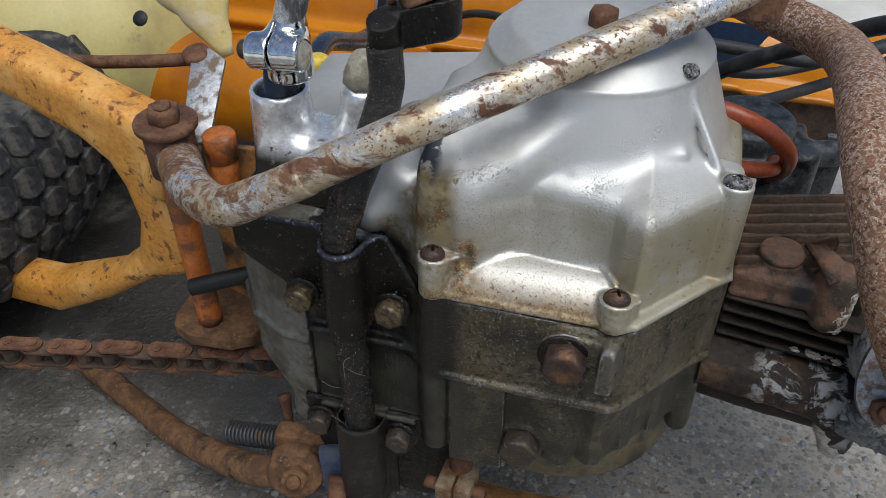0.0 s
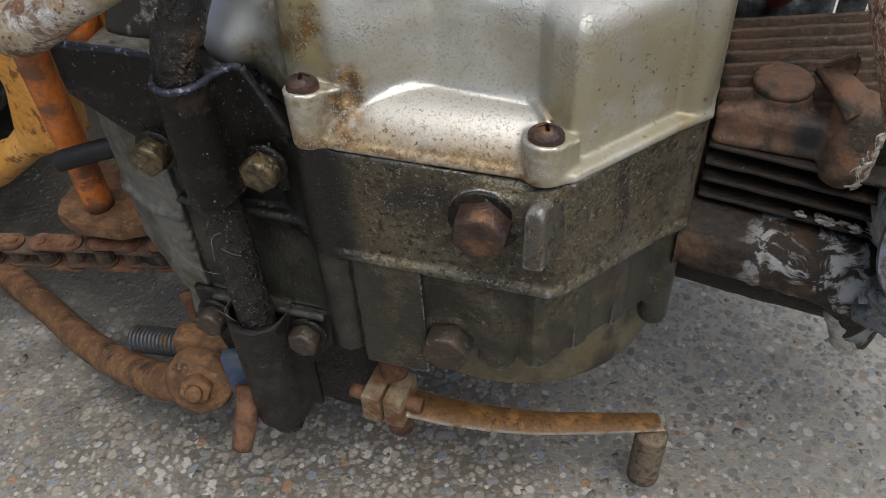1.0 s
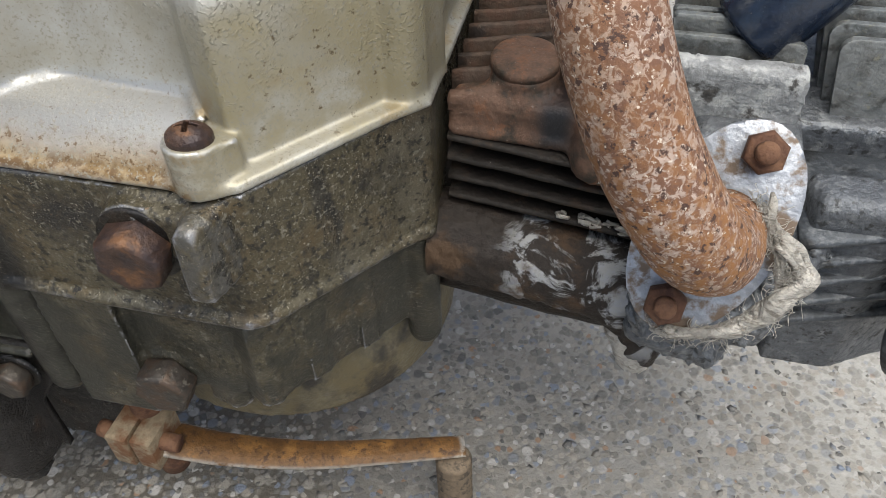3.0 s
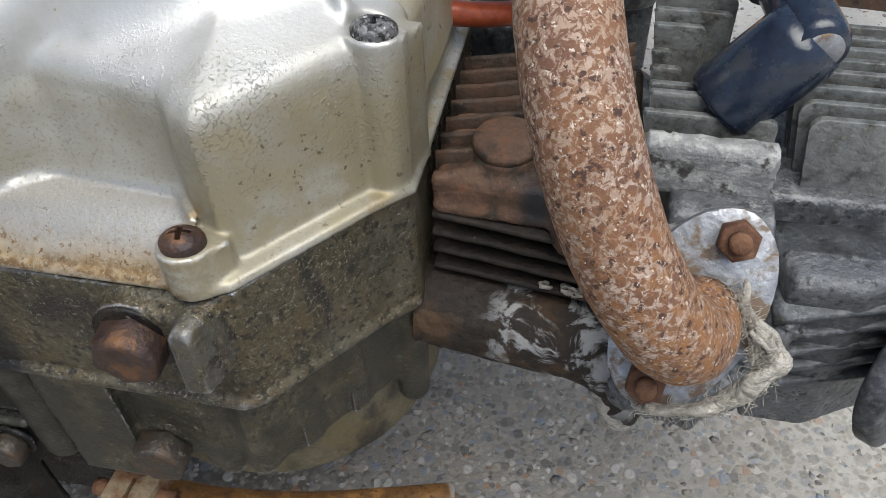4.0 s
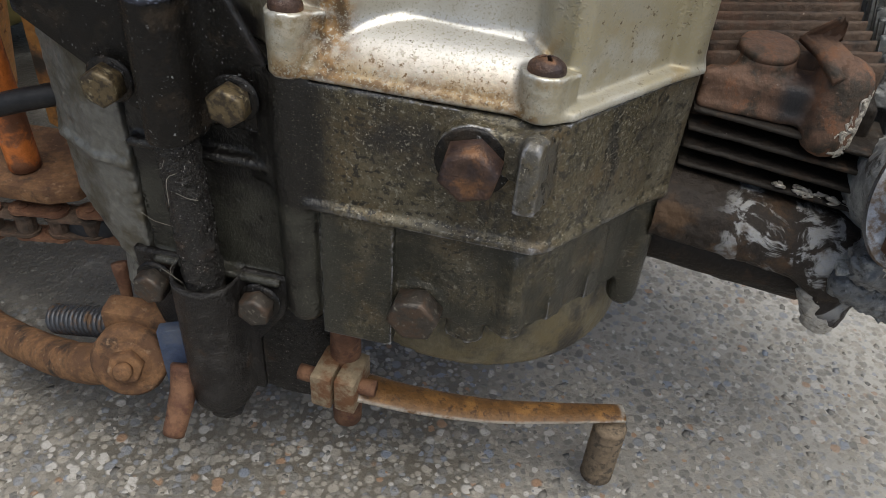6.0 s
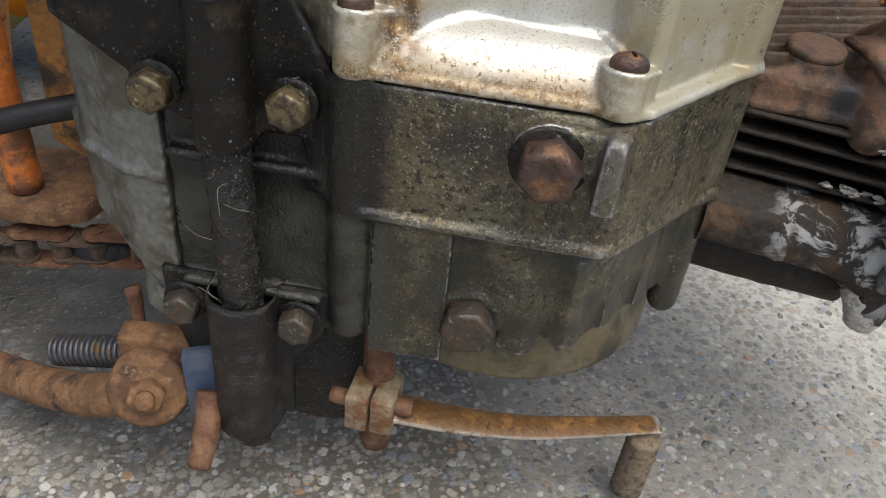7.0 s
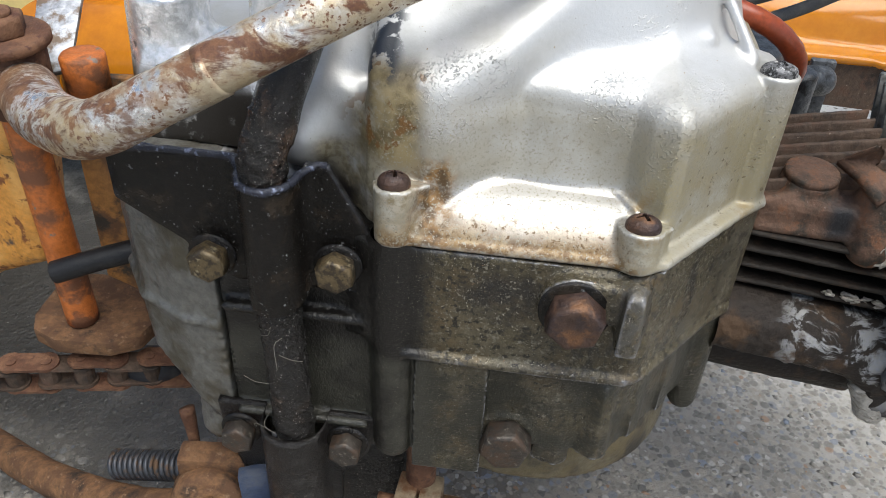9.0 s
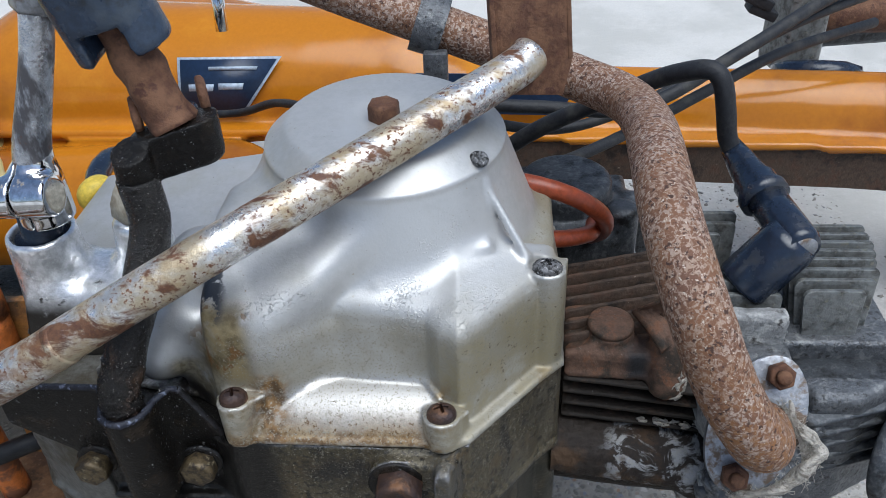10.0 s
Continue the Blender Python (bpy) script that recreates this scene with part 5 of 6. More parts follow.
block(bm, (0.010, 0.006, 0.016), Matrix.Translation(L(0.092, 0.351, 0.245)), 0.0012)
part("pipe_clamp", bm, M_CORR, bike, "corroded clamp round the exhaust")

# ---------------------------------------------------------------- cylinder and head
def fin_plate(u0, u1, front, back, z, thick, material, parent, bend=0.0, name="fin"):
    bm = bmesh.new()
    n = 14
    rows = []
    for i in range(n + 1):
        s = i / n
        u = u0 + (u1 - u0) * s
        f = front(s) + 0.0003 * noise.noise(Vector((u * 300, z * 500, 1)))
        zz = z + bend * s + 0.00012 * noise.noise(Vector((u * 120, z * 400, 3)))
        rows.append([bm.verts.new((u, f + 0.0008, zz - thick / 2)), bm.verts.new((u, f, zz - thick * 0.2)), bm.verts.new((u, f, zz + thick * 0.2)), bm.verts.new((u, f + 0.0008, zz + thick / 2)),
                     bm.verts.new((u, f + back if back < 0.1 else back, zz + thick / 2)), bm.verts.new((u, f + back if back < 0.1 else back, zz - thick / 2))])
    for a, b in zip(rows, rows[1:]):
        for j in range(6):
            bm.faces.new((a[j], b[j], b[(j + 1) % 6], a[(j + 1) % 6]))
    bm.faces.new(rows[0])
    bm.faces.new(rows[-1][::-1])
    return part(name, bm, material, parent)


def barrel(X, Y, Z):
    a, b = (0.040, 0.290, 0.148), (0.095, 0.290, 0.148)
    joint = prism(X, Y, Z, [(0.089, 0.264), (0.098, 0.264), (0.098, 0.322), (0.089, 0.322)], 0.124, 0.179, 0.001)
    return smin(smax(rod(X, Y, Z, a, b, 0.0235), X - 0.097, 0.001), joint, 0.002)


# The core is near-black, which puts shade between the fins.
cyl = cast("cylinder", barrel, (0.044, 0.252, 0.120), (0.130, 0.330, 0.200), 0.0018, M_SOOTSHADE, bike, "rusty finned iron cylinder")
for i in range(8):
    # upright plates one behind another, their top edges rising towards the head
    v, u0, u1 = 0.2602 + 0.0067 * i, 0.0830 if i == 0 else 0.0485, 0.0962 - 0.0003 * i
    bm = bmesh.new()
    rows = []
    for j in range(15):
        u = u0 + (u1 - u0) * j / 14
        y = v + 0.20 * (u - 0.0485) + 0.0003 * noise.noise(Vector((u * 160, i * 7.3, 1)))
        z = 0.1858 + 0.070 * (u - 0.0485) + 0.0003 * noise.noise(Vector((u * 220, i * 5.1, 4)))
        w = 0.00085 + 0.0002 * noise.noise(Vector((u * 300, i * 3.7, 8)))
        rows.append([bm.verts.new(q) for q in ((u, y - w - 0.0003, 0.163), (u, y - w, z - 0.0006), (u, y - w * 0.5, z), (u, y + w * 0.5, z), (u, y + w, z - 0.0006), (u, y + w + 0.0003, 0.163))])
    for a, b in zip(rows, rows[1:]):
        for j in range(6):
            bm.faces.new((a[j], b[j], b[(j + 1) % 6], a[(j + 1) % 6]))
    bm.faces.new(rows[0])
    bm.faces.new(rows[-1][::-1])
    part("fin", bm, M_IRON, cyl)
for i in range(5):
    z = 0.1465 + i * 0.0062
    fin_plate(0.0485, 0.103, lambda s: 0.2590 - 0.004 * s, 0.275, z, 0.0018, M_SOOTSHADE, cyl, -0.004)


bm = bmesh.new()
rnd = random.Random(5)
for i in range(22):
    u = rnd.uniform(0.078, 0.097)
    q = Vector((u, 0.2578 - 0.07 * (u - 0.078) + rnd.uniform(-0.001, 0.001), 0.1548 - 0.004 * (u - 0.0485) / 0.0545 - rnd.uniform(0.0, 0.0016)))
    sweep(bm, [q + Vector((rnd.uniform(-0.0018, 0.0018), rnd.uniform(-0.0006, 0.0006), rnd.uniform(-0.0007, 0.0007))) for j in range(4)], rnd.uniform(0.0002, 0.0006), 5, 0.0008)
tagged(part("crust", bm, M_LAG, cyl), "flaky white crust on a fin's edge", kind="stuff")


def arm(X, Y, Z):
    d = prism(X, Y, Z, [(0.0488, 0.2605), (0.0780, 0.2600), (0.084, 0.266), (0.084, 0.29), (0.0488, 0.29)], 0.1735, 0.1825, 0.0014)
    d = smin(d, rod(X, Y, Z, (0.0505, 0.2612, 0.1732), (0.0800, 0.2608, 0.1722), 0.0018), 0.0015)
    d = smin(d, rod(X, Y, Z, (0.0500, 0.2616, 0.1820), (0.0580, 0.2640, 0.1828), 0.0016), 0.002)
    d = smin(d, drum(X, Y, Z, (0.0652, 0.2710), 0.0084, 0.172, 0.1872, 0.0008), 0.003)
    d = smin(d, rod(X, Y, Z, (0.0862, 0.2655, 0.1830), (0.0850, 0.2602, 0.1705), 0.0080, 0.0070), 0.002)
    return d + bumps(X, Y, Z, 0.0003, 0.004)


arm_ob = cast("cylinder_lug", arm, (0.044, 0.246, 0.155), (0.102, 0.294, 0.196), 0.0008, M_SPECK, bike, "rust-brown lug across the fins")
bm = bmesh.new()
lathe(bm, [(0.0084, 0), (0.0083, 0.0014), (0.0080, 0.0020), (0.0072, 0.0023), (0, 0.0024)], (0.0652, 0.2712, 0.1868), (0, -0.05, 1), 30)
part("lug_bolt", bm, M_SPECK, arm_ob, "rust-flaked flat round bolt head")
bm = bmesh.new()
rows = [((0.0792, 0.2690, 0.2000), (0.0824, 0.2685, 0.1988)), ((0.0750, 0.2730, 0.1945), (0.0826, 0.2695, 0.1955)),
        ((0.0730, 0.2755, 0.1908), (0.0818, 0.2704, 0.1936)), ((0.0770, 0.2655, 0.1908), (0.0860, 0.2668, 0.1918)), ((0.0813, 0.2572, 0.1878), (0.0910, 0.2632, 0.1868))]
sheet = []
for p, q in rows:
    p, q = Vector(p), Vector(q)
    line = []
    for j in range(7):
        v = p.lerp(q, j / 6)
        line.append(v + Vector((0, 0, 0.0010 * math.sin(math.pi * j / 6) + 0.0004 * math.sin(3.1 * j + 40 * v.y))))
    sheet.append(line)
under = Vector((0.0002, 0.0004, -0.0016))
top = [[bm.verts.new(v) for v in line] for line in sheet]
low = [[bm.verts.new(v + under) for v in line] for line in sheet]
for i in range(len(sheet) - 1):
    for j in range(6):
        bm.faces.new((top[i][j], top[i + 1][j], top[i + 1][j + 1], top[i][j + 1]))
        bm.faces.new((low[i][j], low[i][j + 1], low[i + 1][j + 1], low[i + 1][j]))
    bm.faces.new((top[i][0], low[i][0], low[i + 1][0], top[i + 1][0]))
    bm.faces.new((top[i][6], top[i + 1][6], low[i + 1][6], low[i][6]))
for j in range(6):
    bm.faces.new((top[0][j], top[0][j + 1], low[0][j + 1], low[0][j]))
    bm.faces.new((top[-1][j], low[-1][j], low[-1][j + 1], top[-1][j + 1]))
part("clip", bm, M_SPECK, arm_ob, "bent rusty sheet clip")
bm = bmesh.new()
rnd = random.Random(77)
for i in range(30):
    t = rnd.random()
    base = Vector((0.0862, 0.2655, 0.1830)).lerp(Vector((0.0850, 0.2602, 0.1690)), t)
    r = 0.0080 - 0.0010 * t
    a0 = rnd.uniform(-1.25, -0.15)
    pts = []
    for j in range(5):
        a1 = a0 + rnd.uniform(-0.3, 0.3)
        pts.append(base + Vector((r * math.cos(a1), r * math.sin(a1), rnd.uniform(-0.0035, 0.0035))))
    sweep(bm, pts, rnd.uniform(0.0002, 0.0006), 5, 0.0008)
tagged(part("crust", bm, M_LAG, arm_ob), "flaky white crust on the lug", kind="stuff")


def tunnel(X, Y, Z):
    d = rod(X, Y, Z, (0.040, 0.2600, 0.1385), (0.108, 0.2570, 0.1310), 0.0125, 0.0130)
    d = smin(d, rod(X, Y, Z, (0.095, 0.2540, 0.133), (0.103, 0.2490, 0.1160), 0.0080, 0.0060), 0.006)
    slot = rod(X, Y, Z, (0.048, 0.2500, 0.1225), (0.088, 0.2470, 0.1170), 0.0088)
    d = smax(d, -slot, 0.003)
    return d + bumps(X, Y, Z, 0.0007, 0.009)


# Dark rod added as the shade under the tunnel's lip.
bm = bmesh.new()
sweep(bm, [(0.043, 0.270, 0.1205), (0.070, 0.268, 0.1180), (0.098, 0.266, 0.1165)], 0.0105, 20, 0.004, 0.05)
tunnel_ob = cast("pushrod_tunnel", tunnel, (0.044, 0.235, 0.098), (0.122, 0.292, 0.160), 0.0010, M_BARREL, bike, "brown barrel side with pale oxide blotches")


part("recess_shade", bm, M_SOOTSHADE, tunnel_ob, "dark rod painting the shade in the recess under the barrel's side")


def lump(X, Y, Z):
    d = rod(X, Y, Z, (0.0990, 0.2500, 0.1205), (0.1020, 0.2480, 0.1130), 0.0058, 0.0052)
    return d + bumps(X, Y, Z, 0.0011, 0.005)


cast("clay_lump", lump, (0.088, 0.238, 0.102), (0.112, 0.262, 0.132), 0.0008, M_LAG, tunnel_ob, "crusted pale lump at the tunnel's end")


def crust(X, Y, Z):
    d = rod(X, Y, Z, (0.1040, 0.2350, 0.1480), (0.1240, 0.2420, 0.1400), 0.0075, 0.0060)
    d = smin(d, rod(X, Y, Z, (0.1240, 0.2420, 0.1440), (0.1340, 0.2480, 0.1620), 0.0060, 0.0045), 0.004)
    d = smin(d, rod(X, Y, Z, (0.1020, 0.2420, 0.1330), (0.1180, 0.2440, 0.1260), 0.0050), 0.004)
    return d + bumps(X, Y, Z, 0.0014, 0.0075) + bumps(Z, X, Y, 0.0005, 0.0025)


def head(X, Y, Z):
    d = prism(X, Y, Z, [(0.106, 0.266), (0.130, 0.266), (0.1335, 0.2490), (0.150, 0.2490), (0.176, 0.2640), (0.178, 0.335), (0.106, 0.335)], 0.118, 0.1745, 0.0015)
    gap = np.maximum(np.maximum(0.1315 - X, 0.2600 - Y), np.maximum(Y - 0.2765, 0.158 - Z))
    d = smax(d, -gap, 0.0015)
    return d + bumps(X, Y, Z, 0.0002, 0.006)


head_ob = cast("cylinder_head", head, (0.092, 0.212, 0.112), (0.170, 0.340, 0.206), 0.0012, M_CORR, bike, "corroded grey alloy cylinder head")


def port(X, Y, Z):
    d = rod(X, Y, Z, fc - fn * 0.050, fc - fn * 0.014, 0.0175, 0.0155)
    d = smax(d, (X - fc.x) * fn.x + (Y - fc.y) * fn.y + (Z - fc.z) * fn.z + 0.0072, 0.001)
    d = smin(d, prism(X, Y, Z, [(0.098, 0.2755), (0.130, 0.2755), (0.130, 0.282), (0.098, 0.282)], 0.172, 0.1880, 0.001), 0.006)
    return d + bumps(X, Y, Z, 0.0006, 0.006)


cast("exhaust_port", port, (0.086, 0.218, 0.130), (0.140, 0.300, 0.200), 0.0011, M_PORT, head_ob, "pale crusted exhaust port")
cast("flange_crust", crust, (0.090, 0.222, 0.112), (0.146, 0.262, 0.174), 0.0009, M_CORR, head_ob, "flaking layers of corrosion under the flange")


def upright_fin(u0, u1, z0, z1, v, material, thick=0.0021, left=0.004, right=0.002):
    """A fin that stands across the view: rounded top corners, slanting foot."""
    out = [(u0 + 0.004, z0), (u1, z0)]
    for r, cx, a0 in ((right, u1 - right, 0.0), (left, u0 + left, 90.0)):
        for j in range(5):
            a = radians(a0 + 22.5 * j)
            out.append((cx + r * math.cos(a), z1 - r + r * math.sin(a)))
    bm = bmesh.new()
    slab(bm, out, thick, (0, v + thick, 0), (1, 0, 0), (0, 0.05, 1), 0.0005)
    return part("fin", bm, material, head_ob)


for v, u0, u1, z1 in ((0.2765, 0.097, 0.1295, 0.1895), (0.2805, 0.098, 0.1267, 0.1925), (0.2870, 0.098, 0.1166, 0.1905), (0.2925, 0.098, 0.1065, 0.1915),
                      (0.2970, 0.098, 0.1035, 0.1935), (0.3045, 0.098, 0.1116, 0.1965), (0.3105, 0.098, 0.1185, 0.1975), (0.3165, 0.098, 0.1200, 0.1985)):
    upright_fin(u0, u1, 0.168, z1, v, M_FIN, left=0.001)
for i, (u0, u1) in enumerate(((0.1352, 0.157), (0.1332, 0.162), (0.1325, 0.165), (0.1325, 0.1655), (0.1370, 0.167), (0.1390, 0.168), (0.1400, 0.168), (0.1405, 0.168))):
    upright_fin(u0, u1, 0.163 if i == 0 else 0.168, 0.1945 + 0.0008 * min(i, 3), 0.2725 + 0.0053 * i, M_FIN, left=0.0035 if i != 3 else 0.008)
for i in range(5):
    fin_plate(0.098, 0.150, lambda s, i=i: 0.2400 + 0.002 * i + 0.010 * s, 0.30, 0.1375 - i * 0.0044, 0.0026, M_FIN, head_ob, -0.001)
for i in range(5):
    fin_plate(0.131, 0.176, lambda s: 0.2430 + 0.014 * s, 0.30, 0.1655 - i * 0.0066, 0.0022, M_STEEL, head_ob, 0.0)
bm = bmesh.new()
lathe(bm, [(0.0165, 0), (0.0180, 0.001), (0.0180, 0.005), (0.0150, 0.0065), (0.012, 0.0065), (0.012, 0.009), (0, 0.0095)], (0.163, 0.2480, 0.1480), (0.75, -0.62, 0.2), 36)
part("valve_cap", bm, M_STEEL, head_ob, "dull round valve cap")
bm = bmesh.new()
lathe(bm, [(0.0058, -0.012), (0.0058, 0.003), (0.005, 0.004), (0, 0.004)], (0.1455, 0.3080, 0.1860), (0, 0, 1), 22)
part("head_nut", bm, M_CORR, head_ob)

# ---------------------------------------------------------------- spark cap, leads and hoses
bm = bmesh.new()
low, tip, far = Vector((0.1160, 0.2945, 0.1865)), Vector((0.1335, 0.2990, 0.2065)), Vector((0.1275, 0.3240, 0.2085))
sweep(bm, [low, low.lerp(tip, 0.06), low.lerp(tip, 0.5), low.lerp(tip, 0.85), low.lerp(tip, 1.0)], lambda s: 0.0100 if s < 0.1 else 0.0107 - 0.003 * max(0, s - 0.7), 30, 0.003, smooth_path=False)
front = Vector((0.1345, 0.2915, 0.2064))
sweep(bm, [front, front.lerp(far, 0.08), front.lerp(far, 0.5), far], lambda s: 0.0064 if s < 0.1 else 0.0076, 30, 0.003, smooth_path=False)
cap_ob = part("spark_cap", bm, M_CAP, bike, "blue-black rubber spark plug cap")
bm = bmesh.new()
lathe(bm, [(0.0098, 0), (0.0098, 0.004), (0.0085, 0.006), (0.0085, 0.010), (0.0072, 0.012), (0.0058, 0.022), (0.0045, 0.030)], Vector((0.1282, 0.3215, 0.2080)), (-0.30, 0.90, 0.27), 26)
part("boot", bm, M_CAP, cap_ob)
bm = bmesh.new()
lathe(bm, [(0.0052, -0.001), (0.0052, 0.0006), (0.0046, 0.0010), (0, 0.0010)], front + Vector((0.0, 0.0004, 0)), front - far, 24)
part("plug_end", bm, M_ZINC, cap_ob)


def cable(points, r, material, label, parent=None, name="cable", n=14):
    bm = bmesh.new()
    sweep(bm, W(*points), r, n, 0.006)
    return part(name, bm, material, parent or bike, label)


bm = bmesh.new()
sweep(bm, [(0.1195, 0.3460, 0.2155), (0.1165, 0.3470, 0.2215), (0.1143, 0.3470, 0.2323), (0.1118, 0.3480, 0.2435), (0.1090, 0.3500, 0.2482), (0.1045, 0.3525, 0.2487), (0.0961, 0.360, 0.2436), (0.0871, 0.370, 0.2352), (0.0636, 0.385, 0.2159), (0.0439, 0.390, 0.2032), (0.0296, 0.395, 0.1905), (0.01, 0.40, 0.17)], 0.0040, 16, 0.003)
part("ignition_lead", bm, M_RUBBER, bike, "thick black ignition lead")
cable([(0.100, 0.40, 0.205), (0.150, 0.395, 0.198), (0.200, 0.385, 0.196), (0.260, 0.40, 0.212), (0.330, 0.43, 0.224), (0.40, 0.46, 0.22)], 0.0034, M_RUBBER, "black control cable")
cable([(0.110, 0.40, 0.195), (0.170, 0.405, 0.178), (0.235, 0.405, 0.196), (0.300, 0.42, 0.214), (0.40, 0.46, 0.215)], 0.0028, M_RUBBER, "black control cable")
cable([(0.100, 0.345, 0.190), (0.150, 0.365, 0.182), (0.20, 0.39, 0.18), (0.24, 0.40, 0.19), (0.30, 0.425, 0.196), (0.38, 0.46, 0.19)], 0.0030, M_RUBBER, "black control cable")
cable([(0.096, 0.300, 0.222), (0.112, 0.290, 0.224), (0.130, 0.285, 0.218), (0.144, 0.288, 0.205), (0.150, 0.300, 0.188), (0.150, 0.32, 0.17)], 0.0036, M_HOSE, "red-brown rubber fuel hose", name="fuel_hose")
cable([(0.100, 0.290, 0.203), (0.122, 0.284, 0.200), (0.140, 0.290, 0.195), (0.150, 0.31, 0.185)], 0.0034, M_HOSE, "red-brown rubber fuel hose", name="fuel_hose")

# carburettor
def carb(X, Y, Z):
    d = prism(X, Y, Z, [(0.034, 0.342), (0.052, 0.336), (0.074, 0.340), (0.084, 0.352), (0.084, 0.39), (0.034, 0.39)], 0.105, 0.180, 0.003)
    d = smin(d, drum(X, Y, Z, (0.054, 0.366), 0.021, 0.12, 0.192, 0.002), 0.002)
    d = smin(d, drum(X, Y, Z, (0.078, 0.348), 0.007, 0.11, 0.188, 0.001), 0.002)
    d = smin(d, rod(X, Y, Z, (0.066, 0.36, 0.175), (0.096, 0.375, 0.172), 0.0065), 0.004)
    return smin(d, rod(X, Y, Z, (0.095, 0.345, 0.150), (0.125, 0.330, 0.140), 0.010), 0.004)


carb_ob = cast("carburettor", carb, (0.030, 0.325, 0.100), (0.140, 0.41, 0.198), 0.0018, M_STEEL, bike, "grimy dark grey carburettor")
bm = bmesh.new()
block(bm, (0.010, 0.004, 0.040), Matrix.Translation((0.096, 0.378, 0.160)), 0.001)
part("bracket", bm, M_CORR, carb_ob)

# ---------------------------------------------------------------- gear lever
bm = bmesh.new()
sweep(bm, [(-0.0475, 0.2290, 0.10), (-0.0475, 0.2290, 0.06), (-0.0475, 0.2290, 0.034)], 0.0055, 20, 0.004, 0.06)
gear_shaft = part("gear_shaft", bm, M_RUST, bike, "rusty gear shaft")
bm = bmesh.new()
for s in (-1, 1):
    block(bm, (0.0076, 0.016, 0.0150), Matrix.Translation((-0.0475 + s * 0.0043, 0.2225, 0.0625)) @ Matrix.Rotation(-0.08, 4, "Z"), 0.0010)
part("lever_clamp", bm, M_CLAMP, gear_shaft, "rust-stained worn split clamp")
bm = bmesh.new()
sweep(bm, [(-0.0620, 0.2210, 0.0640), (-0.0540, 0.2205, 0.0640), (-0.034, 0.2205, 0.0640)], 0.0030, 14, 0.003)
part("clamp_bolt", bm, M_RUST, gear_shaft)
bm = bmesh.new()
path = [(-0.042, 0.2240, 0.0590), (-0.020, 0.2260, 0.0560), (0.005, 0.2320, 0.0515), (0.030, 0.2400, 0.0490), (0.054, 0.2480, 0.0475)]
sweep(bm, path, lambda s: 0.0066 - 0.0026 * s, 24, 0.002, 0.02, flat=0.40, side=(0, 0, 1))
part("gear_arm", bm, M_LEVER, gear_shaft, "flat rusty gear lever with a bright worn edge")
bm = bmesh.new()
prof = []
for i in range(18):
    prof += [(0.0064 if i % 2 else 0.0052, i * 0.0019)]
lathe(bm, prof + [(0, 0.0325)], (0.0505, 0.2460, 0.0425), (0.0, 0.02, -1), 22)
part("lever_rubber", bm, M_DUSTY, gear_shaft, "dusty ribbed rubber on the lever's tip")

# ---------------------------------------------------------------- side stand
eye = L(-0.063, 0.232, 0.064)
bm = bmesh.new()
lathe(bm, [(0.0125, -0.014), (0.0135, -0.012), (0.0135, -0.001), (0.0120, 0.001), (0.010, 0.001)], eye, L(0.02, -0.92, 0.38), 32)
stand = part("side_stand", bm, M_OCHRE, bike, "ochre-rusty folded side stand lying over the ground")
bm = bmesh.new()
hexhead(bm, 0.0110, 0.0045, eye, L(0.02, -0.92, 0.38), 0.0085, 0.0012, 0.2, 0.003)
part("stand_bolt", bm, M_OCHRE, stand, "orange-rusty hex bolt")
bm = bmesh.new()
sweep(bm, W((-0.066, 0.238, 0.058), (-0.085, 0.246, 0.047), (-0.110, 0.264, 0.033), (-0.140, 0.287, 0.021), (-0.175, 0.318, 0.012), (-0.215, 0.350, 0.010)), lambda s: 0.0078 - 0.001 * s, 22, 0.003, 0.05)
part("stand_leg", bm, M_OCHRE, stand)
bm = bmesh.new()
pts = []
a0, a1 = L(-0.066, 0.254, 0.060), L(-0.104, 0.270, 0.046)
d = (a1 - a0)
x = d.cross(Vector((0, 0, 1))).normalized()
y = d.normalized().cross(x)
for i in range(260):
    a = i * 0.42
    pts.append(a0 + d * (i / 259) + x * (0.0052 * math.cos(a)) + y * (0.0052 * math.sin(a)))
sweep(bm, pts, 0.0011, 6, 0.002, smooth_path=False)
part("return_spring", bm, M_OILSTEEL, stand, "dark coiled return spring")
bm = bmesh.new()
block(bm, (0.026, 0.010, 0.012), Matrix.Translation(L(-0.060, 0.246, 0.072)) @ Matrix.Rotation(0.1, 4, "Z"), 0.002)
part("stand_lug", bm, M_OCHRE, stand)
bm = bmesh.new()
slab(bm, [(-0.006, -0.018), (0.006, -0.020), (0.009, 0.004), (0.003, 0.012), (-0.007, 0.010)], 0.005, L(-0.044, 0.236, 0.070), L(1, 0, 0), L(0, 0.05, 1), 0.001)
part("stand_bracket", bm, M_BLUE, stand, "worn dark-blue stand bracket")
bm = bmesh.new()
sweep(bm, W((-0.0420, 0.2290, 0.0670), (-0.0430, 0.2230, 0.0590), (-0.0448, 0.2175, 0.0520), (-0.0461, 0.2140, 0.0470)), lambda s: 0.0052 - 0.0014 * s, 14, 0.002, 0.08)
part("stop_peg", bm, M_RUST, stand)

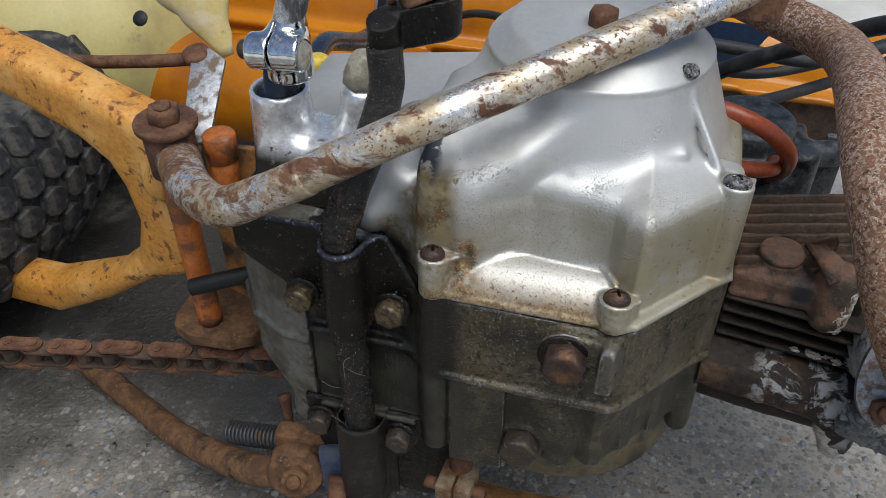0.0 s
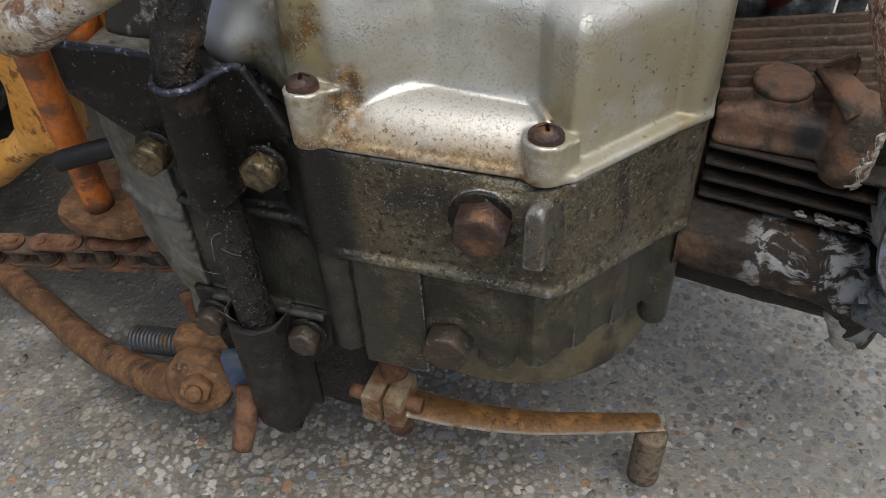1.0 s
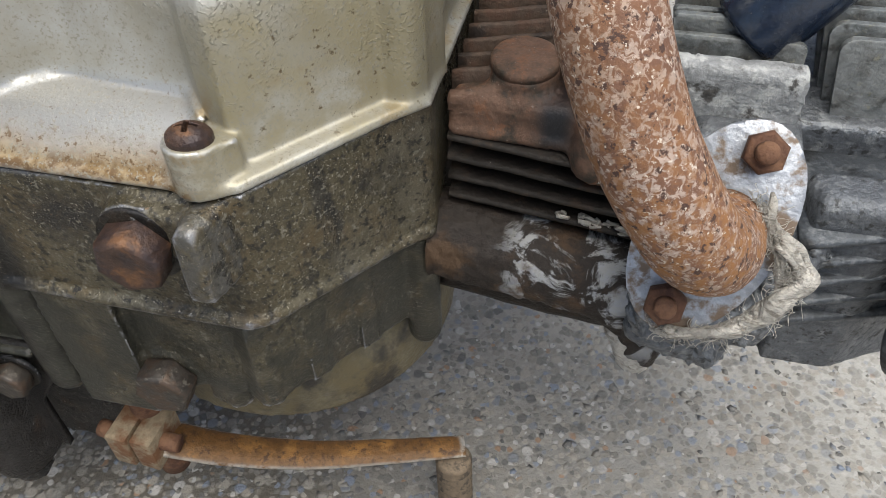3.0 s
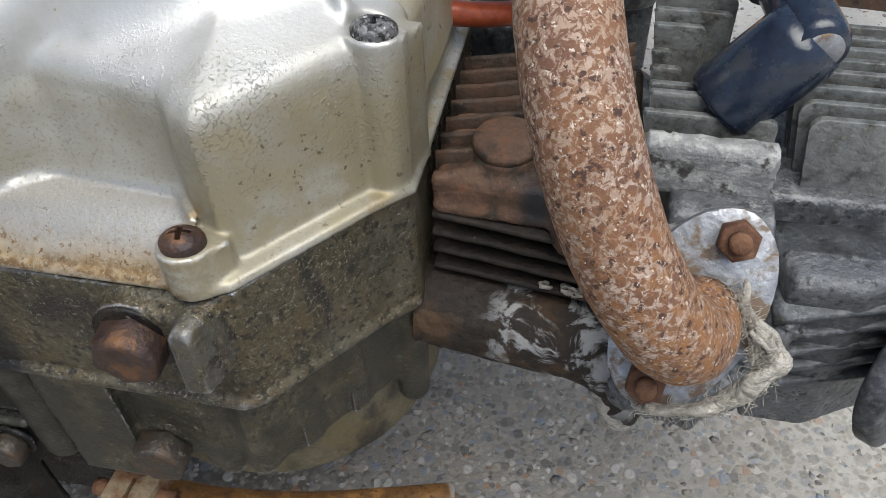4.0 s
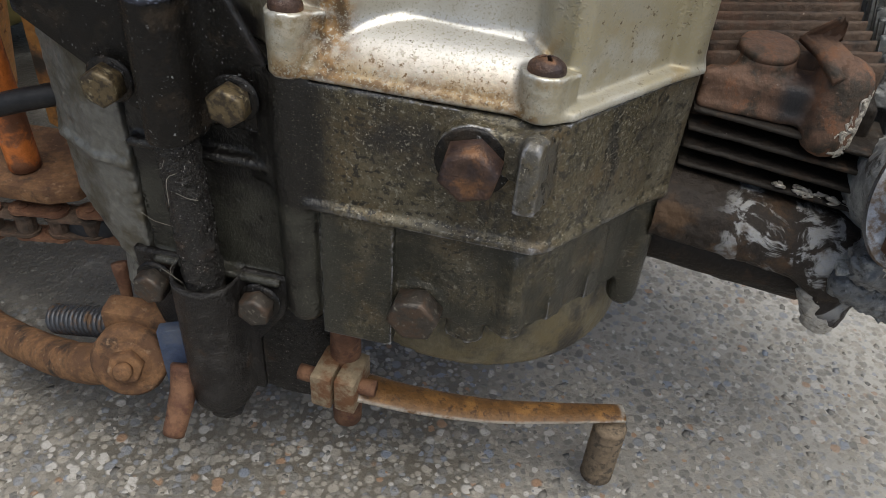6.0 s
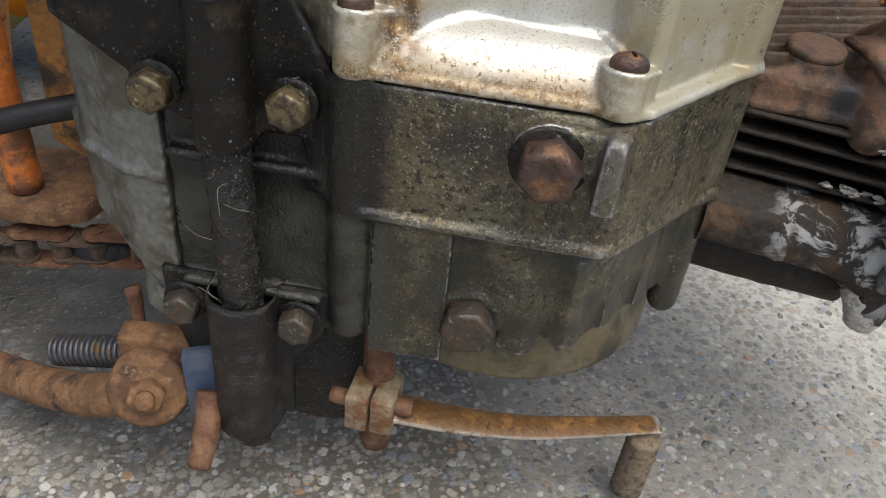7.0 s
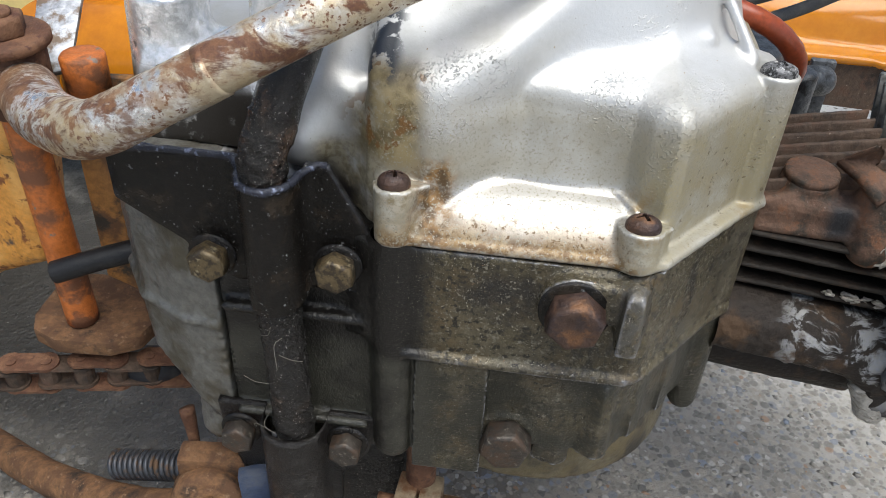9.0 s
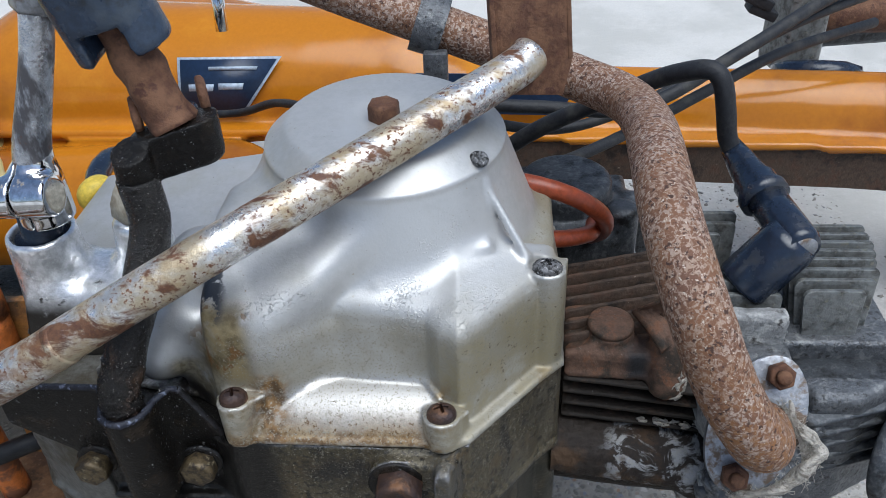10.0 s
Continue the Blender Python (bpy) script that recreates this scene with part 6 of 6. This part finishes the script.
# ---------------------------------------------------------------- rear frame: swing arm, pivot, stand tube
SWING = [(-0.176, 0.196), (-0.185, 0.2035), (-0.201, 0.2091), (-0.231, 0.2167), (-0.259, 0.2233), (-0.44, 0.258), (-0.44, 0.238), (-0.2696, 0.197), (-0.2381, 0.1874), (-0.2245, 0.1785), (-0.2195, 0.1680), (-0.2165, 0.149),
         (-0.2245, 0.1241), (-0.2464, 0.1045), (-0.300, 0.078), (-0.44, 0.052), (-0.44, 0.030), (-0.300, 0.052), (-0.2533, 0.0815), (-0.2183, 0.1088), (-0.1934, 0.1212), (-0.1875, 0.150), (-0.182, 0.180)]


def arm2(X, Y, Z):
    d = poly2(X[:, 0, :], Z[:, 0, :], SWING)[:, None, :]
    face = 0.2593 - (X + 0.1886) * 0.175
    d = smax(smax(d, face - Y, 0.010), Y - face - 0.022, 0.008)
    e, j = L(-0.108, 0.296, 0.194), L(-0.118, 0.301, 0.180)
    return smin(d, rod(X, Y, Z, e, j, 0.009, 0.008), 0.006)


cast("swing_arm", arm2, (-0.44, 0.245, 0.02), (-0.155, 0.34, 0.265), 0.0016, M_WORN, bike, "chipped yellow-orange swing arm with rust freckles")
bm = bmesh.new()
sweep(bm, W((-0.1085, 0.291, 0.200), (-0.1085, 0.292, 0.150), (-0.1085, 0.293, 0.104)), 0.0058, 22, 0.004, 0.03)
part("pivot_tube", bm, M_ORUST, bike, "orange-red rusty pivot tube")
bm = bmesh.new()
lathe(bm, [(0.0066, 0), (0.0068, 0.011), (0.0062, 0.0118), (0, 0.0118)], L(-0.086, 0.291, 0.199), (0, 0, 1), 22)
sweep(bm, W((-0.086, 0.291, 0.200), (-0.087, 0.292, 0.18)), 0.0060, 20, 0.006, 0.04)
part("pivot_stud", bm, M_ORUST, bike, "rusty upright stud")
bm = bmesh.new()
slab(bm, [(-0.013, -0.040), (0.004, -0.050), (0.020, -0.040), (0.020, 0.040), (-0.012, 0.040)], 0.004, L(-0.084, 0.300, 0.160), L(1, -0.15, 0), L(0, 0.02, 1), 0.0012)
part("pivot_plate", bm, M_PIVOT, bike, "brown-orange pivot plate behind the tube")
bm = bmesh.new()
slab(bm, [(-0.021, -0.004), (-0.018, -0.012), (-0.008, -0.017), (0.012, -0.017), (0.022, -0.012), (0.026, 0.0), (0.024, 0.022), (-0.019, 0.022)], 0.007, L(-0.106, 0.298, 0.096), L(1, -0.2, 0), L(0.2, 1, 0), 0.0015)
part("stand_foot", bm, M_OCHRE, bike, "rusty pressed foot plate")
bm = bmesh.new()
sweep(bm, W((-0.1085, 0.280, 0.1365), (-0.095, 0.281, 0.140), (-0.075, 0.285, 0.143), (-0.05, 0.30, 0.145)), 0.0040, 18, 0.004, ends=False)
sweep(bm, W((-0.1085, 0.280, 0.1365), (-0.102, 0.2808, 0.1382), (-0.095, 0.281, 0.140)), 0.0025, 18, 0.003, ends=False)
lathe(bm, [(0.0040, 0), (0.0037, 0.0004), (0.0028, 0.0004), (0.0025, 0)], L(-0.1085, 0.280, 0.1365), L(-0.96, -0.07, -0.25), 18)
bm.faces.ensure_lookup_table()
bmesh.ops.delete(bm, geom=[f for f in bm.faces if len(f.verts) > 4], context="FACES_ONLY")
part("breather_hose", bm, M_HOSEBLACK, bike, "open black rubber breather hose")
bm = bmesh.new()
slab(bm, [(-0.007, -0.002), (0.005, 0.0), (0.008, 0.040), (0.0, 0.046), (-0.007, 0.040)], 0.0022, L(-0.098, 0.300, 0.200), L(1, 0.0, 0), L(0.0, 0.85, 0.50), 0.0006)
part("link_plate", bm, M_ZINC, bike, "zinc-grey link plate")
bm = bmesh.new()
lathe(bm, [(0.0062, 0), (0.0060, 0.0030), (0.0050, 0.0038), (0, 0.0040)], L(-0.1035, 0.338, 0.2205), (0, -0.3, 1), 24)
part("link_rivet", bm, M_RUST, bike)
bm = bmesh.new()
sweep(bm, W((-0.1035, 0.340, 0.219), (-0.150, 0.350, 0.212), (-0.230, 0.375, 0.204), (-0.32, 0.41, 0.20)), 0.0030, 12, 0.02)
part("brake_rod", bm, M_RUST, bike, "thin rusty brake rod")

# drive chain
chain = new("drive_chain")
chain.parent = bike
chain.location = -BASE
tagged(chain, "rusty drive chain")
c0, step = Vector((-0.150, 0.2535, 0.0840)), 0.0127


def link_plate(inner):
    bm = bmesh.new()
    for z in ((-0.0060, 0.0060) if not inner else (-0.0042, 0.0042)):
        out = []
        for end, a0 in ((1, -0.62), (-1, 0.38)):
            for i in range(11):
                a = math.pi * (a0 + 0.124 * i)
                out.append((end * 0.00635 + 0.0048 * math.cos(a), 0.0048 * math.sin(a)))
        slab(bm, out, 0.0012, (0, 0, z - 0.0006), (1, 0, 0), (0, 1, 0), 0)
    for s in (-1, 1):
        lathe(bm, [(0.0021, -0.0072), (0.0021, 0.0072), (0, 0.0074)] if not inner else [(0.0038, -0.0040), (0.0038, 0.0040)], (s * 0.00635, 0, 0), (0, 0, 1), 12)
    mesh = bpy.data.meshes.new("link")
    bm.to_mesh(mesh)
    bm.free()
    mesh.materials.append(M_IRON if inner else M_RUST)
    return mesh


outer, inner = link_plate(False), link_plate(True)
for i in range(26):
    ob = new("link", inner if i % 2 else outer)
    ob.parent = chain
    sag = -0.004 * math.sin(i * 0.12)
    ob.location = c0 + Vector((-step * 0.977 * i, -step * 0.214 * i, sag * 0.3))
    ob.rotation_euler = (0.10 * math.sin(i * 1.7), 0.03, 0.215)
bm = bmesh.new()
lathe(bm, [(0.030, 0), (0.030, 0.0045), (0.026, 0.006), (0.006, 0.006), (0.006, 0)], (-0.108, 0.292, 0.0815), (0, 0, 1), 30)
part("sprocket", bm, M_IRON, bike, "rusty drive sprocket")

# ---------------------------------------------------------------- rear wheel
hub = new("rear_wheel")
hub.parent = bike
hub.location = -BASE
hub["label"] = "rear wheel with a dusty block-tread tyre"
wc = L(-0.422, 0.450, 0.098)
RW, HW = 0.205, 0.050
bm = bmesh.new()
prof = []
for i in range(33):
    a = -math.pi * 0.5 + math.pi * i / 32
    ca, sa = math.cos(a), math.sin(a)
    prof.append((RW - 0.046 + 0.042 * max(0.0, ca) ** 0.62, HW * (abs(sa) ** 0.8) * (1 if sa > 0 else -1)))
prof = [(RW - 0.075, -HW * 0.7)] + prof + [(RW - 0.075, HW * 0.7)]
lathe(bm, prof, wc, (0, 0, 1), 96)
tyre = part("tyre", bm, M_TYRE, hub, "dusty black tyre")
bm = bmesh.new()
slab(bm, [(-0.0095, -0.004), (-0.004, -0.0085), (0.0055, -0.0085), (0.0100, -0.002), (0.0085, 0.0055), (0.002, 0.0088), (-0.0070, 0.0075)], 0.0065, (0, 0, -0.001), (1, 0, 0), (0, 1, 0), 0.0012)
lug_mesh = bpy.data.meshes.new("tread_block")
bm.to_mesh(lug_mesh)
bm.free()
lug_mesh.materials.append(M_TYRE)
for row in range(5):
    for i in range(60):
        a = 2 * math.pi * (i + 0.5 * (row % 2)) / 60
        h = (row - 2) * 0.0185
        lean = (row - 2) * 0.26
        r = RW - 0.0045 - 0.0060 * (abs(row - 2) / 2) ** 2 * 1.8
        z = Vector((math.cos(a) * math.cos(lean), math.sin(a) * math.cos(lean), math.sin(lean)))
        x = Vector((-math.sin(a), math.cos(a), 0))
        m = Matrix((x, z.cross(x), z)).transposed().to_4x4()
        ob = new("tread_block", lug_mesh)
        ob.parent = tyre
        ob.matrix_basis = Matrix.Translation(wc + Vector((math.cos(a) * r, math.sin(a) * r, h))) @ m
bm = bmesh.new()
lathe(bm, [(RW - 0.070, -0.040), (RW - 0.078, -0.036), (RW - 0.090, -0.015), (0.05, -0.015), (0.05, 0.015), (RW - 0.090, 0.015), (RW - 0.078, 0.036), (RW - 0.070, 0.040)], wc, (0, 0, 1), 64)
part("rim", bm, M_ZINC, hub, "dull steel rim")

# ---------------------------------------------------------------- frame body, panels and far parts
def backbone(X, Y, Z):
    d = prism(X, Y, Z, [(-0.50, 0.545), (-0.05, 0.535), (0.14, 0.520), (0.24, 0.512), (0.55, 0.470), (0.75, 0.44), (0.75, 0.50), (0.52, 0.535), (0.24, 0.568), (0.10, 0.578), (0.02, 0.595), (-0.06, 0.65), (-0.20, 0.72), (-0.50, 0.72)], 0.116, 0.160, 0.014, 0.12)
    d = smin(d, rod(X, Y, Z, (-0.30, 0.600, 0.130), (-0.05, 0.585, 0.148), 0.060, 0.036), 0.03)
    d = smin(d, rod(X, Y, Z, (-0.34, 0.500, 0.080), (-0.15, 0.490, 0.100), 0.042, 0.036), 0.02)
    flange = prism(X, Y, Z, [(-0.48, 0.525), (-0.05, 0.520), (0.14, 0.506), (0.24, 0.498), (0.55, 0.456), (0.75, 0.426), (0.75, 0.47), (0.24, 0.54), (-0.48, 0.57)], 0.124, 0.129, 0.001)
    return smin(d, flange, 0.004)


body = cast("frame_body", backbone, (-0.36, 0.42, 0.060), (0.74, 0.72, 0.215), 0.0040, M_ORANGE, bike, "glossy orange pressed-steel frame")
sc, sr, su = Vector((-0.158, 0.5372, 0.1556)), (1, 0, 0), (0, 0.42, 0.91)
bm = bmesh.new()
slab(bm, [(-0.030, -0.0165), (0.012, -0.0165), (0.036, 0.0165), (-0.029, 0.0165)], 0.0006, sc + Vector((0, -0.0005, 0.0002)), sr, su, 0)
sticker = part("sticker", bm, M_NAVY, body, "navy sticker with a pale border")
bm = bmesh.new()
slab(bm, [(-0.032, -0.018), (0.013, -0.018), (0.039, 0.018), (-0.031, 0.018)], 0.0006, sc, sr, su, 0)
part("sticker_edge", bm, M_WHITE, sticker)
for x0, x1, y0, y1 in ((-0.010, 0.022, 0.0095, 0.0118), (-0.024, -0.008, -0.004, 0.0005), (-0.004, 0.012, -0.003, 0.001)):
    bm = bmesh.new()
    slab(bm, [(x0, y0), (x1, y0), (x1 + 0.001, y1), (x0, y1)], 0.0004, sc + Vector((0, -0.0011, 0.0005)), sr, su, 0)
    part("print_bar", bm, M_WHITE, sticker)
bm = bmesh.new()
slab(bm, [(-0.06, -0.014), (0.03, -0.014), (0.045, 0.012), (-0.06, 0.012)], 0.0012, (0.030, 0.5215, 0.1560), (1, -0.05, 0), (0, 0.15, 0.98), 0.0003)
part("side_decal", bm, M_NAVY, body, "dark blue decal stripe on the frame")
cable([(-0.030, 0.50, 0.166), (0.000, 0.475, 0.176), (0.022, 0.44, 0.196), (0.040, 0.40, 0.208), (0.060, 0.37, 0.200)], 0.0022, M_RUBBER, "thin black wire")
bm = bmesh.new()
lathe(bm, [(0.0035, 0), (0.0035, 0.018), (0.0025, 0.020), (0, 0.020)], L(-0.003, 0.500, 0.215), (0, 0.2, 1), 18)
part("frame_pin", bm, M_CHROME, bike, "bright little pin")

# cream cover and its torn lip
bm = bmesh.new()
sweep(bm, W((-0.70, 0.600, 0.08), (-0.45, 0.600, 0.09), (-0.30, 0.600, 0.095), (-0.235, 0.598, 0.095), (-0.190, 0.595, 0.095), (-0.170, 0.593, 0.095)), lambda s: 0.098 * math.sqrt(max(0.02, 1 - max(0, (s - 0.75) * 4) ** 2)), 64, 0.006)
part("mudguard", bm, M_CREAM, bike, "yellowed cream mudguard")
bm = bmesh.new()
lathe(bm, [(0.0052, 0), (0.0052, 0.001), (0, 0.001)], L(-0.197, 0.522, 0.1555), (0, -0.75, 0.62), 20)
part("drain_hole", bm, M_RUBBER, bike)
bm = bmesh.new()
sweep(bm, W((-0.108, 0.400, 0.190), (-0.114, 0.404, 0.204), (-0.124, 0.41, 0.228), (-0.138, 0.42, 0.26)), lambda s: 0.003 + 0.019 * min(1, s * 1.8), 24, 0.004, 0.15, flat=0.45, side=(0.4, -0.8, 0.4))
part("torn_lip", bm, M_FLAP, bike, "stained broken edge of a cream cover")
bm = bmesh.new()
lathe(bm, [(0.0052, 0), (0.0078, 0.0006), (0.0086, 0.003), (0.0086, 0.006), (0.0078, 0.0084), (0.0052, 0.009)], L(-0.052, 0.352, 0.204), L(-0.5, 0.7, 0.2), 24)
part("connector_ring", bm, M_YELLOW, bike, "yellow plastic collar on the loom")
cable([(-0.040, 0.340, 0.200), (-0.055, 0.356, 0.205), (-0.054, 0.385, 0.205), (-0.040, 0.43, 0.185), (-0.03, 0.50, 0.17)], 0.0050, M_CAP, "taped wiring loom", name="loom")

# fork end far off
bm = bmesh.new()
block(bm, (0.030, 0.04, 0.09), Matrix.Translation(L(0.395, 0.56, 0.160)) @ Matrix.Rotation(0.2, 4, "Z"), 0.006, 3)
part("fork_block", bm, M_FIN, bike, "grey fork casting beyond the frame")
bm = bmesh.new()
sweep(bm, W((0.405, 0.565, 0.156), (0.44, 0.56, 0.152), (0.54, 0.55, 0.145)), 0.014, 18, 0.01)
part("fork_tube", bm, M_RUST, bike, "rust-brown fork tube")
bm = bmesh.new()
block(bm, (0.150, 0.045, 0.075), Matrix.Translation(L(0.500, 0.60, 0.150)) @ Matrix.Rotation(0.15, 4, "Z"), 0.012, 3)
lathe(bm, [(0.020, 0), (0.020, 0.02), (0.016, 0.024), (0, 0.025)], L(0.450, 0.585, 0.175), (0, -0.5, 1), 24)
part("steering_head", bm, M_STEEL, bike, "grimy dark steering head")
bm = bmesh.new()
for i in range(4):
    block(bm, (0.020, 0.014, 0.007), Matrix.Translation(L(0.335 + 0.004 * i, 0.53, 0.200 - 0.008 * i)) @ Matrix.Rotation(0.4, 4, "Y"), 0.0015)
part("connector", bm, M_RUBBER, bike, "black ribbed plug connector")
bm = bmesh.new()
lathe(bm, [(0.028, 0), (0.030, 0.003), (0.029, 0.009), (0.020, 0.012), (0, 0.013)], L(0.382, 0.505, 0.132), (0.05, 0.45, 0.9), 36)
part("horn", bm, M_CAP, bike, "blue-black round horn")

# ---------------------------------------------------------------- small things
bm = bmesh.new()
lathe(bm, [(0.0085, 0), (0.0086, 0.005), (0.0070, 0.0105), (0.0050, 0.0125), (0, 0.0128)], (-0.1000, 0.2745, 0.2335), (0.15, 0.05, 1), 7)
part("tape_cap", bm, M_TAPE, KICK, "beige tape wound over the stub")
bm = bmesh.new()
lathe(bm, [(0.0150, 0), (0.0150, 0.004), (0.013, 0.009), (0.008, 0.011), (0, 0.0115)], (-0.160, 0.2640, 0.0800), (0, -0.55, -0.83), 26)
part("chain_guide", bm, M_RUBBER, bike, "black rubber cup under the chain")
bm = bmesh.new()
sweep(bm, [(-0.1365, 0.236, 0.083), (-0.1350, 0.234, 0.070), (-0.1335, 0.231, 0.058)], lambda s: 0.0030 - 0.0016 * s, 10, 0.003, 0.1, flat=0.5)
part("split_pin", bm, M_RUST, bike, "rusty strip hanging under the case")
hair = random.Random(11)
bm = bmesh.new()
for q in range(8):
    z = hair.uniform(0.105, 0.205)
    a = hair.uniform(-1.2, 1.2)
    r = 0.0062 if z < 0.166 else 0.0082
    depth = 0.0062 if z < 0.166 else 0.0152
    u, v = TUBE_U + r * math.sin(a), (TUBE_V if z < 0.166 else 0.2165) - depth * math.cos(a)
    p = Vector((u, v - 0.0004, z))
    d = Vector((hair.uniform(-1, 1), hair.uniform(-0.35, 0.05), hair.uniform(-1, 1))).normalized()
    bend = Vector((hair.uniform(-1, 1), hair.uniform(-0.3, 0), hair.uniform(-1, 1))) * 0.003
    n = hair.uniform(0.003, 0.010)
    sweep(bm, [p, p + d * n * 0.5 + bend, p + d * n], hair.uniform(0.00005, 0.00010), 5, 0.001)
tagged(part("stuck_fibres", bm, M_FIBRE, rest_tube), "pale fibres stuck in the oil", kind="stuff")

# Added strip: shade under the frame's edge, put into dark brown.
bm = bmesh.new()
line = [(-0.02, 0.523), (0.14, 0.512), (0.24, 0.504), (0.55, 0.462), (0.74, 0.434)]
slab(bm, line + [(u, v + 0.010) for u, v in line[::-1]], 0.028, (0, 0, 0.0965), (1, 0, 0), (0, 1, 0), 0.001)
part("frame_skirt", bm, M_IRON, body, "dark brown strip painting the frame's shaded lower edge")


# Black block added to fill the gap between bracket and gear lever.
def gap_fill(X, Y, Z):
    d = prism(X, Y, Z, [(-0.1000, 0.2300), (-0.0620, 0.2290), (-0.0540, 0.2340), (-0.0530, 0.262), (-0.1000, 0.262)], 0.040, 0.100, 0.006)
    return d + bumps(X, Y, Z, 0.0006, 0.009)


cast("gap_block", gap_fill, (-0.106, 0.222, 0.036), (-0.046, 0.268, 0.104), 0.0015, M_GRIME, bike, "black block filling the gap beside the lower bracket")
